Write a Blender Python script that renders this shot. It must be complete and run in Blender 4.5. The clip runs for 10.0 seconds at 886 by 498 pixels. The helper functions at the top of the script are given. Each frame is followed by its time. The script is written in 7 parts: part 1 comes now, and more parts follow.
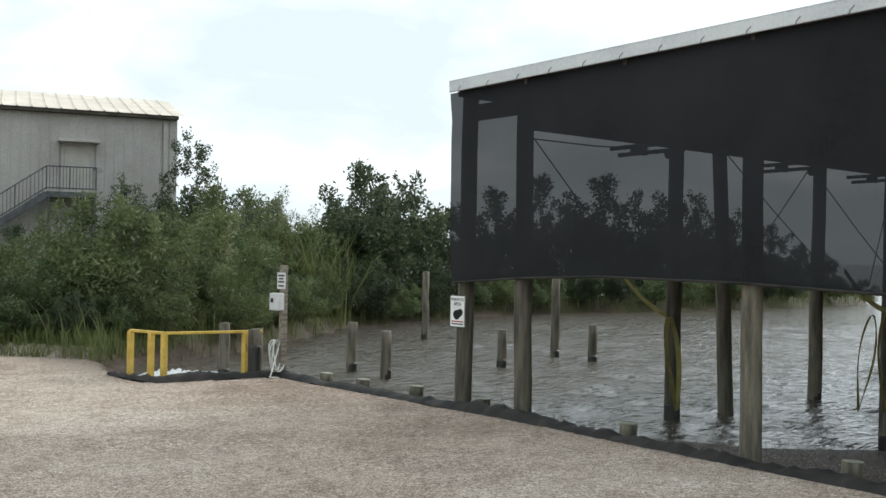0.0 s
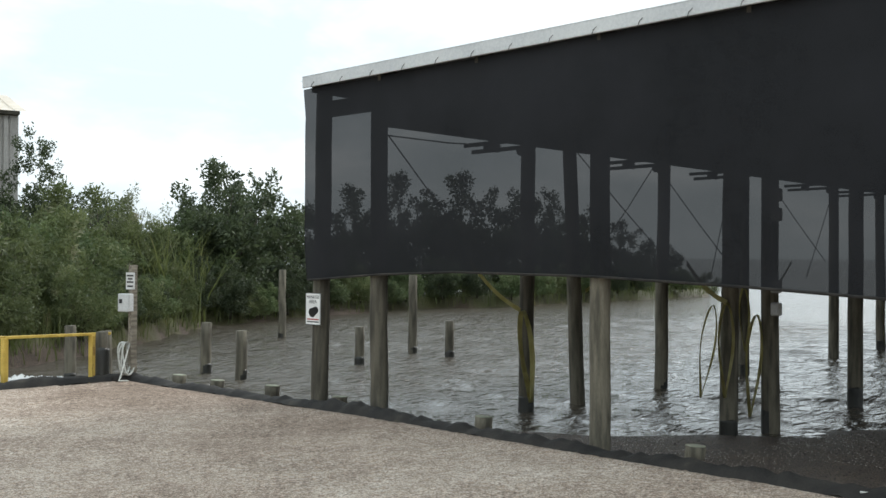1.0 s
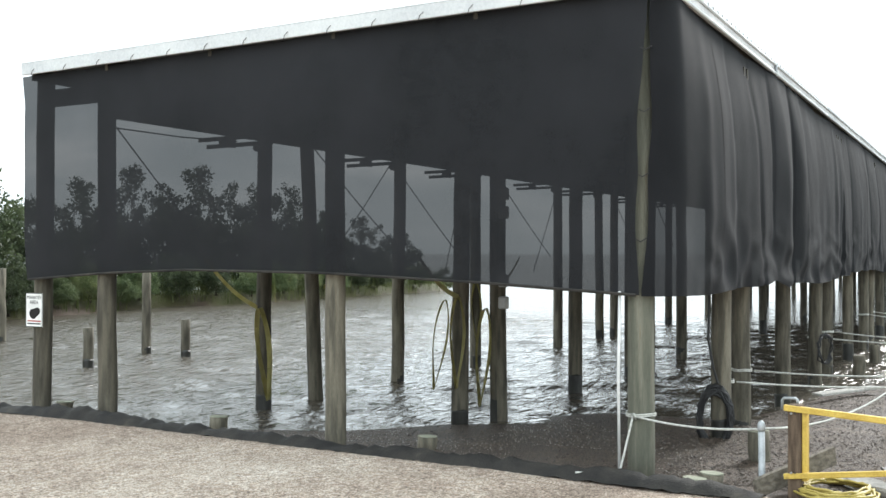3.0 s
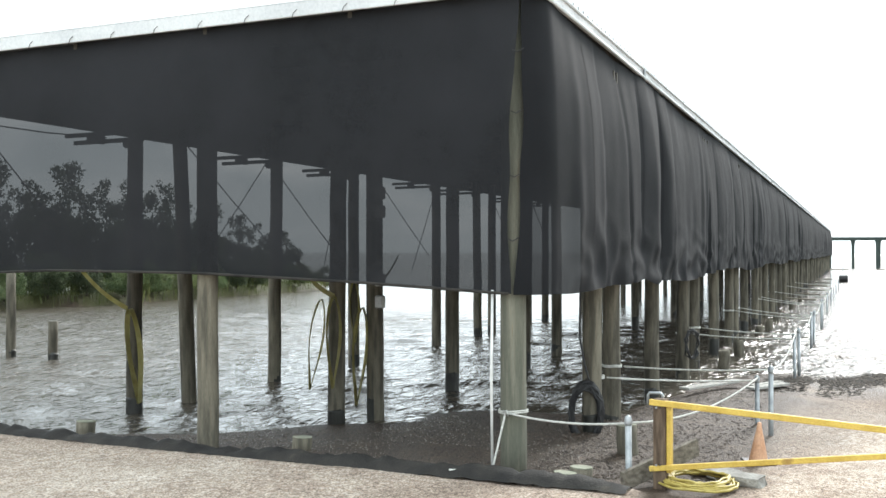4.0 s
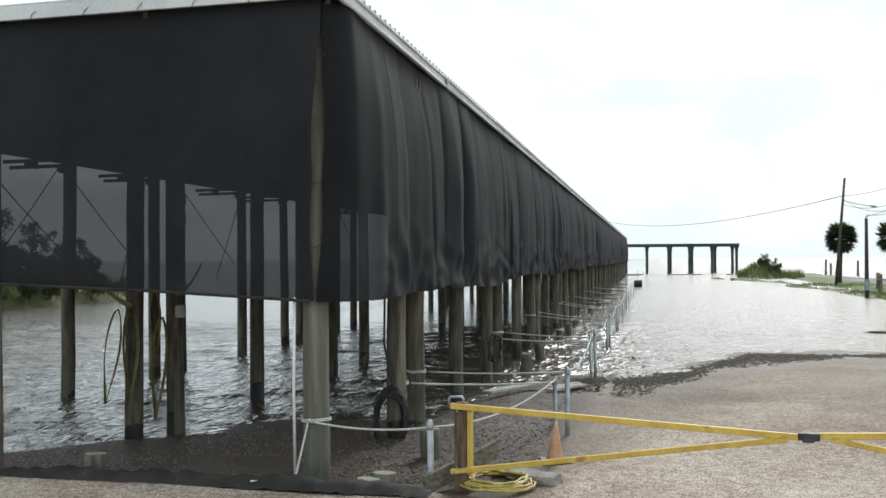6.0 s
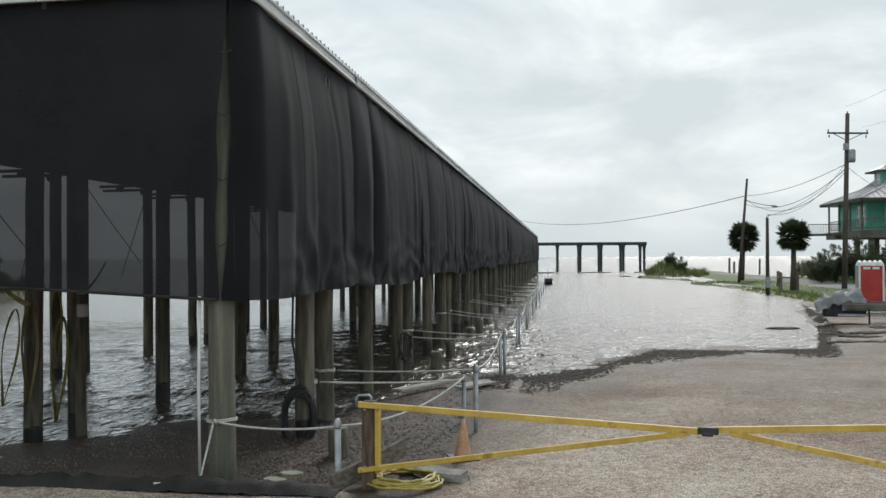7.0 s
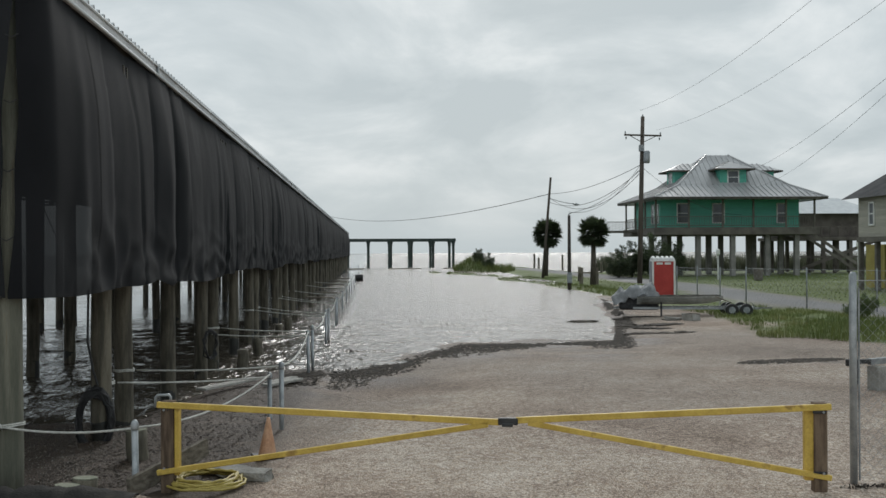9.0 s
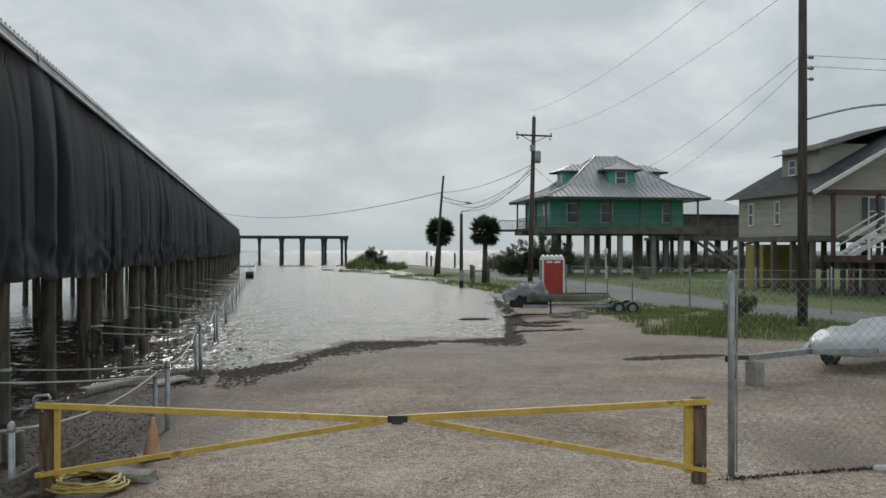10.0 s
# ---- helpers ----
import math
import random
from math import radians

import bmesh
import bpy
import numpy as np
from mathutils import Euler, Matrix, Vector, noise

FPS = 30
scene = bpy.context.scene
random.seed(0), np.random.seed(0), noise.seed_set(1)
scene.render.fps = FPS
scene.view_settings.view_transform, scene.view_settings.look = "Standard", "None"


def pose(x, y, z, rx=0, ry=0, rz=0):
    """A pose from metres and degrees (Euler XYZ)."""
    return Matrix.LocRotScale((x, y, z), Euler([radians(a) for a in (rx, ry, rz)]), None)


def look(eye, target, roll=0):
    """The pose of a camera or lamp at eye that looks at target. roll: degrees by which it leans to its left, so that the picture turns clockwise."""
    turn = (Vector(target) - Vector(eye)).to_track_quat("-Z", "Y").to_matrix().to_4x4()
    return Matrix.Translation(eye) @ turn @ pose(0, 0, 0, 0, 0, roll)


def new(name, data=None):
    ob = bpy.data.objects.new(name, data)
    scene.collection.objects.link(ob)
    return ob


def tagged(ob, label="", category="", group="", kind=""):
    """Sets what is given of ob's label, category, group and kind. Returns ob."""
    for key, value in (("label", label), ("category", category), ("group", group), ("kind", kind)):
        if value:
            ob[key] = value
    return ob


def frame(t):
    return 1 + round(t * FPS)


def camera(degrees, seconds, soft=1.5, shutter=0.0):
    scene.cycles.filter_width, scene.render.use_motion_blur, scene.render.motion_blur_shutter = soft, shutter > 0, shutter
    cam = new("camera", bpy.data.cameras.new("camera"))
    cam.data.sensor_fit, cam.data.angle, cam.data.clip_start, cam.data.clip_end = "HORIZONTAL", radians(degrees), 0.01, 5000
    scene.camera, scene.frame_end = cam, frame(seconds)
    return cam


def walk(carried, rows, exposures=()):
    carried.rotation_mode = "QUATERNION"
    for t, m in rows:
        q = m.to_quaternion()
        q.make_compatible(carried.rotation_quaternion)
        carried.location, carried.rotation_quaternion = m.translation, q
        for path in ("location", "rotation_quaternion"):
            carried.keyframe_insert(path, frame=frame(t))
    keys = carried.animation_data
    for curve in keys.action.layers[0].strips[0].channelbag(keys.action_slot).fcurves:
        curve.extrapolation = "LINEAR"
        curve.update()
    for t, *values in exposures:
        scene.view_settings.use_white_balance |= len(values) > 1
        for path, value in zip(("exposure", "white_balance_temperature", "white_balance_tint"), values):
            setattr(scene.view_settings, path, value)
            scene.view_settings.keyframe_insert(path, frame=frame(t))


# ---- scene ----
cam = camera(45.78, 10.0)
PATH = [
    (0, (0.4588, -0.6819, 2.3978), (1.7554, 0.8409, 2.4128), 0.97),
    (0.5, (0.4832, -0.7139, 2.3821), (1.8771, 0.7202, 2.4), 0.57),
    (1, (0.5099, -0.713, 2.3792), (1.9985, 0.6226, 2.3932), 0.34),
    (1.5, (0.5101, -0.706, 2.3858), (2.0841, 0.528, 2.3986), -0.02),
    (2, (0.5127, -0.7574, 2.3868), (2.1699, 0.362, 2.4018), -0.06),
    (2.5, (0.5106, -0.7892, 2.3875), (2.2254, 0.24, 2.3999), 0.05),
    (4, (0.5366, -0.8987, 2.402), (2.3981, -0.1674, 2.4076), 0.01),
    (4.5, (0.5499, -0.9274, 2.3883), (2.4462, -0.2918, 2.3983), -0.11),
    (5, (0.5418, -0.9499, 2.3947), (2.4633, -0.395, 2.4089), -0.32),
    (5.5, (0.5648, -0.962, 2.3923), (2.5087, -0.4917, 2.4105), -0.31),
    (7, (0.5773, -1.0306, 2.3935), (2.5649, -0.809, 2.4086), -0.25),
    (7.5, (0.5647, -1.058, 2.386), (2.56, -0.9213, 2.3978), -0.24),
    (8, (0.5784, -1.0794, 2.3885), (2.578, -1.0381, 2.3974), -0.38),
    (8.5, (0.5842, -1.0945, 2.3798), (2.5836, -1.1427, 2.3896), -0.26),
    (9, (0.593, -1.0984, 2.3824), (2.5883, -1.2348, 2.3889), -0.28),
    (9.5, (0.6057, -1.1078, 2.3805), (2.5933, -1.3295, 2.3827), -0.07),
    (10, (0.5894, -1.1198, 2.3816), (2.5605, -1.4587, 2.3834), 0.06),
]
EXPOSURES = [(0, 0.66), (1.0, 0.72), (2.0, 1.12), (2.5, 1.40), (4.0, 1.62), (4.5, 1.44), (5.0, 1.15), (5.5, 0.9), (7.0, 0.2), (7.5, 0.1), (9.0, -0.12), (10.0, -0.25)]
walk(cam, [(t, look(eye, target, roll)) for t, eye, target, roll in PATH], EXPOSURES)

# ---- world and light ----
world = bpy.data.worlds.new("overcast")
scene.world = world
world.use_nodes = True
wn, wl = world.node_tree.nodes, world.node_tree.links
wn.clear()
w_out = wn.new("ShaderNodeOutputWorld")
w_bg = wn.new("ShaderNodeBackground")
w_sky = wn.new("ShaderNodeTexSky")
w_sky.sky_type = "NISHITA"
w_sky.sun_disc = False
SUN_EL, SUN_AZ = radians(31), radians(98)
w_sky.sun_elevation, w_sky.sun_rotation = SUN_EL, SUN_AZ
w_sky.air_density, w_sky.dust_density = 1.0, 3.0
w_tc = wn.new("ShaderNodeTexCoord")
w_sep = wn.new("ShaderNodeSeparateXYZ")
wl.new(w_tc.outputs["Generated"], w_sep.inputs[0])


def w_math(op, a, b=None):
    n = wn.new("ShaderNodeMath")
    n.operation = op
    for i, v in enumerate((a, b)):
        if v is None:
            continue
        if isinstance(v, (int, float)):
            n.inputs[i].default_value = v
        else:
            wl.new(v, n.inputs[i])
    return n.outputs[0]


# cloud deck: directions laid onto a flat ceiling of cloud
w_h = w_math("MAXIMUM", w_sep.outputs[2], 0.0)
w_hz = w_math("ADD", w_h, 0.30)
w_cx = w_math("DIVIDE", w_sep.outputs[0], w_hz)
w_cy = w_math("DIVIDE", w_sep.outputs[1], w_hz)
w_comb = wn.new("ShaderNodeCombineXYZ")
wl.new(w_cx, w_comb.inputs[0])
wl.new(w_cy, w_comb.inputs[1])
w_n1 = wn.new("ShaderNodeTexNoise")
w_n1.inputs["Scale"].default_value = 2.1
w_n1.inputs["Detail"].default_value = 7
w_n1.inputs["Roughness"].default_value = 0.56
w_n1.inputs["Distortion"].default_value = 0.35
wl.new(w_comb.outputs[0], w_n1.inputs["Vector"])
w_ramp = wn.new("ShaderNodeValToRGB")
wr = w_ramp.color_ramp
wr.elements[0].position, wr.elements[0].color = 0.41, (0.545, 0.625, 0.665, 1)
wr.elements[1].position, wr.elements[1].color = 0.68, (0.90, 0.95, 0.97, 1)
w_mid = wr.elements.new(0.53)
w_mid.color = (0.66, 0.735, 0.77, 1)
wl.new(w_n1.outputs["Fac"], w_ramp.inputs[0])
# the haze near the horizon evens the cloud out
w_haze = w_math("POWER", w_math("SUBTRACT", 1.0, w_math("MINIMUM", w_h, 1.0)), 14.0)
w_mixh = wn.new("ShaderNodeMixRGB")
w_mixh.inputs["Color2"].default_value = (0.565, 0.64, 0.67, 1)
wl.new(w_haze, w_mixh.inputs["Fac"])
wl.new(w_ramp.outputs[0], w_mixh.inputs["Color1"])
w_skys = wn.new("ShaderNodeMixRGB")
w_skys.blend_type = "MULTIPLY"
w_skys.inputs["Fac"].default_value = 1.0
w_skys.inputs["Color2"].default_value = (0.06, 0.06, 0.06, 1)
wl.new(w_sky.outputs[0], w_skys.inputs["Color1"])
w_mix = wn.new("ShaderNodeMixRGB")
w_mix.inputs["Fac"].default_value = 0.95
wl.new(w_skys.outputs[0], w_mix.inputs["Color1"])
wl.new(w_mixh.outputs[0], w_mix.inputs["Color2"])
wl.new(w_mix.outputs[0], w_bg.inputs["Color"])
w_bg.inputs["Strength"].default_value = 1.0
wl.new(w_bg.outputs[0], w_out.inputs[0])

sun = new("sun", bpy.data.lights.new("sun", "SUN"))
sun.data.energy, sun.data.angle, sun.data.color = 1.15, radians(14), (1.0, 0.98, 0.95)
sun.matrix_world = look((math.sin(SUN_AZ) * 50, math.cos(SUN_AZ) * 50, 50 * math.tan(SUN_EL)), (0, 0, 0))


# ---- materials ----
def surf(name, c1, c2, scale=4.0, rough=0.8, bump=0.15, fine=70.0, metal=0.0, stretch=(1, 1, 1), rnd=0.12, c3=None, coords="Object", spec=0.5, detail=5.0):
    """A surface whose colour wanders between c1 and c2 at one scale, with fine grain, relief and an optional stain colour c3."""
    m = bpy.data.materials.new(name)
    m.use_nodes = True
    n, l = m.node_tree.nodes, m.node_tree.links
    p = n["Principled BSDF"]
    tc, mp = n.new("ShaderNodeTexCoord"), n.new("ShaderNodeMapping")
    mp.inputs["Scale"].default_value = stretch
    info = n.new("ShaderNodeObjectInfo")
    off = n.new("ShaderNodeVectorMath")
    off.operation = "ADD"
    l.new(tc.outputs[coords], off.inputs[0])
    sc = n.new("ShaderNodeMath")
    sc.operation = "MULTIPLY"
    sc.inputs[1].default_value = 37.0
    l.new(info.outputs["Random"], sc.inputs[0])
    l.new(sc.outputs[0], off.inputs[1])
    l.new(off.outputs[0], mp.inputs["Vector"])
    a, b = n.new("ShaderNodeTexNoise"), n.new("ShaderNodeTexNoise")
    a.inputs["Scale"].default_value, a.inputs["Detail"].default_value = scale, detail
    b.inputs["Scale"].default_value, b.inputs["Detail"].default_value = fine, 3
    for t in (a, b):
        l.new(mp.outputs[0], t.inputs["Vector"])
    ramp = n.new("ShaderNodeValToRGB")
    e = ramp.color_ramp.elements
    e[0].position, e[0].color, e[1].position, e[1].color = 0.36, (*c1, 1), 0.64, (*c2, 1)
    if c3:
        x = ramp.color_ramp.elements.new(0.72)
        x.color = (*c3, 1)
    l.new(a.outputs["Fac"], ramp.inputs[0])
    grain = n.new("ShaderNodeMixRGB")
    grain.blend_type = "OVERLAY"
    grain.inputs["Fac"].default_value = 0.35
    l.new(ramp.outputs[0], grain.inputs["Color1"])
    l.new(b.outputs["Fac"], grain.inputs["Color2"])
    hsv = n.new("ShaderNodeHueSaturation")
    mr = n.new("ShaderNodeMapRange")
    mr.inputs["To Min"].default_value, mr.inputs["To Max"].default_value = 1 - rnd, 1 + rnd
    l.new(info.outputs["Random"], mr.inputs["Value"])
    l.new(mr.outputs[0], hsv.inputs["Value"])
    l.new(grain.outputs[0], hsv.inputs["Color"])
    l.new(hsv.outputs[0], p.inputs["Base Color"])
    p.inputs["Roughness"].default_value, p.inputs["Metallic"].default_value = rough, metal
    p.inputs["Specular IOR Level"].default_value = spec
    if bump:
        bp = n.new("ShaderNodeBump")
        bp.inputs["Strength"].default_value, bp.inputs["Distance"].default_value = bump, 0.02
        l.new(b.outputs["Fac"], bp.inputs["Height"])
        l.new(bp.outputs[0], p.inputs["Normal"])
    return m


M = {}
M["pile"] = surf("treated_pile", (0.072, 0.065, 0.049), (0.183, 0.164, 0.123), 2.2, 0.9, 0.5, 26, stretch=(5, 5, 0.7), rnd=0.25)
M["pile_green"] = surf("green_treated_pile", (0.115, 0.118, 0.090), (0.205, 0.200, 0.155), 2.0, 0.85, 0.5, 26, stretch=(6, 6, 0.5), rnd=0.1, c3=(0.20, 0.155, 0.10))
M["pile_wet"] = surf("wet_black_pile", (0.012, 0.012, 0.010), (0.03, 0.03, 0.024), 4, 0.35, 0.4, 30, stretch=(4, 4, 1))
M["pile_top"] = surf("pile_end_grain", (0.22, 0.23, 0.17), (0.36, 0.36, 0.28), 6, 0.9, 0.4, 60)
M["timber"] = surf("weathered_timber", (0.13, 0.11, 0.085), (0.27, 0.24, 0.19), 3, 0.9, 0.4, 40, stretch=(1, 8, 8), rnd=0.2)
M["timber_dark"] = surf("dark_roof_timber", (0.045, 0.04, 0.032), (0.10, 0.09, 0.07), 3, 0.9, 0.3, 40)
M["steel"] = surf("galvanised_steel", (0.26, 0.28, 0.29), (0.42, 0.44, 0.45), 6, 0.45, 0.08, 90, metal=0.6)
M["roof_white"] = surf("white_roof_metal", (0.58, 0.60, 0.61), (0.68, 0.70, 0.70), 1.4, 0.5, 0.05, 30, rnd=0.03)
# the white roof's underside, with the shade there put into its colour
M["roof_under"] = surf("shaded_roof_underside", (0.10, 0.10, 0.10), (0.17, 0.17, 0.165), 1.5, 0.7, 0.05, 30)
M["yellow"] = surf("yellow_gate_paint", (0.52, 0.345, 0.06), (0.68, 0.475, 0.10), 5, 0.55, 0.25, 60, rnd=0.05, c3=(0.36, 0.22, 0.05))
M["post_brown"] = surf("brown_gate_post", (0.09, 0.06, 0.04), (0.19, 0.135, 0.09), 4, 0.9, 0.4, 50, stretch=(6, 6, 0.8))
M["rope"] = surf("white_rope", (0.50, 0.50, 0.46), (0.70, 0.70, 0.65), 30, 0.9, 0.5, 150)
M["fabric"] = surf("black_silt_fabric", (0.012, 0.011, 0.010), (0.035, 0.031, 0.026), 3, 0.85, 0.5, 40, c3=(0.07, 0.06, 0.045))
M["webbing"] = surf("yellow_webbing", (0.50, 0.45, 0.20), (0.62, 0.58, 0.32), 6, 0.85, 0.3, 80, c3=(0.2, 0.18, 0.1))
M["black"] = surf("black_rubber", (0.012, 0.012, 0.013), (0.03, 0.03, 0.03), 6, 0.5, 0.2, 60)
M["iron"] = surf("dark_iron", (0.03, 0.03, 0.032), (0.06, 0.06, 0.06), 8, 0.55, 0.2, 60, metal=0.4)
M["white_paint"] = surf("white_paint", (0.66, 0.66, 0.64), (0.80, 0.80, 0.78), 4, 0.5, 0.1, 60)
def foliage(name, c1, c2, scale, c3=None):
    """Leaves that let part of the light through."""
    m = surf(name, c1, c2, scale, 0.55, 0, 9, rnd=0.22, c3=c3)
    n, l = m.node_tree.nodes, m.node_tree.links
    tr, mix = n.new("ShaderNodeBsdfTranslucent"), n.new("ShaderNodeMixShader")
    mix.inputs[0].default_value = 0.4
    l.new(n["Principled BSDF"].inputs["Base Color"].links[0].from_socket, tr.inputs["Color"])
    l.new(n["Principled BSDF"].outputs[0], mix.inputs[1])
    l.new(tr.outputs[0], mix.inputs[2])
    l.new(mix.outputs[0], n["Material Output"].inputs[0])
    return m


M["leaf_dark"] = foliage("dark_leaves", (0.042, 0.060, 0.030), (0.095, 0.120, 0.058), 1.3)
M["leaf_mid"] = foliage("green_leaves", (0.078, 0.118, 0.046), (0.160, 0.200, 0.086), 0.9)
M["leaf_yellow"] = foliage("yellowing_leaves", (0.088, 0.118, 0.042), (0.185, 0.215, 0.09), 0.9, (0.34, 0.32, 0.22))
M["leaf_pale"] = foliage("pale_willow_leaves", (0.16, 0.185, 0.10), (0.26, 0.28, 0.17), 0.9)
M["reed"] = foliage("marsh_reed", (0.095, 0.125, 0.035), (0.18, 0.20, 0.07), 0.7, (0.25, 0.20, 0.11))
M["grass"] = foliage("wet_grass", (0.085, 0.12, 0.03), (0.16, 0.18, 0.06), 0.6, (0.21, 0.19, 0.08))
M["plume"] = surf("pale_plumes", (0.30, 0.29, 0.22), (0.44, 0.42, 0.34), 2, 0.9, 0, 20)
M["bark"] = surf("grey_bark", (0.05, 0.042, 0.034), (0.12, 0.10, 0.08), 4, 0.9, 0.5, 30, stretch=(4, 4, 1))
M["pole"] = surf("utility_pole_wood", (0.055, 0.045, 0.037), (0.12, 0.10, 0.082), 2, 0.9, 0.3, 30, stretch=(6, 6, 0.5), rnd=0.1)
M["far_reed"] = foliage("far_marsh_reed", (0.075, 0.085, 0.05), (0.12, 0.125, 0.08), 0.6, (0.16, 0.15, 0.11))
M["wrack"] = surf("dark_wrack", (0.02, 0.016, 0.012), (0.07, 0.055, 0.04), 6, 0.9, 0.2, 40)
M["wire"] = surf("wire", (0.02, 0.02, 0.022), (0.05, 0.05, 0.05), 3, 0.6, 0, 10)


def curtain_material(holes, dim=1.0):
    """Open black shade cloth: most of it thread, a small part holes."""
    m = surf("black_shade_cloth", (0.011 * dim, 0.012 * dim, 0.014 * dim), (0.018 * dim, 0.019 * dim, 0.022 * dim), 0.8, 0.8, 0.1, 120, spec=0.25 * dim ** 3)
    n, l = m.node_tree.nodes, m.node_tree.links
    tr, mix = n.new("ShaderNodeBsdfTransparent"), n.new("ShaderNodeMixShader")
    mix.inputs[0].default_value = holes
    l.new(n["Principled BSDF"].outputs[0], mix.inputs[1])
    l.new(tr.outputs[0], mix.inputs[2])
    l.new(mix.outputs[0], n["Material Output"].inputs[0])
    return m


M["curtain"] = curtain_material(0.075)
M["curtain_dense"] = curtain_material(0.014, 0.85)
M["curtain_corner"] = curtain_material(0.032, 0.85)
M["eave_metal"] = surf("weathered_eave_metal", (0.36, 0.36, 0.365), (0.56, 0.56, 0.56), 1.2, 0.5, 0.2, 20)


def ground_material():
    """Crushed shell and gravel, with grass, wet mud and road where the mesh's layers say so."""
    m = bpy.data.materials.new("shell_gravel_ground")
    m.use_nodes = True
    n, l = m.node_tree.nodes, m.node_tree.links
    p = n["Principled BSDF"]
    tc = n.new("ShaderNodeTexCoord")

    def tex(kind, scale, detail=4, rough=0.55):
        t = n.new(kind)
        t.inputs["Scale"].default_value = scale
        if "Detail" in t.inputs:
            t.inputs["Detail"].default_value = detail
            t.inputs["Roughness"].default_value = rough
        l.new(tc.outputs["Object"], t.inputs["Vector"])
        return t

    def ramp(src, stops):
        r = n.new("ShaderNodeValToRGB")
        while len(r.color_ramp.elements) < len(stops):
            r.color_ramp.elements.new(0.5)
        for e, (pos, c) in zip(r.color_ramp.elements, stops):
            e.position, e.color = pos, (*c, 1)
        l.new(src, r.inputs[0])
        return r.outputs[0]

    def mix(fac, a, b, mode="MIX"):
        x = n.new("ShaderNodeMixRGB")
        x.blend_type = mode
        for i, v in ((0, fac), (1, a), (2, b)):
            if isinstance(v, (int, float)):
                x.inputs[i].default_value = v
            elif isinstance(v, tuple):
                x.inputs[i].default_value = (*v, 1)
            else:
                l.new(v, x.inputs[i])
        return x.outputs[0]

    def layer(name):
        a = n.new("ShaderNodeAttribute")
        a.attribute_name = name
        return a.outputs["Fac"]

    def math_(op, a, b):
        x = n.new("ShaderNodeMath")
        x.operation = op
        x.use_clamp = True
        for i, v in enumerate((a, b)):
            if isinstance(v, (int, float)):
                x.inputs[i].default_value = v
            else:
                l.new(v, x.inputs[i])
        return x.outputs[0]

    big, mid, small = tex("ShaderNodeTexNoise", 0.23, 5), tex("ShaderNodeTexNoise", 1.9, 6, 0.6), tex("ShaderNodeTexNoise", 42, 5, 0.8)
    pebble = tex("ShaderNodeTexVoronoi", 46)
    base = ramp(big.outputs["Fac"], [(0.33, (0.255, 0.205, 0.168)), (0.50, (0.365, 0.308, 0.262)), (0.7, (0.455, 0.395, 0.342))])
    base = mix(0.55, base, ramp(mid.outputs["Fac"], [(0.3, (0.30, 0.28, 0.26)), (0.7, (0.66, 0.65, 0.64))]), "OVERLAY")
    base = mix(0.85, base, ramp(small.outputs["Fac"], [(0.41, (0.14, 0.13, 0.12)), (0.60, (0.84, 0.84, 0.84))]), "OVERLAY")
    base = mix(0.7, base, ramp(pebble.outputs["Color"], [(0.1, (0.25, 0.24, 0.23)), (0.9, (0.80, 0.79, 0.78))]), "OVERLAY")
    coarse = tex("ShaderNodeTexNoise", 11, 4, 0.7)
    base = mix(0.6, base, ramp(coarse.outputs["Fac"], [(0.40, (0.26, 0.25, 0.24)), (0.62, (0.72, 0.72, 0.72))]), "OVERLAY")
    wet = layer("wet")
    wetm = math_("MULTIPLY", wet, math_("ADD", mid.outputs["Fac"], 0.5))
    mud = mix(ramp(small.outputs["Fac"], [(0.43, (0, 0, 0)), (0.60, (1, 1, 1))]), (0.022, 0.015, 0.010), (0.125, 0.09, 0.066))
    col = mix(wetm, base, mud)
    grass = layer("grass")
    gm = math_("MULTIPLY", grass, math_("ADD", mid.outputs["Fac"], 0.5))
    gcol = ramp(mid.outputs["Fac"], [(0.3, (0.065, 0.105, 0.018)), (0.6, (0.115, 0.155, 0.035)), (0.8, (0.16, 0.165, 0.055))])
    col = mix(gm, col, gcol)
    road = layer("road")
    col = mix(road, col, mix(mid.outputs["Fac"], (0.16, 0.16, 0.16), (0.24, 0.235, 0.23)))
    l.new(col, p.inputs["Base Color"])
    p.inputs["Specular IOR Level"].default_value = 0.2
    rr = n.new("ShaderNodeMapRange")
    rr.inputs["To Min"].default_value, rr.inputs["To Max"].default_value = 0.95, 0.5
    l.new(wetm, rr.inputs["Value"])
    l.new(rr.outputs[0], p.inputs["Roughness"])
    bp = n.new("ShaderNodeBump")
    bp.inputs["Strength"].default_value, bp.inputs["Distance"].default_value = 0.7, 0.03
    l.new(mix(0.5, small.outputs["Fac"], pebble.outputs["Distance"]), bp.inputs["Height"])
    l.new(bp.outputs[0], p.inputs["Normal"])
    return m


M["ground"] = ground_material()


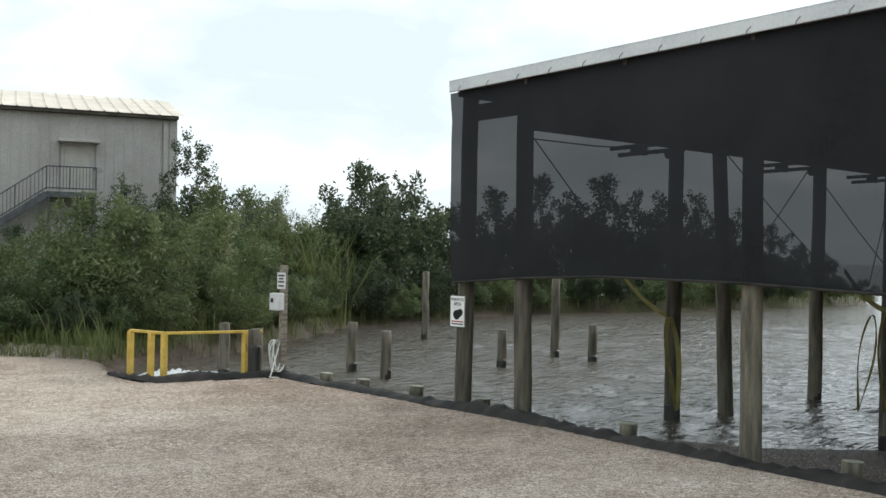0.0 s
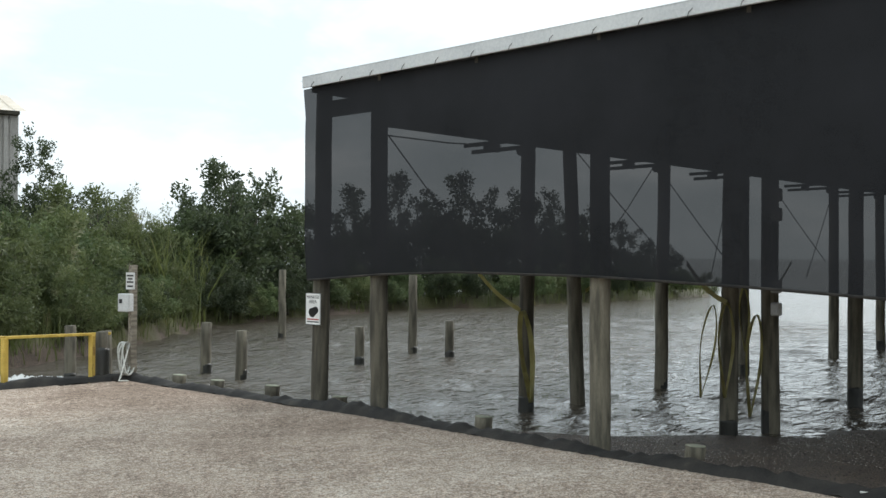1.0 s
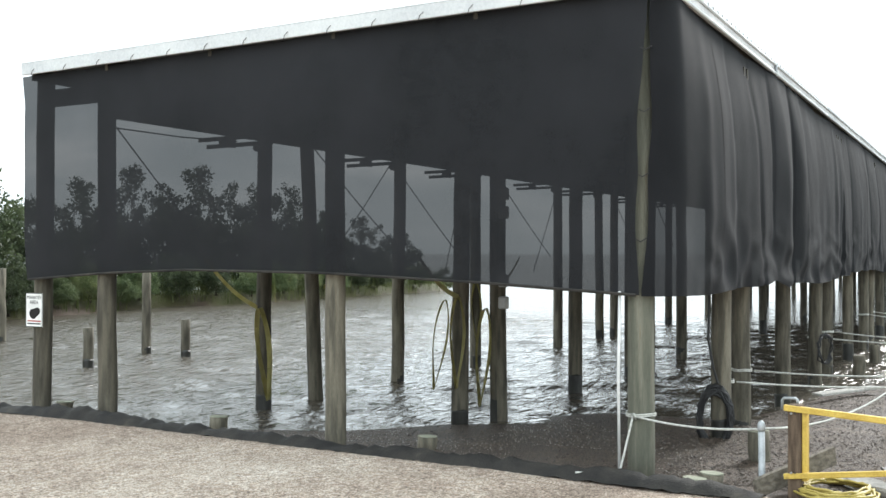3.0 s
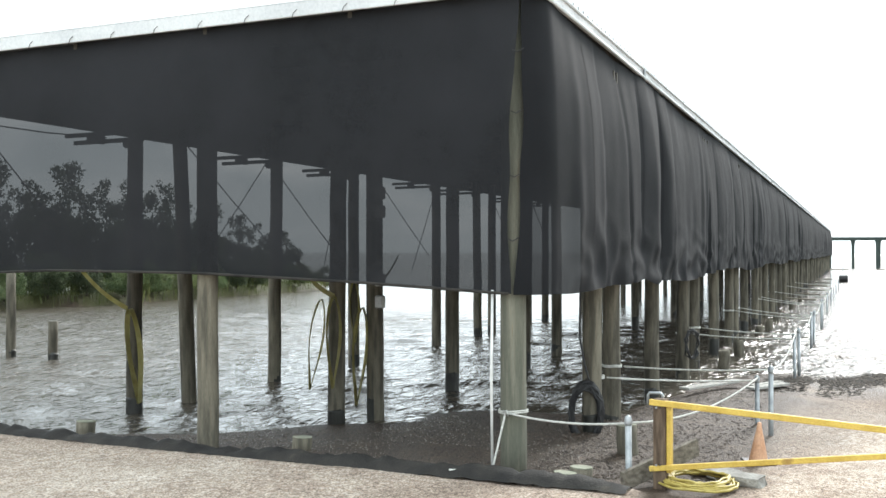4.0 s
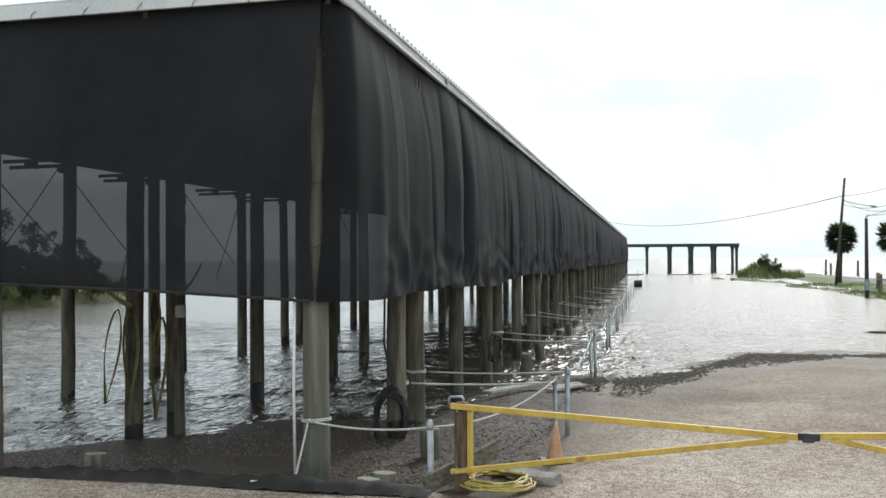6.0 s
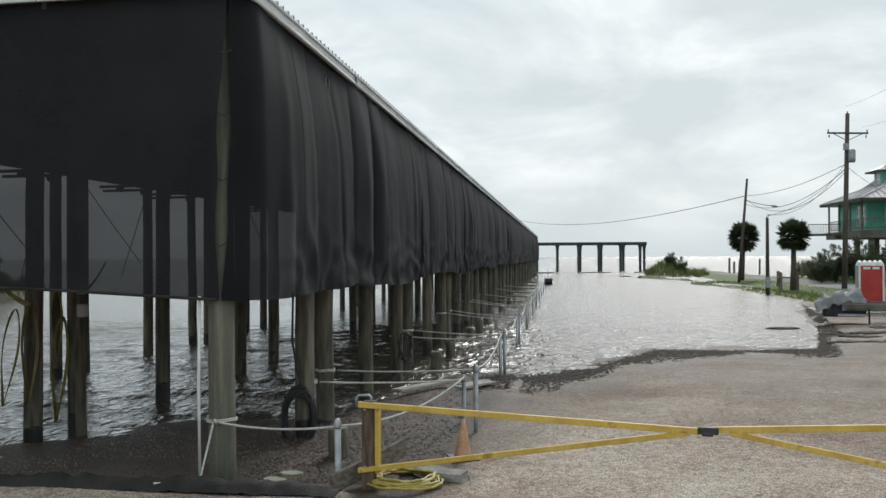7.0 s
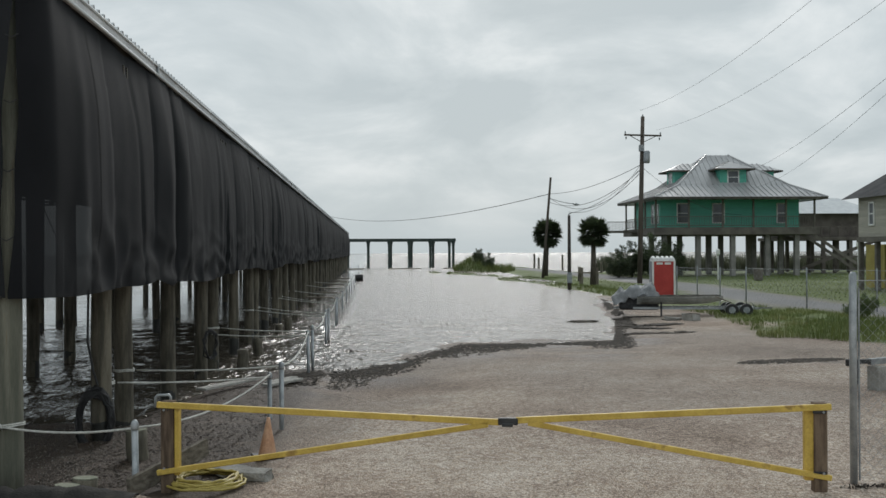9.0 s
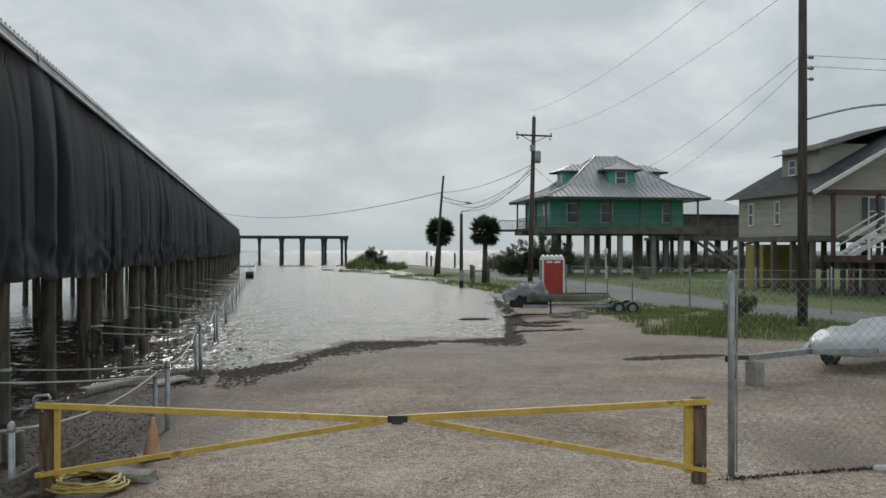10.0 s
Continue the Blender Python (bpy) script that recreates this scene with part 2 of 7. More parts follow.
def water_material():
    m = bpy.data.materials.new("choppy_brown_water")
    m.use_nodes = True
    n, l = m.node_tree.nodes, m.node_tree.links
    p = n["Principled BSDF"]
    p.inputs["Base Color"].default_value = (0.095, 0.082, 0.064, 1)
    p.inputs["Roughness"].default_value = 0.10
    p.inputs["IOR"].default_value = 1.333
    tc = n.new("ShaderNodeTexCoord")
    hs = []
    for scale, rot, st in ((0.8, 0.5, (1, 2.2, 1)), (2.6, 0.15, (1, 2.0, 1)), (7.0, 0.8, (1, 1.6, 1))):
        mp = n.new("ShaderNodeMapping")
        mp.inputs["Rotation"].default_value[2] = rot
        mp.inputs["Scale"].default_value = st
        l.new(tc.outputs["Object"], mp.inputs["Vector"])
        t = n.new("ShaderNodeTexNoise")
        t.inputs["Scale"].default_value, t.inputs["Detail"].default_value = scale, 3
        t.inputs["Distortion"].default_value = 0.4
        l.new(mp.outputs[0], t.inputs["Vector"])
        hs.append(t.outputs["Fac"])
    normal = None
    chop = n.new("ShaderNodeAttribute")
    chop.attribute_name = "chop"
    for h, dist in zip(hs, (0.42, 0.30, 0.075)):
        b = n.new("ShaderNodeBump")
        b.inputs["Strength"].default_value = 0.9
        mul = n.new("ShaderNodeMath")
        mul.operation = "MULTIPLY"
        mul.inputs[1].default_value = dist
        l.new(chop.outputs["Fac"], mul.inputs[0])
        l.new(mul.outputs[0], b.inputs["Distance"])
        l.new(h, b.inputs["Height"])
        if normal:
            l.new(normal, b.inputs["Normal"])
        normal = b.outputs[0]
    l.new(normal, p.inputs["Normal"])
    rr = n.new("ShaderNodeMapRange")
    rr.inputs["From Min"].default_value, rr.inputs["From Max"].default_value = 0.3, 0.75
    rr.inputs["To Min"].default_value, rr.inputs["To Max"].default_value = 0.025, 0.26
    l.new(chop.outputs["Fac"], rr.inputs["Value"])
    l.new(rr.outputs[0], p.inputs["Roughness"])
    return m


M["water"] = water_material()


# ---- mesh helpers ----
def box(bm, x0, y0, z0, x1, y1, z1, bevel=0.0, m=None):
    """A box between two corners, its edges rounded off by bevel."""
    r = bmesh.ops.create_cube(bm, size=1.0)
    vs = r["verts"]
    bmesh.ops.scale(bm, vec=(abs(x1 - x0), abs(y1 - y0), abs(z1 - z0)), verts=vs)
    bmesh.ops.translate(bm, vec=((x0 + x1) / 2, (y0 + y1) / 2, (z0 + z1) / 2), verts=vs)
    if bevel:
        es = list({e for v in vs for e in v.link_edges})
        out = bmesh.ops.bevel(bm, geom=es, offset=bevel, segments=1, affect="EDGES")
        vs = list({v for f in out["faces"] for v in f.verts} | {v for v in vs if v.is_valid})
    if m is not None:
        bmesh.ops.transform(bm, matrix=m, verts=vs)
    return vs


def beam(bm, p, q, w, h, bevel=0.0):
    """A bar of section w by h from p to q, h upright."""
    p, q = Vector(p), Vector(q)
    d = q - p
    turn = d.to_track_quat("X", "Z").to_matrix().to_4x4()
    return box(bm, 0, -w / 2, -h / 2, d.length, w / 2, h / 2, bevel, Matrix.Translation(p) @ turn)


def tube(bm, pts, r, n=8, cap=True):
    """A round bar along the points; r is one radius or one for each point."""
    pts = [Vector(p) for p in pts]
    rs = r if isinstance(r, (list, tuple)) else [r] * len(pts)
    rings, side = [], None
    for i, p in enumerate(pts):
        d = (pts[min(i + 1, len(pts) - 1)] - pts[max(i - 1, 0)]).normalized()
        if side is None:
            side = d.orthogonal().normalized()
        side = (side - d * side.dot(d)).normalized()
        up = d.cross(side)
        rings.append([bm.verts.new(p + (side * math.cos(2 * math.pi * k / n) + up * math.sin(2 * math.pi * k / n)) * rs[i]) for k in range(n)])
    for a, b in zip(rings, rings[1:]):
        for k in range(n):
            bm.faces.new((a[k], a[(k + 1) % n], b[(k + 1) % n], b[k]))
    if cap:
        bm.faces.new(rings[0][::-1])
        bm.faces.new(rings[-1])
    return rings


def sheet(bm, rows):
    """A skin over rows of points."""
    vs = [[bm.verts.new(p) for p in row] for row in rows]
    for a, b in zip(vs, vs[1:]):
        for k in range(len(a) - 1):
            bm.faces.new((a[k], a[k + 1], b[k + 1], b[k]))
    return vs


def as_mesh(name, bm, material, smooth=False):
    bmesh.ops.recalc_face_normals(bm, faces=bm.faces)
    me = bpy.data.meshes.new(name)
    bm.to_mesh(me)
    bm.free()
    me.materials.append(material)
    if smooth:
        me.polygons.foreach_set("use_smooth", [True] * len(me.polygons))
    return me


def part(name, bm, material=None, parent=None, label="", smooth=False, at=None):
    """Links a bmesh (or a ready mesh) as one mesh object under a thing or a part."""
    me = bm if isinstance(bm, bpy.types.Mesh) else as_mesh(name, bm, material, smooth)
    ob = new(name, me)
    if at is not None:
        ob.matrix_basis = at
    if parent is not None:
        ob.parent = parent
    if label:
        tagged(ob, label)
    return ob


def thing(name, at, label, category, group="", kind=""):
    ob = new(name)
    ob.empty_display_size = 0.1
    ob.matrix_basis = at
    return tagged(ob, label, category, group, kind)


def B():
    return bmesh.new()


def cloud(name, verts, faces, material, smooth=False):
    me = bpy.data.meshes.new(name)
    me.from_pydata(verts.tolist() if hasattr(verts, "tolist") else verts, [], faces.tolist() if hasattr(faces, "tolist") else faces)
    me.materials.append(material)
    if smooth:
        me.polygons.foreach_set("use_smooth", [True] * len(me.polygons))
    return me


# ---- ground and water ----
WATER = -0.30
BANK = [(-80, 24.5), (8.3, 24.0), (9.8, 22.4), (11.2, 23.6), (13, 24.2), (18.3, 28.1), (23.8, 32.6), (31, 35), (40, 36), (46, 34), (54, 34.5), (66, 34), (73, 38), (80, 60), (90, 400)]
LOT = [(-80, 24.5), (8.3, 24.0), (9.8, 22.4), (8.9, 18.9), (9.0, 17.6), (11.35, 16.9), (11.5, 14.0), (11.5, 9.0), (11.35, 6.0), (11.25, 2.5), (11.25, 1.2), (-80, 1.2)]
SHORE_Y = [-60, -22, -19, -17.5, -15, -13.5, -12, -10.8, -9.7, -8.4, -5.9, -3.7, -1.6, -0.35, 0.6, 1.4]
SHORE_X = [400, 400, 170, 85, 64, 56, 48, 41, 36.5, 31.5, 30.6, 30.2, 25.4, 23.8, 23.0, 22.5]


def outside(x, y, poly):
    """How far points lie outside a closed polygon (0 within it)."""
    inside = np.zeros(x.shape, bool)
    d = np.full(x.shape, 1e9)
    for (ax, ay), (bx, by) in zip(poly, poly[1:] + poly[:1]):
        cross = (ay > y) != (by > y)
        with np.errstate(divide="ignore", invalid="ignore"):
            inside ^= cross & (x < (bx - ax) * (y - ay) / ((by - ay) if by != ay else 1e-9) + ax)
        lx, ly = bx - ax, by - ay
        s = np.clip(((x - ax) * lx + (y - ay) * ly) / (lx * lx + ly * ly), 0, 1)
        d = np.minimum(d, np.hypot(x - ax - s * lx, y - ay - s * ly))
    return np.where(inside, 0.0, d)


def wobble(x, y, scale, seed=0):
    """A soft random field between about -1 and 1."""
    r = np.random.RandomState(seed)
    out = np.zeros(x.shape)
    for k in range(7):
        a, f, ph = r.rand() * 6.28, scale * (0.6 + r.rand() * 1.6), r.rand() * 6.28
        out += np.sin((x * math.cos(a) + y * math.sin(a)) * f + ph)
    return out / 3.5


TONGUES = [((64, -16.8), (82, -16.0), 1.5), ((84, -16.3), (102, -13.9), 0.65), ((104, -17.4), (139, -8.9), 0.5), ((43, -11.2), (47, -12.6), 0.5), ((38.5, -9.6), (44, -12.4), 0.35)]


def tongue(x, y):
    """How far points lie within the low grassy spits that break the flood: 1 on their crest, 0 outside."""
    out = np.zeros(x.shape)
    for (ax, ay), (bx, by), w in TONGUES:
        lx, ly = bx - ax, by - ay
        q = np.clip(((x - ax) * lx + (y - ay) * ly) / (lx * lx + ly * ly), 0, 1)
        d = np.hypot((x - ax - q * lx) * 0.5, y - ay - q * ly) + 0.35 * wobble(x, y, 0.5, 91)
        out = np.maximum(out, np.clip(1 - d / w, 0, 1))
    return out


def land(x, y):
    """Height of the ground."""
    x, y = np.asarray(x, float), np.asarray(y, float)
    d_lot = outside(x, y, LOT)
    slope = np.interp(y, [0, 2.3, 3.4, 5, 7, 9, 12, 17], [0.018, 0.021, 0.027, 0.036, 0.075, 0.13, 0.28, 0.4])
    h = np.where(d_lot > 0, -0.07 - slope * d_lot, 0.0)
    h = np.maximum(h, -1.4)
    xs = np.interp(y, SHORE_Y, SHORE_X) + 0.7 * wobble(x, y, 0.8, 3) + 0.35 * wobble(x, y, 2.7, 31) + 2.6 * wobble(x, y * 0.4, 0.55, 37) * np.clip((x - 33) / 8, 0, 1)
    east = -0.30 * np.clip((x - 11) / np.maximum(xs - 11, 1), 0, 1.7)
    edge = np.clip((1.3 - y) / 1.4, 0, 1)
    h = np.where(y < 1.3, np.maximum(east * edge + np.maximum(h, -0.6) * (1 - edge), -0.5), h)
    # the low island and spit at the end of the flooded lot
    h = np.where((x > 38) & (y < -5), np.maximum(h, -0.44 + 0.30 * np.sqrt(tongue(x, y))), h)
    isl = np.exp(-(((x - 150) / 9) ** 2 + ((y + 16) / 2.3) ** 2)) * 1.9
    h = np.where((x > 110) & (y < 2), np.maximum(h, -0.6 + isl), h)
    bank = BANK + [(90, 4000), (-4000, 4000), (-4000, 24.5)]
    d_bank = outside(x, y, bank)
    h = np.where((d_bank < 6) & (y > 18) & (d_lot > 0), np.maximum(h, 0.25 - 1.3 * d_bank), h)
    # open sea
    sea = (x > 185) | ((x > 128) & (y < -26)) | ((x > 175)) | ((y > 1.3) & (d_bank > 6) & (d_lot > 6))
    h = np.where(sea, np.minimum(h, -1.4), h)
    # the low shingle bank along the boathouse's side piles
    bank_ = -0.16 - 0.08 * np.clip((x - 18) / 22, 0, 1) - 0.05 * np.clip(x - 22.5, 0, 9) - np.interp(y, [0, 1], [0.5, 0.2]) * np.clip(np.abs(y - np.interp(x, [12, 20, 30, 42], [1.2, 0.75, 0.5, 0.4])) - np.interp(x, [13, 20, 30], [1.1, 0.75, 0.4]), 0, 3) + 0.035 * wobble(x, y, 1.3, 63)
    h = np.where((x > 12) & (x < 34) & (y > -1.5) & (y < 5), np.maximum(h, bank_), h)
    near = (np.abs(x) < 60) & (np.abs(y) < 60)
    return h + np.where(near, 0.012 * wobble(x, y, 1.7, 5), 0) + np.where((np.abs(x) < 200), 0.02 * wobble(x, y, 0.35, 8), 0)


def steps(lo, hi, *stretches):
    """Grid lines: fine within the given stretches (from, to, step), coarse outside."""
    out = [lo]
    a = stretches[0][0]
    k = a - lo
    g = []
    while k > 1.5:
        g.append(a - k)
        k *= 0.72
    out = g
    for s0, s1, st in stretches:
        out += list(np.arange(s0, s1, st))
    a, k = out[-1], 1.5
    while a + k < hi:
        out.append(a + k)
        k *= 1.38
    out.append(hi)
    return np.array(sorted(set(np.round(out, 4))))


gx = steps(-4000, 4000, (-6, 2, 1.0), (2, 34, 0.25), (34, 120, 1.0), (120, 190, 2.0))
gy = steps(-4000, 4000, (-45, -18, 1.0), (-18, 26, 0.25), (26, 60, 1.5))
GX, GY = np.meshgrid(gx, gy, indexing="ij")
GZ = land(GX, GY)
nx_, ny_ = GX.shape
idx = np.arange(nx_ * ny_).reshape(nx_, ny_)
quads = np.stack([idx[:-1, :-1], idx[1:, :-1], idx[1:, 1:], idx[:-1, 1:]], -1).reshape(-1, 4)
ground = part("ground", cloud("ground", np.stack([GX, GY, GZ], -1).reshape(-1, 3), quads, M["ground"], True), None)
tagged(ground, "pale crushed shell and gravel lot running down into brown floodwater", "ground", kind="structure")


def put_layer(name, values):
    a = ground.data.attributes.new(name, "FLOAT", "POINT")
    a.data.foreach_set("value", np.clip(values, 0, 1).astype(np.float32).ravel())


ROAD_X = [20, 36, 46, 58, 75, 110, 160]
ROAD_Y = [-25, -22.0, -20.8, -21.5, -23.5, -24, -24]
GRASS_X = [0, 20, 26, 29, 32, 36, 44, 60, 200]
GRASS_Y = [-17.5, -16.8, -15.6, -13.6, -12.8, -14.0, -14.6, -15.5, -17]
road_d = np.abs(GY - np.interp(GX, ROAD_X, ROAD_Y))
road_f = np.clip((2.2 - road_d) / 0.6, 0, 1) * (GX > 8) * (GX < 165)
shore_gap = np.interp(GY, SHORE_Y, SHORE_X) - GX
wet_f = np.clip((GZ + 0.01) / -0.05, 0, 1) * np.clip((GY + 0.1) / 0.8, 0, 1) + np.sqrt(np.clip(1 - (shore_gap + 1.2 * wobble(GX, GY, 1.1, 19)) / np.interp(GY, [-14, -10, -6, -1, 1], [5, 9, 8, 9, 16]), 0, 1)) * (0.8 + 0.35 * wobble(GX, GY, 1.9, 23)) * (GY <= 0.8)
wet_f = np.maximum(wet_f, (GY > 18) * np.clip((GX - 8) / 2, 0, 1))
wet_f = np.maximum(wet_f, np.clip(1.2 - np.hypot((GX - 24.1 + 0.4 * wobble(GX, GY, 2.1, 71)) / 0.6, (GY + 10.6) / 1.4), 0, 1) * 1.3 * (0.8 + 0.5 * wobble(GX, GY, 2.5, 72)))
wet_f = np.maximum(wet_f, np.clip((-6.3 - GY) / 1.0, 0, 1) * (GX > 10.9) * np.clip((18 - GX) / 2, 0, 1) * np.clip(0.30 + 0.5 * wobble(GX, GY, 0.9, 73), 0, 0.7))
edge_r = np.interp(GX, GRASS_X, GRASS_Y)
grass_f = np.clip((edge_r - GY + 0.7 * wobble(GX, GY, 1.2, 2)) / 1.2, 0, 1) * (GX > 12) * (1 - road_f)
grass_f = np.maximum(grass_f, (GY > 18) * 0.45 * np.clip((GZ - 0.1) / 0.12, 0, 1) * (outside(GX, GY, BANK + [(90, 4000), (-4000, 4000), (-4000, 24.5)]) < 1))
grass_f = np.maximum(grass_f, (GX > 115) * (GX < 175) * (GY < -5) * (GY > -32) * np.clip((GZ + 0.25) / 0.15, 0, 1))
wet_f = np.maximum(wet_f, np.clip((-0.5 - GY) / 4, 0, 1) * np.clip((GX - 8) / 14, 0, 1) * (0.42 + 0.22 * wobble(GX, GY, 0.5, 77)))
grass_f = np.maximum(grass_f, (GX > 55) * (GY < -5) * np.clip(tongue(GX, GY) * 6, 0, 1))
put_layer("grass", grass_f * (GZ > -0.4))
put_layer("road", road_f)
put_layer("wet", wet_f)

wx = steps(-4000, 4000, (10.5, 46, 0.16), (46, 90, 1.0), (90, 200, 8.0))
wy = steps(-4000, 4000, (-16, 37, 0.20), (37, 60, 2.0))
WX, WY = np.meshgrid(wx, wy, indexing="ij")
WZ = np.zeros(WX.shape)
wrs = np.random.RandomState(12)
for lam in (3.4, 2.5, 1.9, 1.5, 1.15, 0.95, 0.8, 0.7, 0.62):
    for rep in range(2):
        ang = math.radians(200 + wrs.uniform(-32, 32))
        ph = (WX * math.cos(ang) + WY * math.sin(ang)) * 2 * math.pi / lam + wrs.rand() * 6.28
        WZ += 0.0080 * lam ** 0.75 * (1 - np.abs(np.sin(ph / 2)) * 2) * (0.7 + 0.5 * wobble(WX, WY, 0.6, int(lam * 100) + rep))
calm = np.clip((46 - WX) / 8, 0, 1) * np.clip((WX - 10.5) / 3, 0, 1) * np.clip((37 - WY) / 5, 0, 1) * np.clip((WY + 16) / 4, 0, 1) * np.interp(WY, [-3, 2.5], [0.6, 1.0])
WZ = WATER + WZ * calm
ia = np.arange(WX.size).reshape(WX.shape)
wq = np.stack([ia[:-1, :-1], ia[1:, :-1], ia[1:, 1:], ia[:-1, 1:]], -1).reshape(-1, 4)
water = part("water", cloud("water", np.stack([WX, WY, WZ], -1).reshape(-1, 3), wq, M["water"], True))
at_ = water.data.attributes.new("chop", "FLOAT", "POINT")
at_.data.foreach_set("value", np.interp(WY, [-0.4, 0.7, 12, 15], [0.75, 0.30, 0.27, 0.45]).astype(np.float32).ravel())
tagged(water, "choppy brown-grey floodwater reflecting an overcast sky", "water", kind="structure")

# ---- boathouse ----
FRONT, SIDE, FAR, LEFT = 11.75, 2.60, 160.0, 12.05
boathouse = thing("boathouse", pose(FRONT, SIDE, -0.1), "long open boathouse on round timber piles, hung with black shade cloth", "boathouse")
O = Vector((FRONT, SIDE, -0.1))


def rel(x, y, z):
    return (x - O.x, y - O.y, z - O.z)


def pile_mesh(name, r, z0, z1, material, seed, dark_to=None):
    """A round timber pile, a little crooked and tapered, built round its own foot."""
    rng = random.Random(seed)
    bm = B()
    n = 7
    pts = [(rng.uniform(-0.012, 0.012), rng.uniform(-0.012, 0.012), z0 + (z1 - z0) * k / n) for k in range(n + 1)]
    tube(bm, pts, [r * (1.04 - 0.10 * k / n + rng.uniform(-0.015, 0.015)) for k in range(n + 1)], 14)
    return as_mesh(name, bm, material, True)


def wet_foot(r, z0, z1):
    """The tarred, waterlogged lower end of a pile."""
    bm = B()
    tube(bm, [(0, 0, z0), (0, 0, (z0 + z1) / 2), (0, 0, z1 - 0.05), (0.01, 0, z1)], [r * 1.05, r * 1.04, r * 1.03, r * 1.015], 14)
    return as_mesh("wet_foot", bm, M["pile_wet"], True)


TALL = [pile_mesh("post", 0.135, -1.3, 5.0, M["pile"], s) for s in range(4)]
CORNER = pile_mesh("post", 0.145, -0.5, 5.2, M["pile_green"], 11)
WET = wet_foot(0.135, -1.3, 0.0)
ROWS_Y = {
    10.45: [15.15, 16.7, 19.75, 23.5, 24.9, 28.9, 32.5, 33.9, 38.1, 40.4, 42.2],
    6.45: [19.74, 23.2, 24.6, 27.45, 32.2, 33.6, 38.1, 42.0],
    2.60: [15.25, 16.57, 20.0, 23.7, 25.4, 29.15, 32.7, 34.2, 37.3, 41.4, 42.9, 46.2],
}
piles = [(15.45, 6.78), (16.0, 6.36), (FRONT, 6.68), (FRONT, 10.66), (FRONT, 12.02)] + [(x, y) for y, xs in ROWS_Y.items() for x in xs]
k = 50.0
while k < 158:
    piles += [(k, 2.6), (k + 1.5, 2.6), (k - 3.4, 10.45), (k - 3.0, 6.5), (k + 4.9, 2.6), (k + 1.0, 10.45)]
    k += 8.7
rng = random.Random(4)
for i, (x, y) in enumerate(piles):
    lean = (-2.2, -0.5) if (x, y) == (16.7, 10.45) else (rng.uniform(-0.6, 0.6), rng.uniform(-0.6, 0.6))
    o = part("post", TALL[i % 4], None, boathouse, at=pose(x - O.x, y - O.y, 0.1, lean[0], lean[1], 0 if lean[0] < -2 else rng.uniform(0, 360)))
    if x > FRONT + 0.5:
        part("wet_foot", WET, None, o, "black waterlogged pile foot", at=pose(0, 0, rng.uniform(-0.12, 0.12)))
part("post", CORNER, None, boathouse, "green-tinted treated corner pile", at=pose(0, 0.06, 0.1))

# roof: ribbed metal sheet falling gently to the far side, on stringers and cross beams
Z_R, Z_L = 5.38, 5.16


def roof_z(y):
    return Z_R + (Z_L - Z_R) * (y - 2.3) / (12.4 - 2.3)


bm = B()
rib = []
x = FRONT - 0.28
while x < FAR:
    rib += [(x, 0.0), (x + 0.16, 0.0), (x + 0.18, 0.055), (x + 0.23, 0.055)]
    x += 0.25
sheet(bm, [[rel(a, 2.27, roof_z(2.27) + b - 0.01) for a, b in rib], [rel(a, 12.2, roof_z(12.2) + b) for a, b in rib]])
part("roof_sheet", bm, M["roof_white"], boathouse, "ribbed white metal roofing")
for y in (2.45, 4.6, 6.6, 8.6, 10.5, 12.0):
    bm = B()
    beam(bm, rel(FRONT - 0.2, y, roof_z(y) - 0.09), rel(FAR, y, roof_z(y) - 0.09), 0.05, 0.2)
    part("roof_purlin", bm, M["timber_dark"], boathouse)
# added dark sheet just below the roofing; its colour carries the shade underneath
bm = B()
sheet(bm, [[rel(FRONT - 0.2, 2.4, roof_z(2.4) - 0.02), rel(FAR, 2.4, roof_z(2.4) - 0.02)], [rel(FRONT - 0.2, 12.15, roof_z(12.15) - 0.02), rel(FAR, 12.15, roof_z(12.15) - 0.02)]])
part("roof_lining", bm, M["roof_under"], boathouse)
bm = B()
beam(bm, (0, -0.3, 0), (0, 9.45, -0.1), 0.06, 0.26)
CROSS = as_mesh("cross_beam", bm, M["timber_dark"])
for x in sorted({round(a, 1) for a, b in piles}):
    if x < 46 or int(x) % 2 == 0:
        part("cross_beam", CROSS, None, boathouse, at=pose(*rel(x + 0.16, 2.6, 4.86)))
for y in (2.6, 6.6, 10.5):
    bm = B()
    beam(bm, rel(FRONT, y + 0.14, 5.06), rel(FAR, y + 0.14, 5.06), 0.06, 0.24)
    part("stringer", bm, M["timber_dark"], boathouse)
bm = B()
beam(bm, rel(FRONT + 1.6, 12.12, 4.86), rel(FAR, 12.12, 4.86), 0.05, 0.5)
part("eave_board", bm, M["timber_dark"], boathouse)
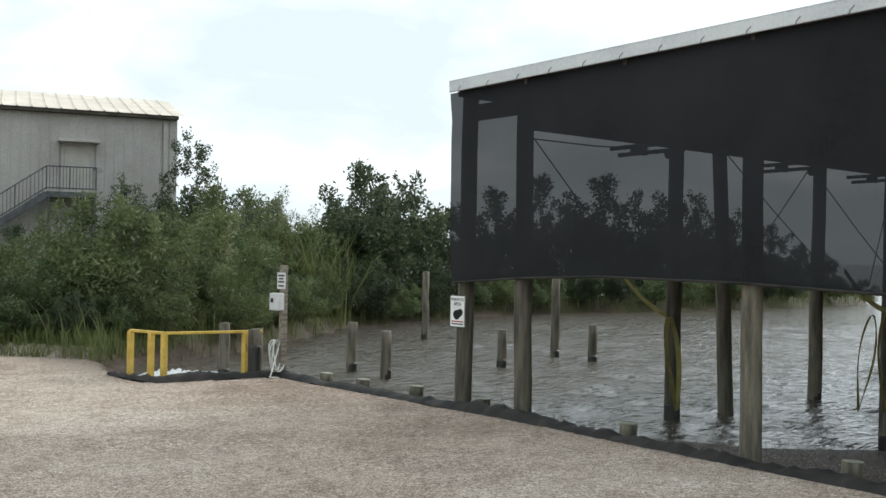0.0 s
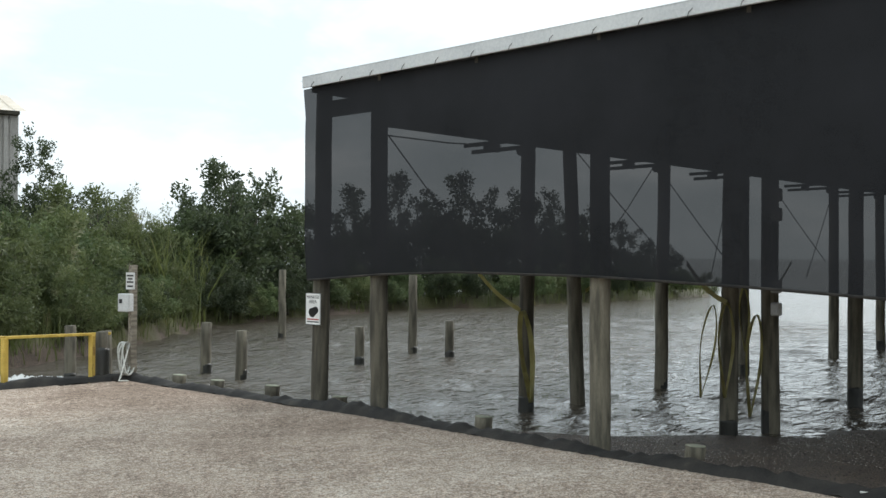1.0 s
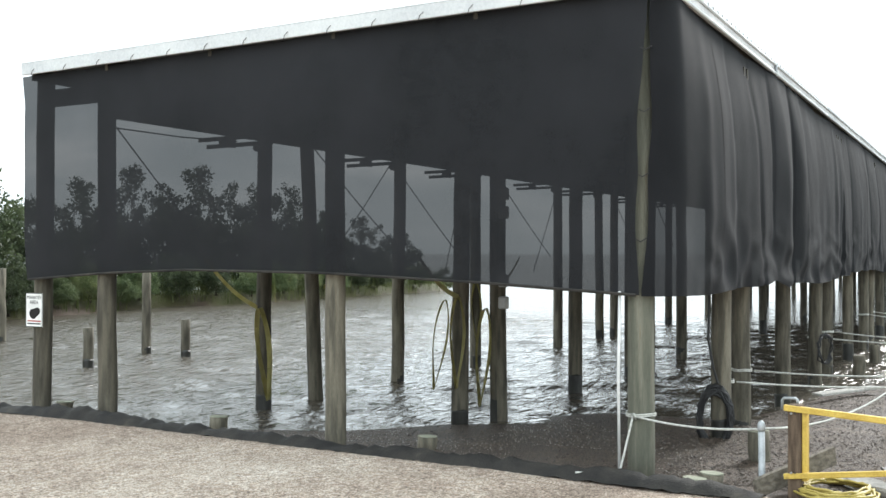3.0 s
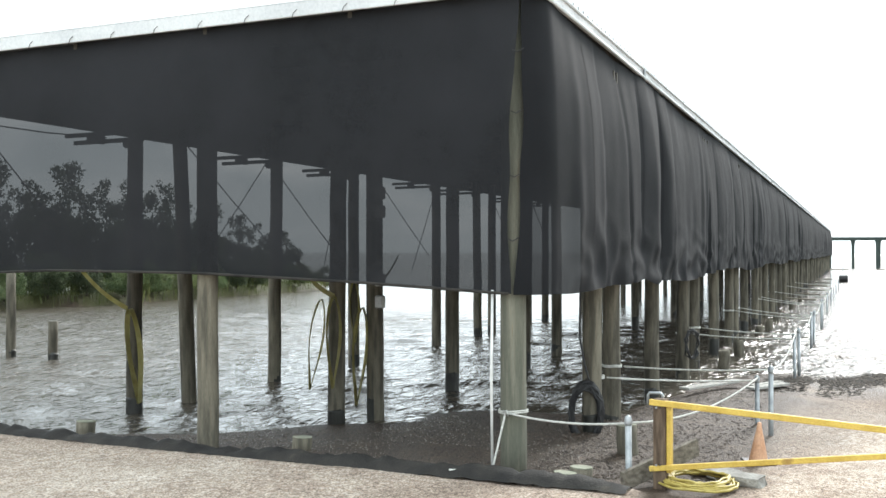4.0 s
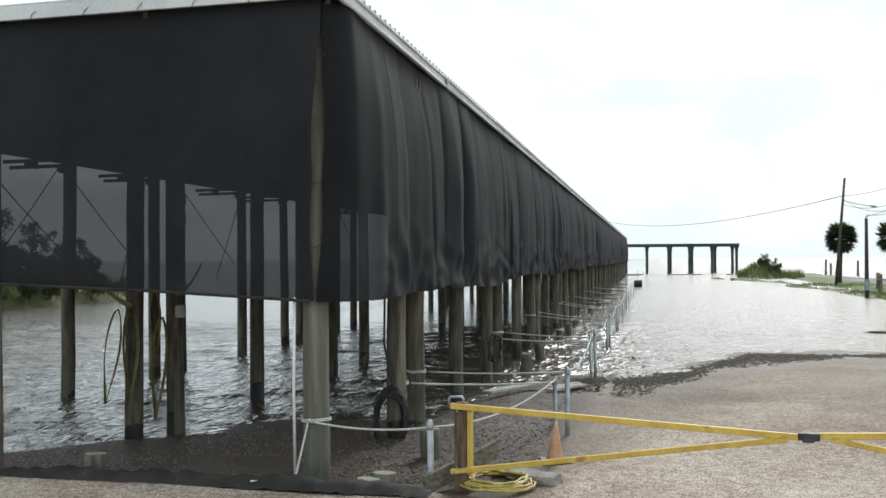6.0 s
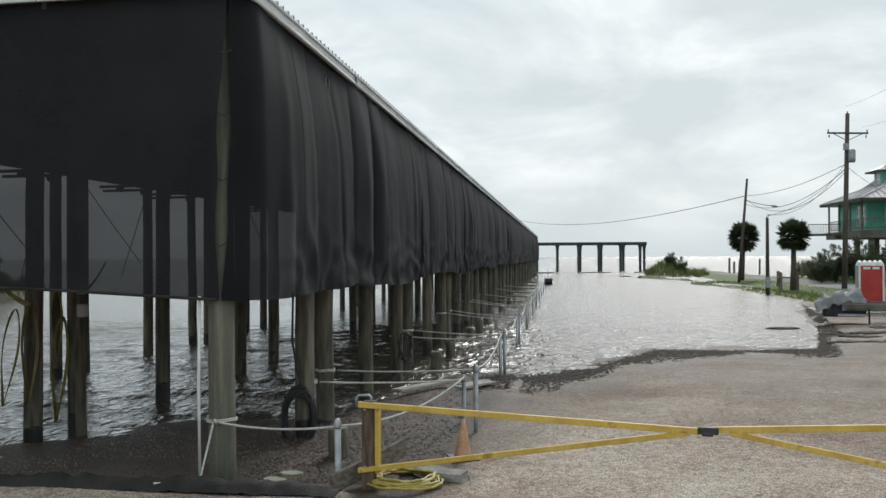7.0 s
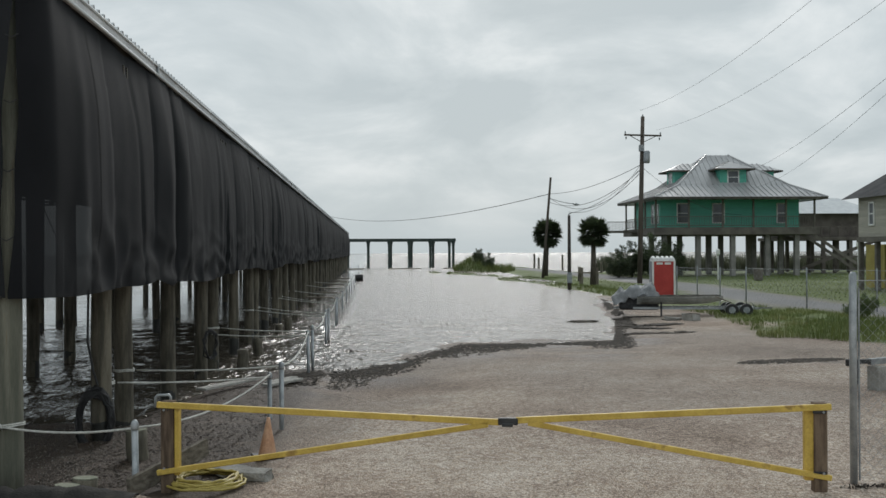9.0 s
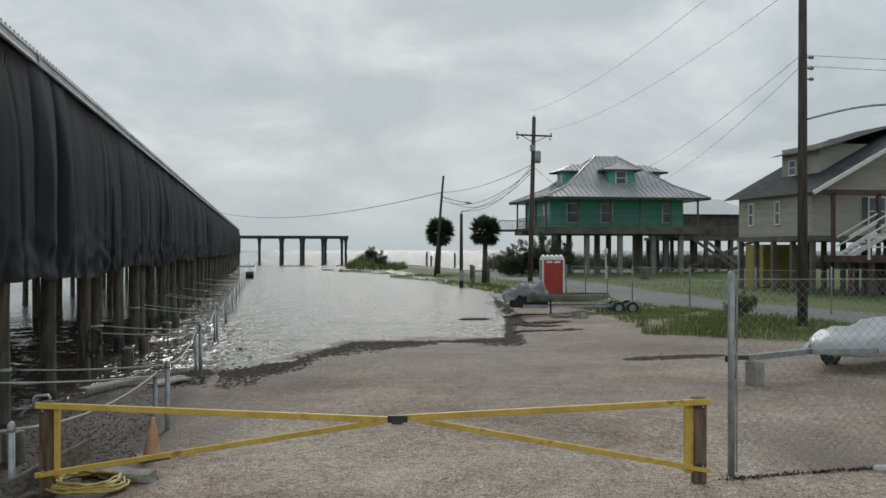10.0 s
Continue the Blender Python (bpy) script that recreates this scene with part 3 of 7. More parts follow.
# white end trim and side trim
bm = B()
beam(bm, rel(FRONT - 0.30, 2.31, Z_R - 0.05), rel(FRONT - 0.30, 12.12, Z_L - 0.03), 0.04, 0.17, 0.006)
beam(bm, rel(FRONT - 0.24, 2.31, Z_R + 0.042), rel(FRONT - 0.24, 12.12, Z_L + 0.062), 0.16, 0.012)
part("end_trim", bm, M["roof_white"], boathouse, "white metal roof edge trim")
x = FRONT - 0.3
while x < FAR:
    bm = B()
    beam(bm, rel(x, 2.30, Z_R - 0.08), rel(min(x + 5.8, FAR), 2.30, Z_R - 0.08), 0.03, 0.18)
    x += 5.8
    trim = part("side_trim", bm, M["eave_metal"], boathouse, "weathered grey metal eave trim")
    bm = B()
    tube(bm, [rel(x - 5.8, 2.262, Z_R - 0.165), rel(min(x, FAR), 2.262, Z_R - 0.165)], 0.022, 8)
    part("drip_edge", bm, M["roof_white"], trim, "white rolled drip edge", smooth=True)
    bm = B()
    tube(bm, [rel(x - 5.8, 2.27, Z_R - 0.02), rel(min(x, FAR), 2.27, Z_R - 0.02)], 0.016, 8)
    part("drip_edge", bm, M["roof_white"], trim, smooth=True)
x = 17.5
while x < FAR:
    bm = B()
    box(bm, *rel(x - 0.05, 2.25, Z_R - 0.20), *rel(x + 0.05, 2.29, Z_R - 0.02), 0.01)
    x += 28.0
    part("trim_joint", bm, M["steel"], boathouse)


# shade cloth
def fold(s, z, amp, seed):
    """How far the cloth stands out at s metres along it: a few deep gathers, fanning out towards the hem."""
    fan = s + 0.10 * (z - 3.6) * noise.noise(Vector((s * 0.35, 2.0, seed)))
    g = noise.noise(Vector((fan * 0.42, z * 0.12, seed))) * 1.1
    p = noise.noise(Vector((fan * 0.85, z * 0.10, seed + 7)))
    g += 0.75 * (1 - 2.2 * abs(p)) * (0.5 + 0.5 * noise.noise(Vector((s * 0.3, z * 0.2, seed + 3))))
    q = noise.noise(Vector((fan * 3.1, z * 0.22, seed + 13)))
    g += 0.13 * (1 - 2 * abs(q))
    g += 0.25 * noise.noise(Vector((s * 1.1, z * 1.0, seed + 20)))
    return amp * g


def hem(y):
    return float(np.interp(y, [2.2, 2.6, 4.5, 6.7, 9.0, 10.5, 12.2], [1.93, 1.94, 2.05, 2.14, 2.16, 2.10, 1.98]))


def slit(z):
    """Half the width of the gap at the corner pile."""
    f = np.clip((z - 2.0) / 2.85, 0, 1)
    return 0.006 + (0.056 + 0.014 * math.sin(z * 5.3)) * math.sin(math.pi * f) ** 0.5 if 0 < f < 1 else 0.012


XC = FRONT - 0.20


def slit_y(z):
    """The gap leans a little along the corner pile."""
    return 2.61 - 0.028 * (z - 1.9)


bm = B()
rows = []
nz = 26
for k in range(nz + 1):
    f = k / nz
    row = []
    for j in range(121):
        g = j / 120
        y0 = 12.12 + 0.10 * max(0.0, (f - 0.86) / 0.14) + 0.015 * math.sin(f * 9)
        y = y0 + (2.6 - y0) * g
        z = hem(y) + (roof_z(y) - 0.12 - hem(y)) * f
        y = y0 + (slit_y(z) + slit(z) - y0) * g
        row.append(rel(XC - 0.06 * math.sin(math.pi * f) + fold(y, z, 0.035, 3.0), y, z))
    rows.append(row)
sheet(bm, rows)
part("end_curtain", bm, M["curtain"], boathouse, "see-through black shade cloth", smooth=True)

# the side cloth: panels that belly out between sharp seams, pleated here and there
rk = random.Random(77)
SL = FAR - XC
SEAM = [0.0, 3.0]
while SEAM[-1] < SL + 1:
    SEAM.append(SEAM[-1] + rk.choice((1.2, 1.9, 2.8, 3.6, 4.4)) * rk.uniform(0.85, 1.15))
PANEL = []
for a, b in zip(SEAM, SEAM[1:]):
    pleats = [(rk.uniform(a, b), rk.uniform(0.07, 0.30), rk.uniform(-0.06, 0.07), rk.uniform(-0.22, 0.22)) for k in range(rk.choice((1, 2, 3)))]
    PANEL.append((a, b, rk.uniform(0.03, 0.15), rk.uniform(-0.07, 0.07), rk.uniform(0.02, 0.16), rk.uniform(-0.02, 0.07), pleats))


def panel_at(s):
    return PANEL[max(0, min(len(PANEL) - 1, int(np.searchsorted(SEAM, s, side="right")) - 1))]


def belly(s, z, f):
    a, b, out, tilt, sag, drop, pleats = panel_at(s + 0.12 * math.sin(z * 1.1 + 0.6 * s) * min(1, s / 3))
    u = min(1.0, max(0.0, (s - a) / (b - a)))
    g = out * math.sin(math.pi * u) ** 0.6 * (0.25 + 0.75 * math.sin(math.pi * min(1, 0.25 + (1 - f) * 0.62)))
    g += tilt * (u - 0.5) * (1.1 - f)
    for c, w, h, lean in pleats:
        d = (s - c - lean * (z - 3.4) - 0.05 * noise.noise(Vector((c, z * 1.3, 4)))) / w
        g += h * math.exp(-d * d) * (0.35 + 0.65 * abs(noise.noise(Vector((c * 3, z * 0.8, 9)))) * 1.6) * (1 - 0.5 * f)
    low = max(0.0, 1 - f / 0.34)
    g += 0.075 * low * (1 - 2.4 * abs(noise.noise(Vector((s * 0.9 + z * 1.0, z * 1.7 - s * 0.35, 31.0)))))
    g += 0.012 * noise.noise(Vector((s * 2.1, z * 1.3, 14))) + 0.05 * noise.noise(Vector((s * 0.5, z * 0.5, 18)))
    return g * min(1, s / 1.5)


bm = B()
rows = []
nz = 44
ss = list(np.concatenate([np.linspace(0, 0.75, 14), np.arange(0.85, 34, 0.075), np.arange(34, 60, 0.16), np.arange(60, SL, 0.4)]))
for k in range(nz + 1):
    f = k / nz
    row = []
    for s in ss:
        a, b, out, tilt, sag, drop, pleats = panel_at(s)
        u = min(1.0, max(0.0, (s - a) / (b - a)))
        z0 = 1.93 + 0.06 * math.sin(s * 0.45) * min(1, s / 5) + (0.05 * noise.noise(Vector((s * 0.8, 0, 5))) - drop * math.sin(math.pi * u)) * min(1, s / 3)
        z = z0 + (Z_R - 0.17 - (0.55 * sag * math.sin(math.pi * u) ** 3 + 0.02 * noise.noise(Vector((s * 2.5, 1, 5)))) * min(1, s / 3) - z0) * f
        if s < 0.75:
            ang = s / 0.75 * math.pi / 2
            y_s = slit_y(z) - slit(z)
            y = y_s + (2.24 - y_s) * math.sin(ang)
            x = XC + 0.42 * (1 - math.cos(ang))
        else:
            x, y = XC + 0.42 + (s - 0.75), 2.24
        y -= belly(s, z, f) * (1 - 0.6 * f ** 3) - 0.10 * f ** 4 * min(1, s / 1.5) + 0.05 * math.sin(math.pi * min(1, f * 1.1)) * min(1, s / 2)
        row.append(rel(x, y, z))
    rows.append(row)
bm.free()
cuts = [0.0, 2.2] + [q for q in SEAM[4::3] if q < 60] + [SL + 1]
for i, (a, b) in enumerate(zip(cuts, cuts[1:])):
    cols = [j for j, q in enumerate(ss) if a - 0.09 <= q <= b + 0.02]
    if len(cols) > 1:
        bm = B()
        sheet(bm, [[row[j] for j in cols] for row in rows])
        part("side_curtain", bm, M["curtain_corner" if i == 0 else "curtain_dense"], boathouse, "wind-gathered black shade cloth", smooth=True)
bm = B()
rows = []
for k in range(7):
    f = k / 6
    rows.append([rel(x, 12.16 + 0.12 * noise.noise(Vector((x * 0.6, f * 1.2, 41))) * (1 - f), 1.95 + 2.9 * f + 0.08 * noise.noise(Vector((x * 0.3, 3, 8))) * (1 - f)) for x in np.arange(54.0, FAR, 0.6)])
sheet(bm, rows)
part("side_curtain", bm, M["curtain_dense"], boathouse, "black shade cloth on the canal side", smooth=True)
bm = B()
tube(bm, [Vector(p) + Vector((-0.01, 0, 0)) for p in [rel(XC - 0.02, 12.05 - 9.4 * j / 40, hem(12.05 - 9.4 * j / 40)) for j in range(41)]], 0.018, 6)
part("hem_rope", bm, M["fabric"], boathouse)
# lacing that ties the cloth to the roof edge
for j in range(15):
    y = 11.9 - j * 0.66
    z = roof_z(y)
    bm = B()
    tube(bm, [rel(FRONT - 0.325, y, z - 0.15), rel(FRONT - 0.328, y - 0.02, z - 0.09), rel(FRONT - 0.328, y - 0.07, z - 0.05)], 0.004, 5)
    part("lacing_loop", bm, M["iron"], boathouse)
# ties across the slit at the corner
for z in (4.62, 3.95, 3.25, 2.55):
    bm = B()
    c = slit_y(z)
    tube(bm, [rel(XC - 0.03, c + 0.065, z), rel(XC - 0.05, c, z - 0.03), rel(XC - 0.03, c - 0.065, z + 0.01)], 0.007, 5)
    part("slit_tie", bm, M["black"], boathouse)

# ---- edge of the lot ----
bm = B()
line = [(8.75, 19.0), (8.8, 18.4), (8.95, 17.3), (10.4, 17.3), (11.3, 16.85), (11.35, 14.5), (11.4, 12.0), (11.35, 9.5), (11.2, 7.0), (11.1, 5.0), (11.05, 3.2), (11.02, 1.9), (11.0, 1.15)]
pts = []
for a, b in zip(line, line[1:]):
    m = max(2, int(math.dist(a, b) / 0.07))
    pts += [(a[0] + (b[0] - a[0]) * j / m, a[1] + (b[1] - a[1]) * j / m) for j in range(m)]
rows = [[], [], [], [], []]
for j, (x, y) in enumerate(pts):
    w = noise.noise(Vector((x * 1.3, y * 1.3, 2))) * 0.06 + noise.noise(Vector((x * 5, y * 5, 7))) * 0.03
    h = 0.06 + 0.06 * noise.noise(Vector((y * 0.9, x, 9))) + 0.035 * noise.noise(Vector((y * 4, x, 4))) + 0.025 * noise.noise(Vector((y * 11, x, 1)))
    h = 1.45 * h * min(1, (len(pts) - 1 - j) / 8, j / 8 + 0.3)
    if y > 17 and x < 11:
        out = Vector((0.3, 1, 0)).normalized()
    else:
        out = Vector((1, 0, 0))
    for r, (d, z) in enumerate(((-0.10, 0.005), (-0.02, 0.02 + h * 0.6), (0.10, 0.02 + h), (0.24, 0.0 + h * 0.7), (0.55, -0.22))):
        rows[r].append((x + out.x * (d + w), y + out.y * (d + w), z + 0.028 * noise.noise(Vector((x * 8, y * 8, r * 3.0))) * (r < 4)))
sheet(bm, rows)
tagged(part("silt_fabric", bm, M["fabric"], None, smooth=True), "crumpled black silt fabric folded along the lot's edge", "fabric")

bm = B()
tube(bm, [(0, 0, 0.155), (0, 0, 0.166), (0, 0, 0.170)], [0.128, 0.126, 0.10], 14)
stub_cap = as_mesh("sawn_end", bm, M["pile_top"])
stub_mesh = pile_mesh("stub_post", 0.135, -0.6, 0.16, M["pile"], 31)
for x, y, z in ((12.0, 16.3, 0.0), (12.0, 15.1, 0.0), (12.1, 13.65, 0.02), (12.3, 12.15, -0.05), (12.05, 8.85, 0.0), (12.3, 5.65, -0.05), (11.66, 2.05, -0.10), (11.86, 1.92, -0.07), (13.55, 1.75, 0.15)):
    o = tagged(part("stub_post", stub_mesh, None, None, at=pose(x, y, z - 0.06, 2, -3, x * 70)), "sawn-off grey timber pile stub at the shore", "stub post", "stub posts")
    part("sawn_end", stub_cap, None, o, "pale sawn end grain")

for x, y, h, kind in ((14.9, 18.2, 1.0, 0), (15.1, 19.8, 1.1, 0), (22.7, 26.3, 2.2, 1), (18.7, 18.4, 0.9, 0), (21.9, 19.6, 2.15, 1), (21.6, 17.95, 0.95, 0), (11.9, 20.2, 1.15, 0), (12.4, 19.6, 1.05, 0)):
    o = thing("mooring_post", pose(x, y, WATER), "grey round timber mooring post standing in the canal", "mooring post", "mooring posts")
    part("post", pile_mesh("post", 0.125, -1.0, h, M["pile"], int(x * 9)), None, o)
    part("wet_foot", wet_foot(0.125, -1.0, 0.15), None, o, "black waterlogged foot")


# ---- timber and steel barriers ----
def gate(at, length, label, flip=1):
    """A swing barrier: stile, top bar and a brace that meets it at the free end."""
    g = thing("swing_gate", at, label, "gate", "swing gates")
    bm = B()
    box(bm, -0.065, -0.065, -0.4, 0.065, 0.065, 0.885, 0.008)
    part("post", bm, M["post_brown"], g, "weathered brown timber post")
    bm = B()
    box(bm, -0.04, flip * 0.08 - 0.04, 0.12, 0.04, flip * 0.08 + 0.04 + flip * 0.03, 0.86, 0.006)
    part("stile", bm, M["yellow"], g)
    bm = B()
    beam(bm, (-0.06, flip * -0.10, 0.85), (-0.06, flip * length, 0.695), 0.05, 0.062, 0.005)
    part("top_bar", bm, M["yellow"], g)
    bm = B()
    beam(bm, (-0.06, flip * -0.10, 0.15), (-0.06, flip * (length - 0.12), 0.672), 0.05, 0.055, 0.005)
    part("brace", bm, M["yellow"], g)
    for z in (0.2, 0.8):
        bm = B()
        box(bm, -0.085, flip * -0.02 - 0.03, z - 0.015, -0.07, flip * 0.05 + 0.03, z + 0.015, 0.004)
        hinge = part("hinge", bm, M["iron"], g)
        bm = B()
        tube(bm, [(-0.088, flip * -0.02, z), (-0.10, flip * -0.02, z)], 0.012, 8)
        part("bolt", bm, M["steel"], hinge)
    return g


GATE_L, GATE_R = Vector((11.62, 1.0, 0)), Vector((10.68, -5.50, 0))
g_turn = math.degrees(math.atan2(GATE_R.x - GATE_L.x, -(GATE_R.y - GATE_L.y)))
g_len = (GATE_R - GATE_L).length
gate(pose(GATE_L.x, GATE_L.y, -0.02, 0, 0, g_turn), g_len * 0.5 + 0.14, "yellow swing barrier hung on a brown timber post, closed", -1)
bm = B()
tube(bm, [(0.09, 0.17, 0.80), (0.09, 0.17, 0.90), (0.09, 0.15, 0.925), (0.09, 0.03, 0.93), (0.09, 0.01, 0.91), (0.09, 0.01, 0.86)], 0.016, 8)
tagged(part("gate_hook", bm, M["steel"], None, smooth=True, at=pose(GATE_L.x, GATE_L.y, -0.02, 0, 0, g_turn)), "bent grey steel hook behind the gate post", "gate hook")
gate(pose(GATE_R.x, GATE_R.y, 0.0, 0, 0, g_turn), g_len * 0.5 - 0.30, "yellow swing barrier hung on a brown timber post, closed", 1)
bm = B()
mid_g = GATE_L + (GATE_R - GATE_L) * (0.5 + 0.22 / g_len)
latch = thing("gate_latch", pose(mid_g.x, mid_g.y, 0.69, 0, 0, g_turn), "dark steel latch joining the two yellow barriers", "latch")
box(bm, -0.095, -0.10, -0.04, -0.025, 0.10, 0.03, 0.008)
box(bm, -0.115, -0.05, -0.055, -0.06, 0.06, -0.02, 0.006)
part("latch_plate", bm, M["iron"], latch)

post_bm = B()
tube(post_bm, [(0, 0, -0.6), (0, 0, 0.80)], 0.034, 12)
tube(post_bm, [(0, 0, 0.80), (0, 0, 0.82), (0, 0, 0.86), (0, 0, 0.89), (0, 0, 0.905)], [0.038, 0.04, 0.04, 0.03, 0.01], 12)
POST = as_mesh("pipe_post", post_bm, M["steel"], True)
PIPES = [(11.55, 1.32, -0.22), (16.72, 0.45, -0.33), (15.6, 0.18, -0.06), (23.62, 0.28, -0.2), (24.4, 0.23, -0.14), (32.0, 0.26, -0.2), (33.3, 0.24, -0.22), (39.8, 0.22, -0.19), (40.7, 0.21, -0.19), (50.3, 0.27, -0.3), (58.4, 0.27, -0.33), (67.7, 0.29, -0.33), (73.5, 0.26, -0.27), (80.5, 0.21, -0.22), (108, 0.2, 0.2)]
for x, y, z in PIPES:
    tagged(part("pipe_post", POST, None, None, at=pose(x, y, z, 0.6 * math.sin(x), 0.8 * math.cos(x * 3))), "galvanised steel pipe post with a rounded cap", "pipe post", "rope fence posts")


def rope(name, pts, r, label, sag=0.1, material="rope"):
    """A slack line through the points."""
    bm = B()
    path = []
    for a, b in zip(pts, pts[1:]):
        a, b = Vector(a), Vector(b)
        for j in range(10):
            f = j / 10
            p = a.lerp(b, f)
            p.z -= sag * 4 * f * (1 - f) * min(1, (b - a).length / 4)
            path.append(p)
    path.append(Vector(pts[-1]))
    tube(bm, path, r, 6)
    return tagged(part(name, bm, M[material], None, smooth=True), label, name.replace("_", " "))


for pts in ([(11.58, 2.66, 0.62), (11.55, 1.32, 0.60), (16.7, 0.45, 0.54)], [(15.6, 0.18, 0.80), (23.6, 0.28, 0.66)], [(24.4, 0.23, 0.70), (32.0, 0.26, 0.62)], [(33.3, 0.24, 0.60), (39.8, 0.22, 0.66)], [(40.7, 0.21, 0.66), (50.3, 0.27, 0.52), (58.4, 0.27, 0.50), (67.7, 0.29, 0.5), (73.5, 0.26, 0.55), (80.5, 0.21, 0.6)]):
    rope("rope", pts, 0.013, "white rope strung from pile to pipe posts", 0.16)

# yellow guard rail at the canal
rail = thing("guard_rail", pose(9.0, 18.0, 0), "yellow painted timber guard rail at the canal's edge", "guard rail")
RP = [(9.08, 18.75), (9.2, 18.1), (9.3, 17.75), (10.85, 17.45), ]
for x, y in RP:
    bm = B()
    box(bm, -0.05, -0.05, -0.3, 0.05, 0.05, 0.86, 0.006)
    part("post", bm, M["yellow"], rail, at=pose(x - 9, y - 18, 0, 0, 0, 15))
for a, b in ((RP[0], RP[2]), (RP[2], (11.2, 17.4))):
    bm = B()
    beam(bm, (a[0] - 9, a[1] - 18, 0.87), (b[0] - 9, b[1] - 18, 0.87), 0.09, 0.05, 0.005)
    part("top_rail", bm, M["yellow"], rail)

# ---- plants ----
def leaves(name, blobs, count, size, material, seed, up=0.3, slim=0.45):
    """Many single leaves, thickest near the skin of the given lobes (x, y, z, radius x, y, z)."""
    r = np.random.RandomState(seed)
    b = np.array(blobs, float)
    vol = (b[:, 3] * b[:, 4] * b[:, 5]) ** 0.67
    pick = r.choice(len(b), count, p=vol / vol.sum())
    d = r.normal(size=(count, 3))
    d /= np.linalg.norm(d, axis=1)[:, None]
    rad = 1 - np.abs(r.normal(0, 0.22, count))
    lump = 1 + 0.22 * np.sin(d[:, 0] * 7 + pick) * np.sin(d[:, 1] * 6 + 2 * pick) + 0.15 * np.sin(d[:, 2] * 9 + pick)
    c = b[pick, :3] + d * b[pick, 3:] * (rad * lump)[:, None] + r.normal(0, size * 0.8, (count, 3))
    c[:, 2] = np.maximum(c[:, 2], 0.03)
    ax = d * 0.7 + r.normal(size=(count, 3)) * 0.8
    ax[:, 2] += up
    ax /= np.linalg.norm(ax, axis=1)[:, None]
    sd = np.cross(ax, r.normal(size=(count, 3)))
    sd /= np.linalg.norm(sd, axis=1)[:, None]
    s = size * r.uniform(0.55, 1.35, count)[:, None]
    v = np.stack([c - ax * s, c + sd * s * slim, c + ax * s, c - sd * s * slim], 1).reshape(-1, 3)
    f = np.arange(count * 4).reshape(-1, 4)
    return cloud(name, v, f, material)


def stems(seed, height, spread, n=5, r=0.06):
    rng = random.Random(seed)
    bm = B()
    for k in range(n):
        a = rng.uniform(0, 6.28)
        p = Vector((0.15 * math.cos(a), 0.15 * math.sin(a), -0.3))
        pts, rs = [p], [r]
        for j in range(1, 6):
            q = Vector((math.cos(a) * spread * (j / 5) ** 1.4 * 0.8 + rng.uniform(-.1, .1), math.sin(a) * spread * (j / 5) ** 1.4 * 0.8 + rng.uniform(-.1, .1), height * j / 5 * rng.uniform(0.85, 1.0)))
            pts.append(q)
            rs.append(r * (1 - j / 5.6))
        tube(bm, pts, rs, 6)
    return as_mesh("stems", bm, M["bark"], True)


def shrub_kind(seed, height, spread, count, size, material, lobes=9, slim=0.45):
    """A shrub of many uneven lobes, some of them sprays that stand out of the outline."""
    rng = random.Random(seed)
    bl = []
    for k in range(lobes):
        a, q = rng.uniform(0, 6.28), math.sqrt(rng.random()) * spread * 0.8
        z = height * rng.uniform(0.2, 0.8) * (1 - 0.4 * q / spread)
        rr = rng.uniform(0.16, 0.34) * spread
        bl.append((q * math.cos(a), q * math.sin(a), z, rr, rr * rng.uniform(0.7, 1.2), rr * rng.uniform(0.6, 1.0)))
    for k in range(lobes * 2):
        a, q = rng.uniform(0, 6.28), rng.uniform(0.2, 1.0) * spread * 0.9
        z = height * (rng.uniform(0.75, 1.0) - 0.5 * (q / spread) ** 2)
        rr = rng.uniform(0.05, 0.13) * spread
        bl.append((q * math.cos(a), q * math.sin(a), z, rr, rr, rr * rng.uniform(1.0, 2.0)))
    bl.append((0, 0, height * 0.28, spread * 0.7, spread * 0.7, height * 0.28))
    return leaves("crown", bl, count, size, M[material], seed, slim=slim), stems(seed, height * 0.8, spread * 0.7)


SHRUBS = {
    "dark": [shrub_kind(s, 4.8, 2.5, 15000, 0.085, "leaf_dark", 15) for s in (1, 2)],
    "mid": [shrub_kind(s, 3.0, 2.3, 13000, 0.075, "leaf_mid", 12) for s in (3, 4)],
    "yellow": [shrub_kind(s, 3.4, 2.4, 13000, 0.085, "leaf_yellow", 12, 0.3) for s in (5, 6)],
    "slender": [shrub_kind(s, 7.3, 1.55, 12000, 0.075, "leaf_dark", 34) for s in (7, 8)],
    "pale": [shrub_kind(s, 4.6, 1.9, 6000, 0.07, "leaf_pale", 9, 0.3) for s in (9, 10)],
}
WORDS = {"slender": ("tree", "slender dark tree beside the metal building"), "pale": ("tree", "airy pale green willow on the bank"), "dark": ("tree", "dark green bushy tree on the canal bank"), "mid": ("shrub", "bright green leafy shrub on the bank"), "yellow": ("shrub", "yellow-green overgrown shrub on the bank")}
rng = random.Random(8)


def plant(kind, x, y, s, sz=None):
    crown, wood = SHRUBS[kind][rng.randrange(2)]
    name, label = WORDS[kind]
    z = max(float(land(np.array([x]), np.array([y]))[0]), -0.35)
    o = thing(name, Matrix.LocRotScale((x, y, z), Euler((0, 0, rng.uniform(0, 6.28))), (s, s, sz or s)), label, name, "bank plants")
    part("crown", crown, None, o)
    part("trunk", wood, None, o)


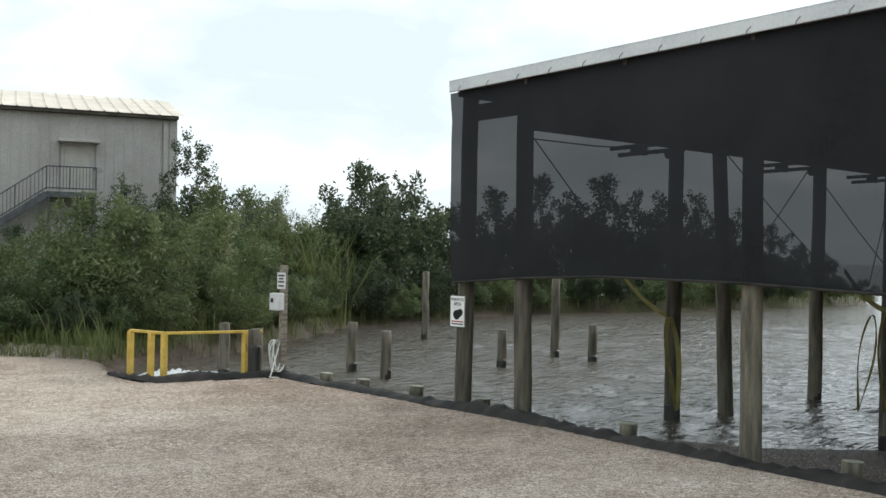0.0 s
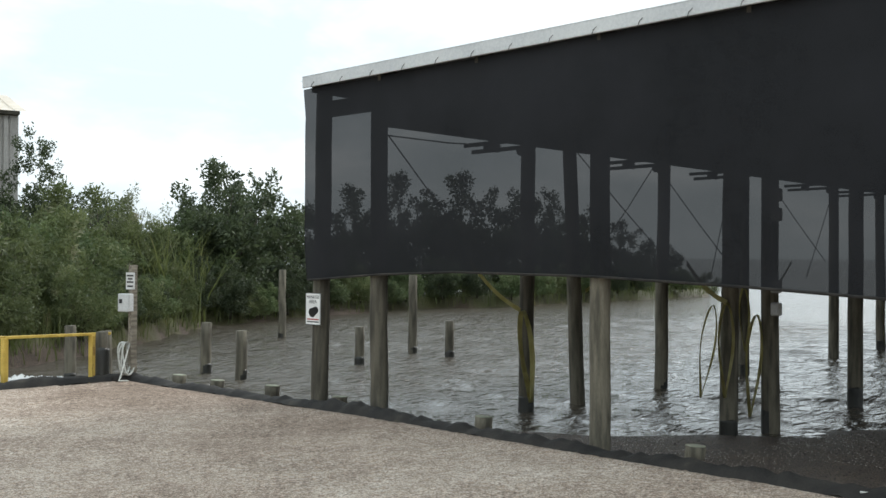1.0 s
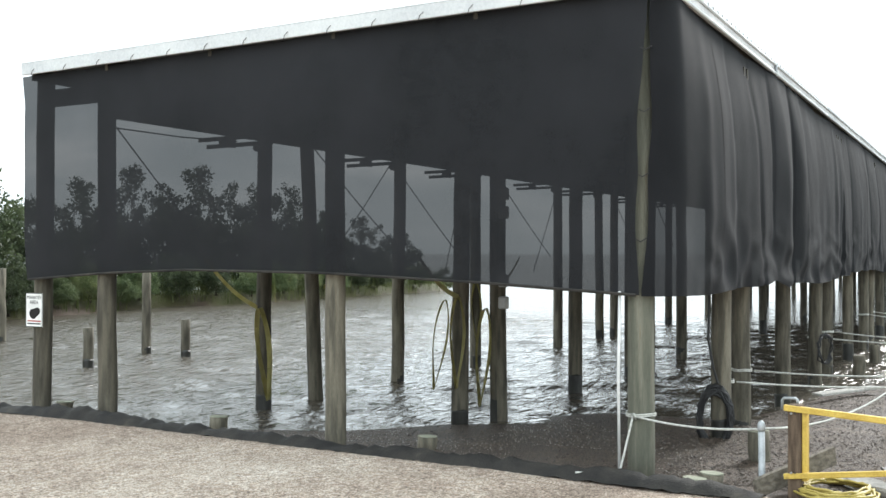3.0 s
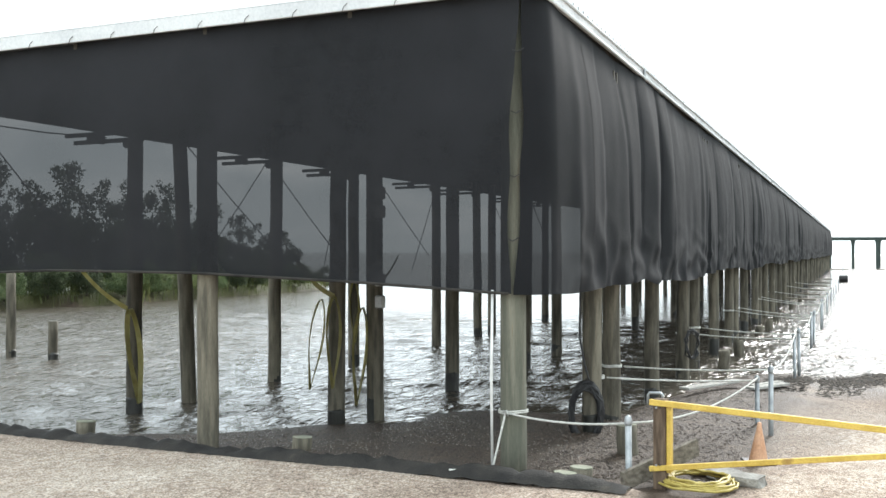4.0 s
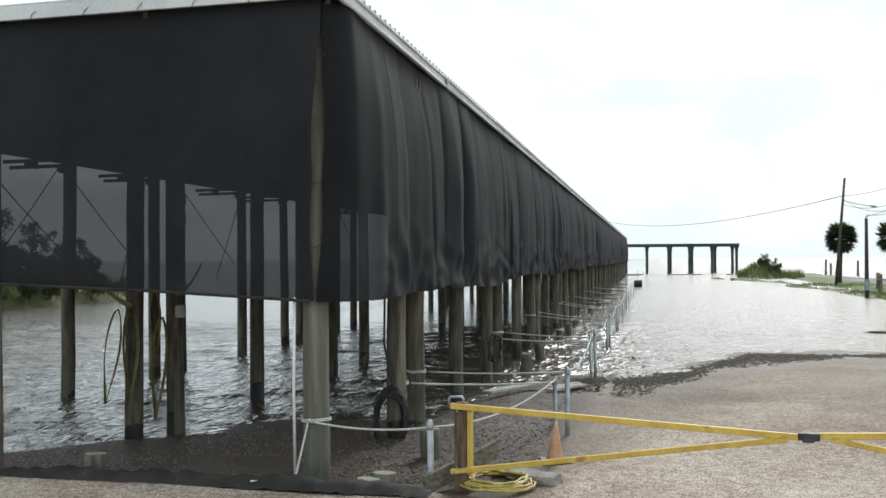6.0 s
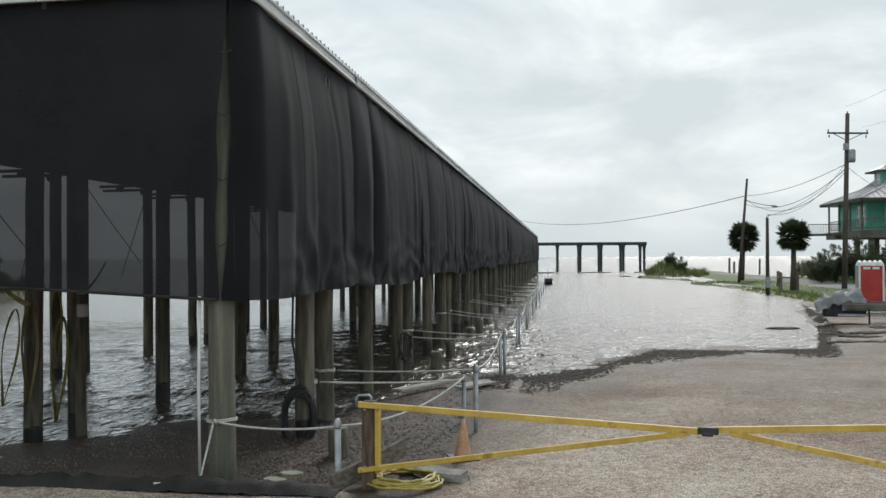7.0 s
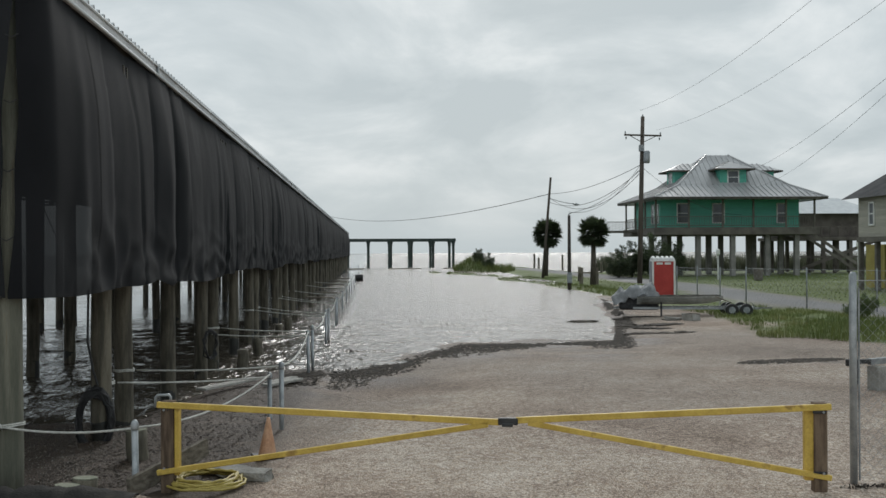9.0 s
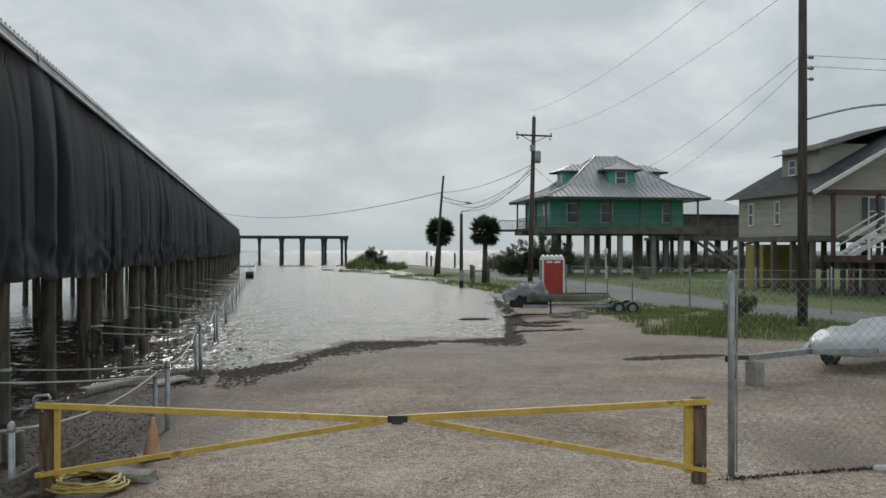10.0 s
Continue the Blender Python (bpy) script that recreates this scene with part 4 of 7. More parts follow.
# thicket between the lot and the metal building, then the far canal bank
for kind, x, y, s in (
    ("mid", 6.5, 26.5, 0.75), ("mid", 9.0, 25.3, 0.6), ("mid", 4.6, 25.6, 0.72), ("mid", 6.9, 25.0, 0.62), ("mid", 2.4, 26.2, 0.8), ("yellow", 11.6, 26.6, 1.05), ("pale", 7.6, 25.6, 0.42), ("mid", 4.0, 27.5, 0.9), ("mid", 10.6, 26.0, 0.8), ("yellow", 13.0, 27.2, 1.0), ("mid", 14.8, 27.6, 0.8),
    ("yellow", 16.6, 29.5, 1.0), ("mid", 8.0, 29.0, 0.8), ("dark", 5.0, 31.5, 0.56), ("dark", 9.5, 31.5, 0.58), ("dark", 1.5, 30.5, 0.56), ("dark", 12.2, 34.5, 0.6), ("yellow", 13.0, 31.0, 0.75), ("yellow", 11.0, 30.0, 0.7),
    ("mid", 19.0, 31.5, 0.9), ("yellow", 22.5, 34.5, 1.0), ("mid", 17.6, 32.5, 1.2), ("yellow", 20.6, 35.5, 1.35), ("mid", 24.5, 36.0, 1.3), ("dark", 19.0, 39.5, 0.8), ("dark", 15.0, 36.0, 0.62),
    ("dark", 27.6, 36.0, 1.25), ("dark", 30.0, 37.5, 1.3), ("dark", 33.5, 37.8, 1.0), ("mid", 26.0, 34.8, 0.7), ("mid", 36.0, 37.5, 0.7), ("dark", 39.0, 41.0, 1.2), ("dark", 43.5, 40.5, 1.4), ("mid", 42.0, 36.8, 0.7),
    ("dark", 47.5, 39.5, 1.45), ("dark", 52.0, 38.8, 1.35), ("mid", 48.5, 36.5, 0.7), ("dark", 57.0, 38.5, 1.15), ("mid", 55.0, 36.6, 0.7), ("dark", 62.0, 38.0, 0.95), ("mid", 61.0, 36.2, 0.6), ("dark", 67.0, 38.0, 0.75), ("mid", 66.0, 36.0, 0.5),
    ("yellow", 15.2, 25.7, 0.55), ("dark", 17.4, 27.5, 0.35), ("yellow", 18.6, 28.7, 0.5), ("mid", 20.2, 30.0, 0.5), ("yellow", 21.8, 31.3, 0.5), ("dark", 23.6, 32.5, 0.42), ("dark", 25.6, 33.0, 0.45), ("mid", 27.6, 33.6, 0.45), ("dark", 29.6, 34.3, 0.5), ("mid", 32.5, 35.1, 0.45), ("yellow", 35, 35.5, 0.45), ("mid", 38.5, 35.9, 0.5), ("dark", 41, 35.7, 0.45), ("mid", 45, 34.3, 0.5), ("yellow", 50.5, 34.5, 0.5), ("mid", 53, 34.5, 0.5), ("dark", 58.5, 34.7, 0.45), ("mid", 63.5, 34.3, 0.5), ("yellow", 69, 35.3, 0.45), ("yellow", 12.3, 24.5, 0.55), ("yellow", 14.0, 29.4, 0.95), ("yellow", 20.6, 33.2, 0.9),
    ("mid", 16.4, 27.0, 0.4), ("dark", 19.4, 29.2, 0.32), ("mid", 22.8, 32.2, 0.36), ("yellow", 26.6, 33.2, 0.36), ("dark", 31, 34.9, 0.4), ("mid", 36.8, 35.5, 0.4), ("dark", 43, 35.0, 0.4), ("mid", 48, 34.4, 0.4), ("dark", 56, 34.6, 0.4), ("mid", 6.2, 24.6, 0.36), ("mid", 8.0, 24.4, 0.34), ("dark", 9.9, 23.9, 0.26), ("mid", 2.0, 25.0, 0.5), ("mid", 4.4, 24.7, 0.34), ("slender", 20.6, 39.2, 1.0), ("slender", 17.6, 38.6, 0.72), ("pale", 22.4, 36.2, 1.15), ("pale", 24.4, 37.4, 1.0), ("mid", 7.0, 25.3, 0.5), ("mid", 9.0, 24.9, 0.42), ("mid", 5.2, 25.2, 0.55), ("mid", 3.4, 25.6, 0.55), ("mid", 10.9, 24.4, 0.4), ("dark", 17.8, 36.6, 0.85), ("dark", 26.0, 48.0, 1.1), ("dark", 31.5, 52.0, 1.15), ("dark", 37.0, 50.0, 1.2), ("dark", 28.5, 46.5, 0.95),
):
    plant(kind, x, y, s)

# ---- metal building ----
shed = thing("metal_building", pose(22.34, 44.0, 0, 0, 0, 162), "pale grey ribbed metal building with an outside stair", "building")
M["siding"] = surf("pale_metal_siding", (0.38, 0.36, 0.335), (0.46, 0.44, 0.415), 0.7, 0.6, 0.05, 20, c3=(0.31, 0.29, 0.27))
M["shed_roof"] = surf("tan_roof_metal", (0.62, 0.54, 0.44), (0.74, 0.66, 0.55), 0.8, 0.5, 0.05, 30)
bm = B()
prof = []
x = 0.0
while x < 30:
    prof += [(x, 0.0), (x + 0.26, 0.0), (x + 0.28, 0.03), (x + 0.34, 0.03), (x + 0.36, 0.0)]
    x += 0.4
sheet(bm, [[(a, b, -0.3) for a, b in prof], [(a, b, 8.5) for a, b in prof]])
sheet(bm, [[(0, 0, -0.3), (0, -12, -0.3)], [(0, 0, 8.5), (0, -12, 8.5)]])
part("wall", bm, M["siding"], shed)
bm = B()
prof = []
x = -0.3
while x < 30:
    prof += [(x, 0.0), (x + 0.5, 0.0), (x + 0.52, 0.05), (x + 0.56, 0.05), (x + 0.58, 0.0)]
    x += 0.6
sheet(bm, [[(a, 0.5, 8.6 + b) for a, b in prof], [(a, -6, 10.15 + b) for a, b in prof], [(a, -12.5, 8.6 + b) for a, b in prof]])
part("roof", bm, M["shed_roof"], shed, "tan ribbed metal roof")


# ---- metal building: door, canopy, stair ----
M["stair_paint"] = surf("dark_stair_paint", (0.05, 0.055, 0.06), (0.10, 0.105, 0.11), 4, 0.6, 0.1, 40)
M["door_paint"] = surf("cream_door_paint", (0.42, 0.40, 0.36), (0.50, 0.48, 0.43), 1.5, 0.6, 0.05, 30)
DX, DZ = 4.33, 4.95
bm = B()
box(bm, DX - 0.55, 0.02, DZ, DX + 0.55, 0.10, DZ + 2.1, 0.01)
door = part("door", bm, M["door_paint"], shed, "closed cream metal door")
for x0, x1, z0, z1 in ((-0.66, -0.55, 0, 2.2), (0.55, 0.66, 0, 2.2), (-0.66, 0.66, 2.1, 2.22)):
    bm = B()
    box(bm, DX + x0, 0.02, DZ + z0, DX + x1, 0.14, DZ + z1, 0.005)
    part("door_frame", bm, M["siding"], shed)
bm = B()
box(bm, DX - 0.9, 0.02, DZ + 2.2, DX + 0.85, 0.9, DZ + 2.32, 0.01)
part("canopy", bm, M["siding"], shed, "small metal canopy over the door")
bm = B()
box(bm, DX - 0.75, 0.05, DZ - 0.28, DX + 1.3, 1.5, DZ - 0.03, 0.01)
part("landing", bm, M["stair_paint"], shed, "dark painted steel stair landing")
for x, y in ((DX - 0.68, 1.4), (DX + 1.2, 1.4), (DX - 0.68, 0.3)):
    bm = B()
    tube(bm, [(x, y, -0.2), (x, y, DZ - 0.2)], 0.06, 8)
    part("landing_leg", bm, M["stair_paint"], shed)
SX = DX + 1.3
for y in (0.25, 1.45):
    bm = B()
    beam(bm, (SX, y, DZ - 0.15), (SX + 6.8, y, 0.0), 0.05, 0.28)
    part("stair_stringer", bm, M["stair_paint"], shed)
bm = B()
box(bm, -0.14, 0.27, -0.02, 0.14, 1.43, 0.02)
TREAD = as_mesh("tread", bm, M["stair_paint"])
for k in range(26):
    part("tread", TREAD, None, shed, at=pose(SX + 0.2 + 0.25 * k, 0, DZ - 0.2 - 0.183 * k))
for x0, z0, x1, z1, n in ((DX - 0.72, DZ, DX + 1.3, DZ, 15), (SX, DZ, SX + 6.8, 0.15, 44)):
    for dz in (0.12, 1.05):
        bm = B()
        tube(bm, [(x0, 1.45, z0 + dz), (x1, 1.45, z1 + dz)], 0.028, 6)
        part("handrail", bm, M["stair_paint"], shed)
    for k in range(n + 1):
        f = k / n
        bm = B()
        x, z = x0 + (x1 - x0) * f, z0 + (z1 - z0) * f
        tube(bm, [(x, 1.45, z + 0.05), (x, 1.45, z + 1.05)], 0.03 if k % 8 == 0 else 0.013, 5)
        part("baluster", bm, M["stair_paint"], shed)
bm = B()
tube(bm, [(DX - 0.72, 0.1, DZ + 1.05), (DX - 0.72, 1.45, DZ + 1.05)], 0.028, 6)
part("handrail", bm, M["stair_paint"], shed)
bm = B()
box(bm, DX - 2.0, 0.02, DZ - 0.75, DX - 1.6, 0.2, DZ - 0.5, 0.02)
part("wall_lamp", bm, M["iron"], shed, "dark wall lamp box")
bm = B()
box(bm, 0.0, 0.0, 8.45, 30, 0.42, 8.62, 0.01)
part("gutter", bm, M["timber_dark"], shed, "dark eave gutter")
bm = B()
box(bm, 0.45, 0.03, 0, 0.62, 0.15, 8.4, 0.01)
part("downspout", bm, M["siding"], shed)

# ---- electric post at the canal ----
post = thing("meter_post", pose(11.4, 16.95, 0), "grey timber post carrying a meter box and a notice", "meter post")
bm = B()
box(bm, -0.06, -0.06, -0.4, 0.06, 0.06, 2.18, 0.006)
part("post", bm, M["timber"], post)
M["box_grey"] = surf("pale_grey_box", (0.50, 0.51, 0.51), (0.60, 0.61, 0.60), 4, 0.5, 0.05, 40)
bm = B()
box(bm, -0.20, -0.05, 1.30, -0.04, 0.20, 1.64, 0.015, pose(0, 0, 0, 0, 0, 25))
meter = part("meter_box", bm, M["box_grey"], post, "pale grey electrical box")
bm = B()
box(bm, -0.215, 0.10, 1.46, -0.20, 0.16, 1.54, 0.004, pose(0, 0, 0, 0, 0, 25))
part("dial", bm, M["iron"], meter)
bm = B()
box(bm, -0.10, -0.10, 1.72, -0.085, 0.09, 2.04, 0.004, pose(0, 0, 0, 0, 0, 25))
note = part("notice", bm, M["white_paint"], post, "white notice with grey bars of print")
for z, w in ((1.98, 0.07), (1.92, 0.05), (1.86, 0.07), (1.78, 0.06)):
    bm = B()
    box(bm, -0.106, -0.005 - w, z - 0.015, -0.101, -0.005 + w, z + 0.015, 0, pose(0, 0, 0, 0, 0, 25))
    part("print_bar", bm, M["iron"], note)
o = thing("mooring_post", pose(10.95, 17.25, -0.1), "short black-wrapped mooring post by the rail", "mooring post", "mooring posts")
part("post", pile_mesh("post", 0.12, -0.6, 1.02, M["pile"], 77), None, o)
part("wet_foot", wet_foot(0.124, -0.6, 0.72), None, o, "black rubber wrapping")
bm = B()
pts = []
for k in range(70):
    a = k / 70 * 2 * math.pi * 4.2
    pts.append((0.17 * math.cos(a) + 0.03 * math.sin(k), 0.17 * math.sin(a) * 0.35 - 0.02 * k / 10, 0.42 + 0.30 * math.sin(a + 0.4)))
pts += [(-0.35, -0.15, 0.1), (-0.5, -0.2, 0.06), (-0.4, -0.35, 0.05)]
tube(bm, pts, 0.015, 6)
tagged(part("hose", bm, M["rope"], None, smooth=True, at=pose(11.22, 17.0, 0.0, 0, 0, 30)), "white hose looped against the meter post", "hose")

# ---- notice on the end pile ----
M["sign_black"] = surf("sign_black", (0.012, 0.012, 0.012), (0.022, 0.022, 0.022), 5, 0.5, 0, 30)
M["sign_red"] = surf("sign_red", (0.35, 0.04, 0.03), (0.42, 0.06, 0.05), 5, 0.5, 0, 30)
SIGN = pose(11.57, 11.98, 1.53, 90, 0, -118 + 25)
sign = thing("warning_sign", SIGN, "white warning sign with black lettering on a pile", "sign")
bm = B()
box(bm, -0.19, -0.255, -0.004, 0.19, 0.255, 0.004, 0.003)
part("plate", bm, M["white_paint"], sign)
for x0, y0, x1, y1 in ((-0.19, 0.245, 0.19, 0.255), (-0.19, -0.255, 0.19, -0.245), (-0.19, -0.255, -0.18, 0.255), (0.18, -0.255, 0.19, 0.255)):
    bm = B()
    box(bm, x0, y0, 0.0045, x1, y1, 0.006)
    part("border", bm, M["sign_black"], sign)
for word, y, size in (("MANATEE", 0.165, 0.072), ("AREA", 0.09, 0.078)):
    cu = bpy.data.curves.new("lettering", "FONT")
    cu.body, cu.size, cu.align_x, cu.extrude = word, size, "CENTER", 0.001
    cu.materials.append(M["sign_black"])
    t = new("lettering", cu)
    t.parent = sign
    t.matrix_basis = pose(0, y, 0.006)
bm = B()
ring = []
for k in range(26):
    a_ = k / 26 * 2 * math.pi
    q = 0.105 * (1 + 0.22 * math.sin(a_ * 2 + 0.6) + 0.10 * math.sin(a_ * 3))
    ring.append(bm.verts.new((q * math.cos(a_) + 0.01, q * math.sin(a_) * 0.85 - 0.045, 0.0058)))
bm.faces.new(ring)
bmesh.ops.solidify(bm, geom=bm.faces[:], thickness=0.0012)
part("emblem", bm, M["sign_black"], sign, "black rounded emblem")
for y, m in ((-0.165, "sign_red"), (-0.205, "sign_black")):
    bm = B()
    box(bm, -0.15, y - 0.01, 0.0045, 0.15, y + 0.01, 0.0055)
    part("print_bar", bm, M[m], sign)

# ---- boat hoists under the roof ----
def hoist(x, y, z, reach, side=1):
    """A pair of hoist arms with a pulley block."""
    h = thing("boat_hoist", pose(x, y, z), "dark steel boat hoist arm with pulley under the roof", "boat hoist", "boat hoists")
    for k, dz in ((0.10, 0.0), (-0.12, 0.10)):
        bm = B()
        beam(bm, (k, -0.1 * side, dz), (k, reach * side, dz - 0.02), 0.05, 0.07)
        part("arm", bm, M["iron"], h)
    bm = B()
    beam(bm, (-0.2, reach * side * 0.6, 0.03), (0.2, reach * side * 0.6, 0.03), 0.06, 0.16)
    part("spreader", bm, M["iron"], h)
    bm = B()
    tube(bm, [(-0.05, 0.12 * side, -0.08), (0.05, 0.12 * side, -0.08)], 0.09, 10)
    part("pulley", bm, M["iron"], h)
    bm = B()
    beam(bm, (0, 0, 0.02), (0, 0, 0.75), 0.08, 0.08)
    part("hanger", bm, M["iron"], h)


for x, y in ((15.15, 10.45), (19.75, 10.45), (23.5, 10.45), (28.9, 10.45), (32.5, 10.45), (38.1, 10.45), (42.2, 10.45)):
    hoist(x, y, 4.32, 1.35)
for x, y in ((16.1, 6.55), (24.6, 6.55), (33.6, 6.55)):
    hoist(x, y, 4.35, 1.0)


def cable(a, b, r=0.011, label="thin dark hoist cable under the roof"):
    bm = B()
    tube(bm, [a, Vector(a).lerp(Vector(b), 0.5) + Vector((0, 0, -0.03)), b], r, 5)
    tagged(part("hoist_cable", bm, M["wire"]), label, "cable", "hoist cables")


for a, b in (((12.0, 10.75, 4.25), (14.1, 10.35, 2.05)), ((12.0, 10.8, 4.25), (15.1, 11.0, 4.35)), ((16.8, 10.55, 4.35), (19.6, 10.4, 2.5)), ((19.8, 10.6, 4.3), (22.9, 10.4, 2.1)), ((19.85, 10.7, 4.3), (19.4, 11.7, 2.6)),
             ((24.9, 10.5, 4.3), (28.2, 10.4, 2.3)), ((23.4, 10.7, 4.4), (23.3, 11.2, 1.9)), ((29, 10.5, 4.3), (27.2, 10.5, 1.9)), ((33.9, 10.5, 4.3), (36.4, 10.4, 2.4)), ((24.9, 6.6, 4.2), (27.2, 6.6, 2.6)), ((33, 6.6, 4.2), (35, 6.6, 2.4))):
    cable(a, b)


def sling(x, y, z_top, z_low, w, lean, label="dirty yellow webbing sling hanging beside a pile"):
    """A flat strap hung in a loop."""
    bm = B()
    rows = []
    n = 26
    for k in range(n + 1):
        a = k / n * 2 * math.pi
        zz = z_low + (z_top - z_low) * (0.5 + 0.5 * math.cos(a))
        f = (z_top - zz) / (z_top - z_low)
        off = math.sin(a) * 0.13 * math.sin(math.pi * min(1, 0.25 + 0.75 * f))
        c = Vector((x - 0.05 + lean[0] * f, y + off + lean[1] * f, zz))
        rows.append([c + Vector((-w / 2, 0.012 * math.sin(a * 3), 0)), c + Vector((w / 2, 0.0, 0.01))])
    sheet(bm, rows)
    bmesh.ops.solidify(bm, geom=bm.faces[:], thickness=0.006)
    tagged(part("lifting_sling", bm, M["webbing"], None, smooth=True), label, "sling", "lifting slings")


def strap(a, b, w, label="yellow webbing strap stretched between hoist and pile"):
    bm = B()
    a, b = Vector(a), Vector(b)
    rows = []
    for k in range(9):
        f = k / 8
        c = a.lerp(b, f) + Vector((0, 0, -0.10 * math.sin(math.pi * f)))
        rows.append([c + Vector((0, 0, w / 2)), c + Vector((0, 0.01, -w / 2))])
    sheet(bm, rows)
    bmesh.ops.solidify(bm, geom=bm.faces[:], thickness=0.006)
    tagged(part("strap", bm, M["webbing"], None, smooth=True), label, "strap", "lifting slings")


sling(14.92, 10.32, 1.45, -0.12, 0.13, (0.05, -0.16))
strap((14.98, 10.45, 1.45), (14.2, 10.95, 2.3), 0.08)
sling(15.25, 6.92, 1.65, 0.22, 0.06, (0, 0.20))
sling(15.30, 6.72, 1.7, 0.25, 0.09, (0, 0.02))
sling(23.35, 10.35, 1.7, 0.2, 0.10, (0.1, 0.0))
sling(15.9, 6.52, 1.5, -0.1, 0.10, (0.0, 0.10))
strap((15.25, 6.7, 1.7), (14.9, 7.2, 2.3), 0.08)
strap((24.8, 10.4, 1.6), (25.6, 10.2, 2.3), 0.10)
strap((16.9, 10.4, 1.75), (17.3, 10.3, 2.25), 0.08)
for x, y in ((32.4, 10.3), (40.4, 10.3), (46.6, 10.3)):
    strap((x - 0.15, y + 0.05, 1.9), (x - 0.15, y - 0.05, -0.2), 0.16, "algae-green webbing hanging straight down a pile")

# switch boxes on an inner pile
for z in (3.25, 2.95, 1.85, 1.5):
    bm = B()
    box(bm, 15.80, 6.14, z, 15.94, 6.28, z + 0.2, 0.02)
    tagged(part("switch_box", bm, M["box_grey"]), "small grey switch box fixed to a pile", "switch box", "switch boxes")

# ---- things at the corner pile and along the side ----
bm = B()
tube(bm, [(11.55, 2.84, -0.05), (11.54, 2.85, 1.0), (11.55, 2.84, 1.98)], 0.016, 10)
conduit = tagged(part("conduit_pipe", bm, M["white_paint"], None, smooth=True), "white plastic conduit pipe strapped up the corner pile", "pipe")
rope("rope", [(11.58, 2.70, 0.62), (11.44, 2.80, 0.04), (11.2, 2.9, 0.06), (11.02, 3.15, 0.07)], 0.012, "white rope end hanging down to the gravel", 0.05)
bm = B()
for k in range(2):
    tube(bm, [(0.165 * math.cos(a / 12 * 2 * math.pi), 0.165 * math.sin(a / 12 * 2 * math.pi), 0.02 * k + 0.008 * math.sin(a)) for a in range(13)], 0.009, 6)
tube(bm, [(-0.16, 0.02, 0), (-0.21, 0.05, 0.03), (-0.19, 0.0, -0.02), (-0.17, 0.03, 0.03)], 0.013, 6)
tagged(part("rope_knot", bm, M["rope"], None, smooth=True, at=pose(FRONT, SIDE + 0.06, 0.62)), "white rope knotted round the corner pile", "rope knot")


def coil(x, y, z, r, turns, thick, at_rot, material, label, squash=1.0):
    bm = B()
    rngc = random.Random(int(x * 10))
    pts = []
    for k in range(turns * 16):
        a = k / 16 * 2 * math.pi
        q = r * rngc.uniform(0.66, 1.0)
        pts.append((q * math.cos(a) * squash, rngc.uniform(-0.05, 0.05), q * math.sin(a)))
    tube(bm, pts, thick, 6)
    return tagged(part("cable_coil", bm, M[material], None, smooth=True, at=pose(x, y, z, *at_rot)), label, "cable coil")


coil(15.07, 2.64, 0.12, 0.49, 42, 0.014, (0, 0, -75), "black", "thick coil of black cable hung on a pile", 0.52)
rope("cable", [(15.15, 2.74, 1.9), (15.10, 2.74, 1.2), (15.08, 2.66, 0.8), (15.08, 2.6, 0.6)], 0.016, "black cable running down a pile", 0.0, "black")
coil(23.45, 2.36, 0.42, 0.34, 4, 0.016, (0, 0, -38), "black", "loose coil of black cable hung on a pile", 0.7)
for p, q in (((15.42, 2.42, 0.60), (16.70, 0.47, 0.50)), ((16.62, 2.42, 0.64), (15.6, 0.22, 0.78)), ((23.8, 2.42, 0.62), (23.6, 0.30, 0.58)), ((25.45, 2.42, 0.64), (24.4, 0.26, 0.62)), ((32.7, 2.42, 0.66), (32.0, 0.28, 0.5)), ((34.3, 2.42, 0.66), (33.3, 0.26, 0.5)), ((41.5, 2.42, 0.64), (39.8, 0.25, 0.5)), ((43.0, 2.42, 0.64), (40.7, 0.25, 0.5)), ((50.1, 2.42, 0.6), (50.3, 0.3, 0.4)), ((58.8, 2.42, 0.6), (58.4, 0.3, 0.4)), ((67.5, 2.42, 0.55), (67.7, 0.3, 0.4))):
    rope("rope", [p, q], 0.013, "white rope tied from a pile to a post", 0.05)
    knot = B()
    for k in range(2):
        tube(knot, [(0.15 * math.cos(a / 12 * 2 * math.pi), 0.15 * math.sin(a / 12 * 2 * math.pi), 0.022 * k + 0.006 * math.sin(a * 2)) for a in range(13)], 0.011, 6)
    tagged(part("rope_knot", knot, M["rope"], None, smooth=True, at=pose(p[0] - 0.05, 2.6, p[2])), "white rope wound round a pile", "rope knot", "rope knots")
for x, y, z in ((25.67, 1.94, 0.15), (28.98, 1.95, 0.14), (36.6, 2.05, 0.0), (38.55, 1.89, 0.12), (43.5, 1.98, 0.0), (53.5, 1.92, -0.04), (61, 1.9, 0.05), (69, 1.9, 0.0)):
    tagged(part("stub_post", stub_mesh, None, None, at=pose(x, y, z - 0.2, 2, -3, x * 70)), "sawn-off grey timber pile stub in the shallows", "stub post", "stub posts")
for x in (57, 64, 71, 80, 88, 99):
    bm = B()
    beam(bm, (x, 0.9, -0.02), (x + 0.6, 2.4, 0.02), 0.25, 0.06, 0.01)
    tagged(part("plank", bm, M["timber"]), "grey loose plank across the shallows", "plank", "planks")
M["plank_pale"] = surf("pale_sawn_plank", (0.34, 0.33, 0.30), (0.50, 0.48, 0.44), 3, 0.85, 0.3, 40, stretch=(1, 8, 8))
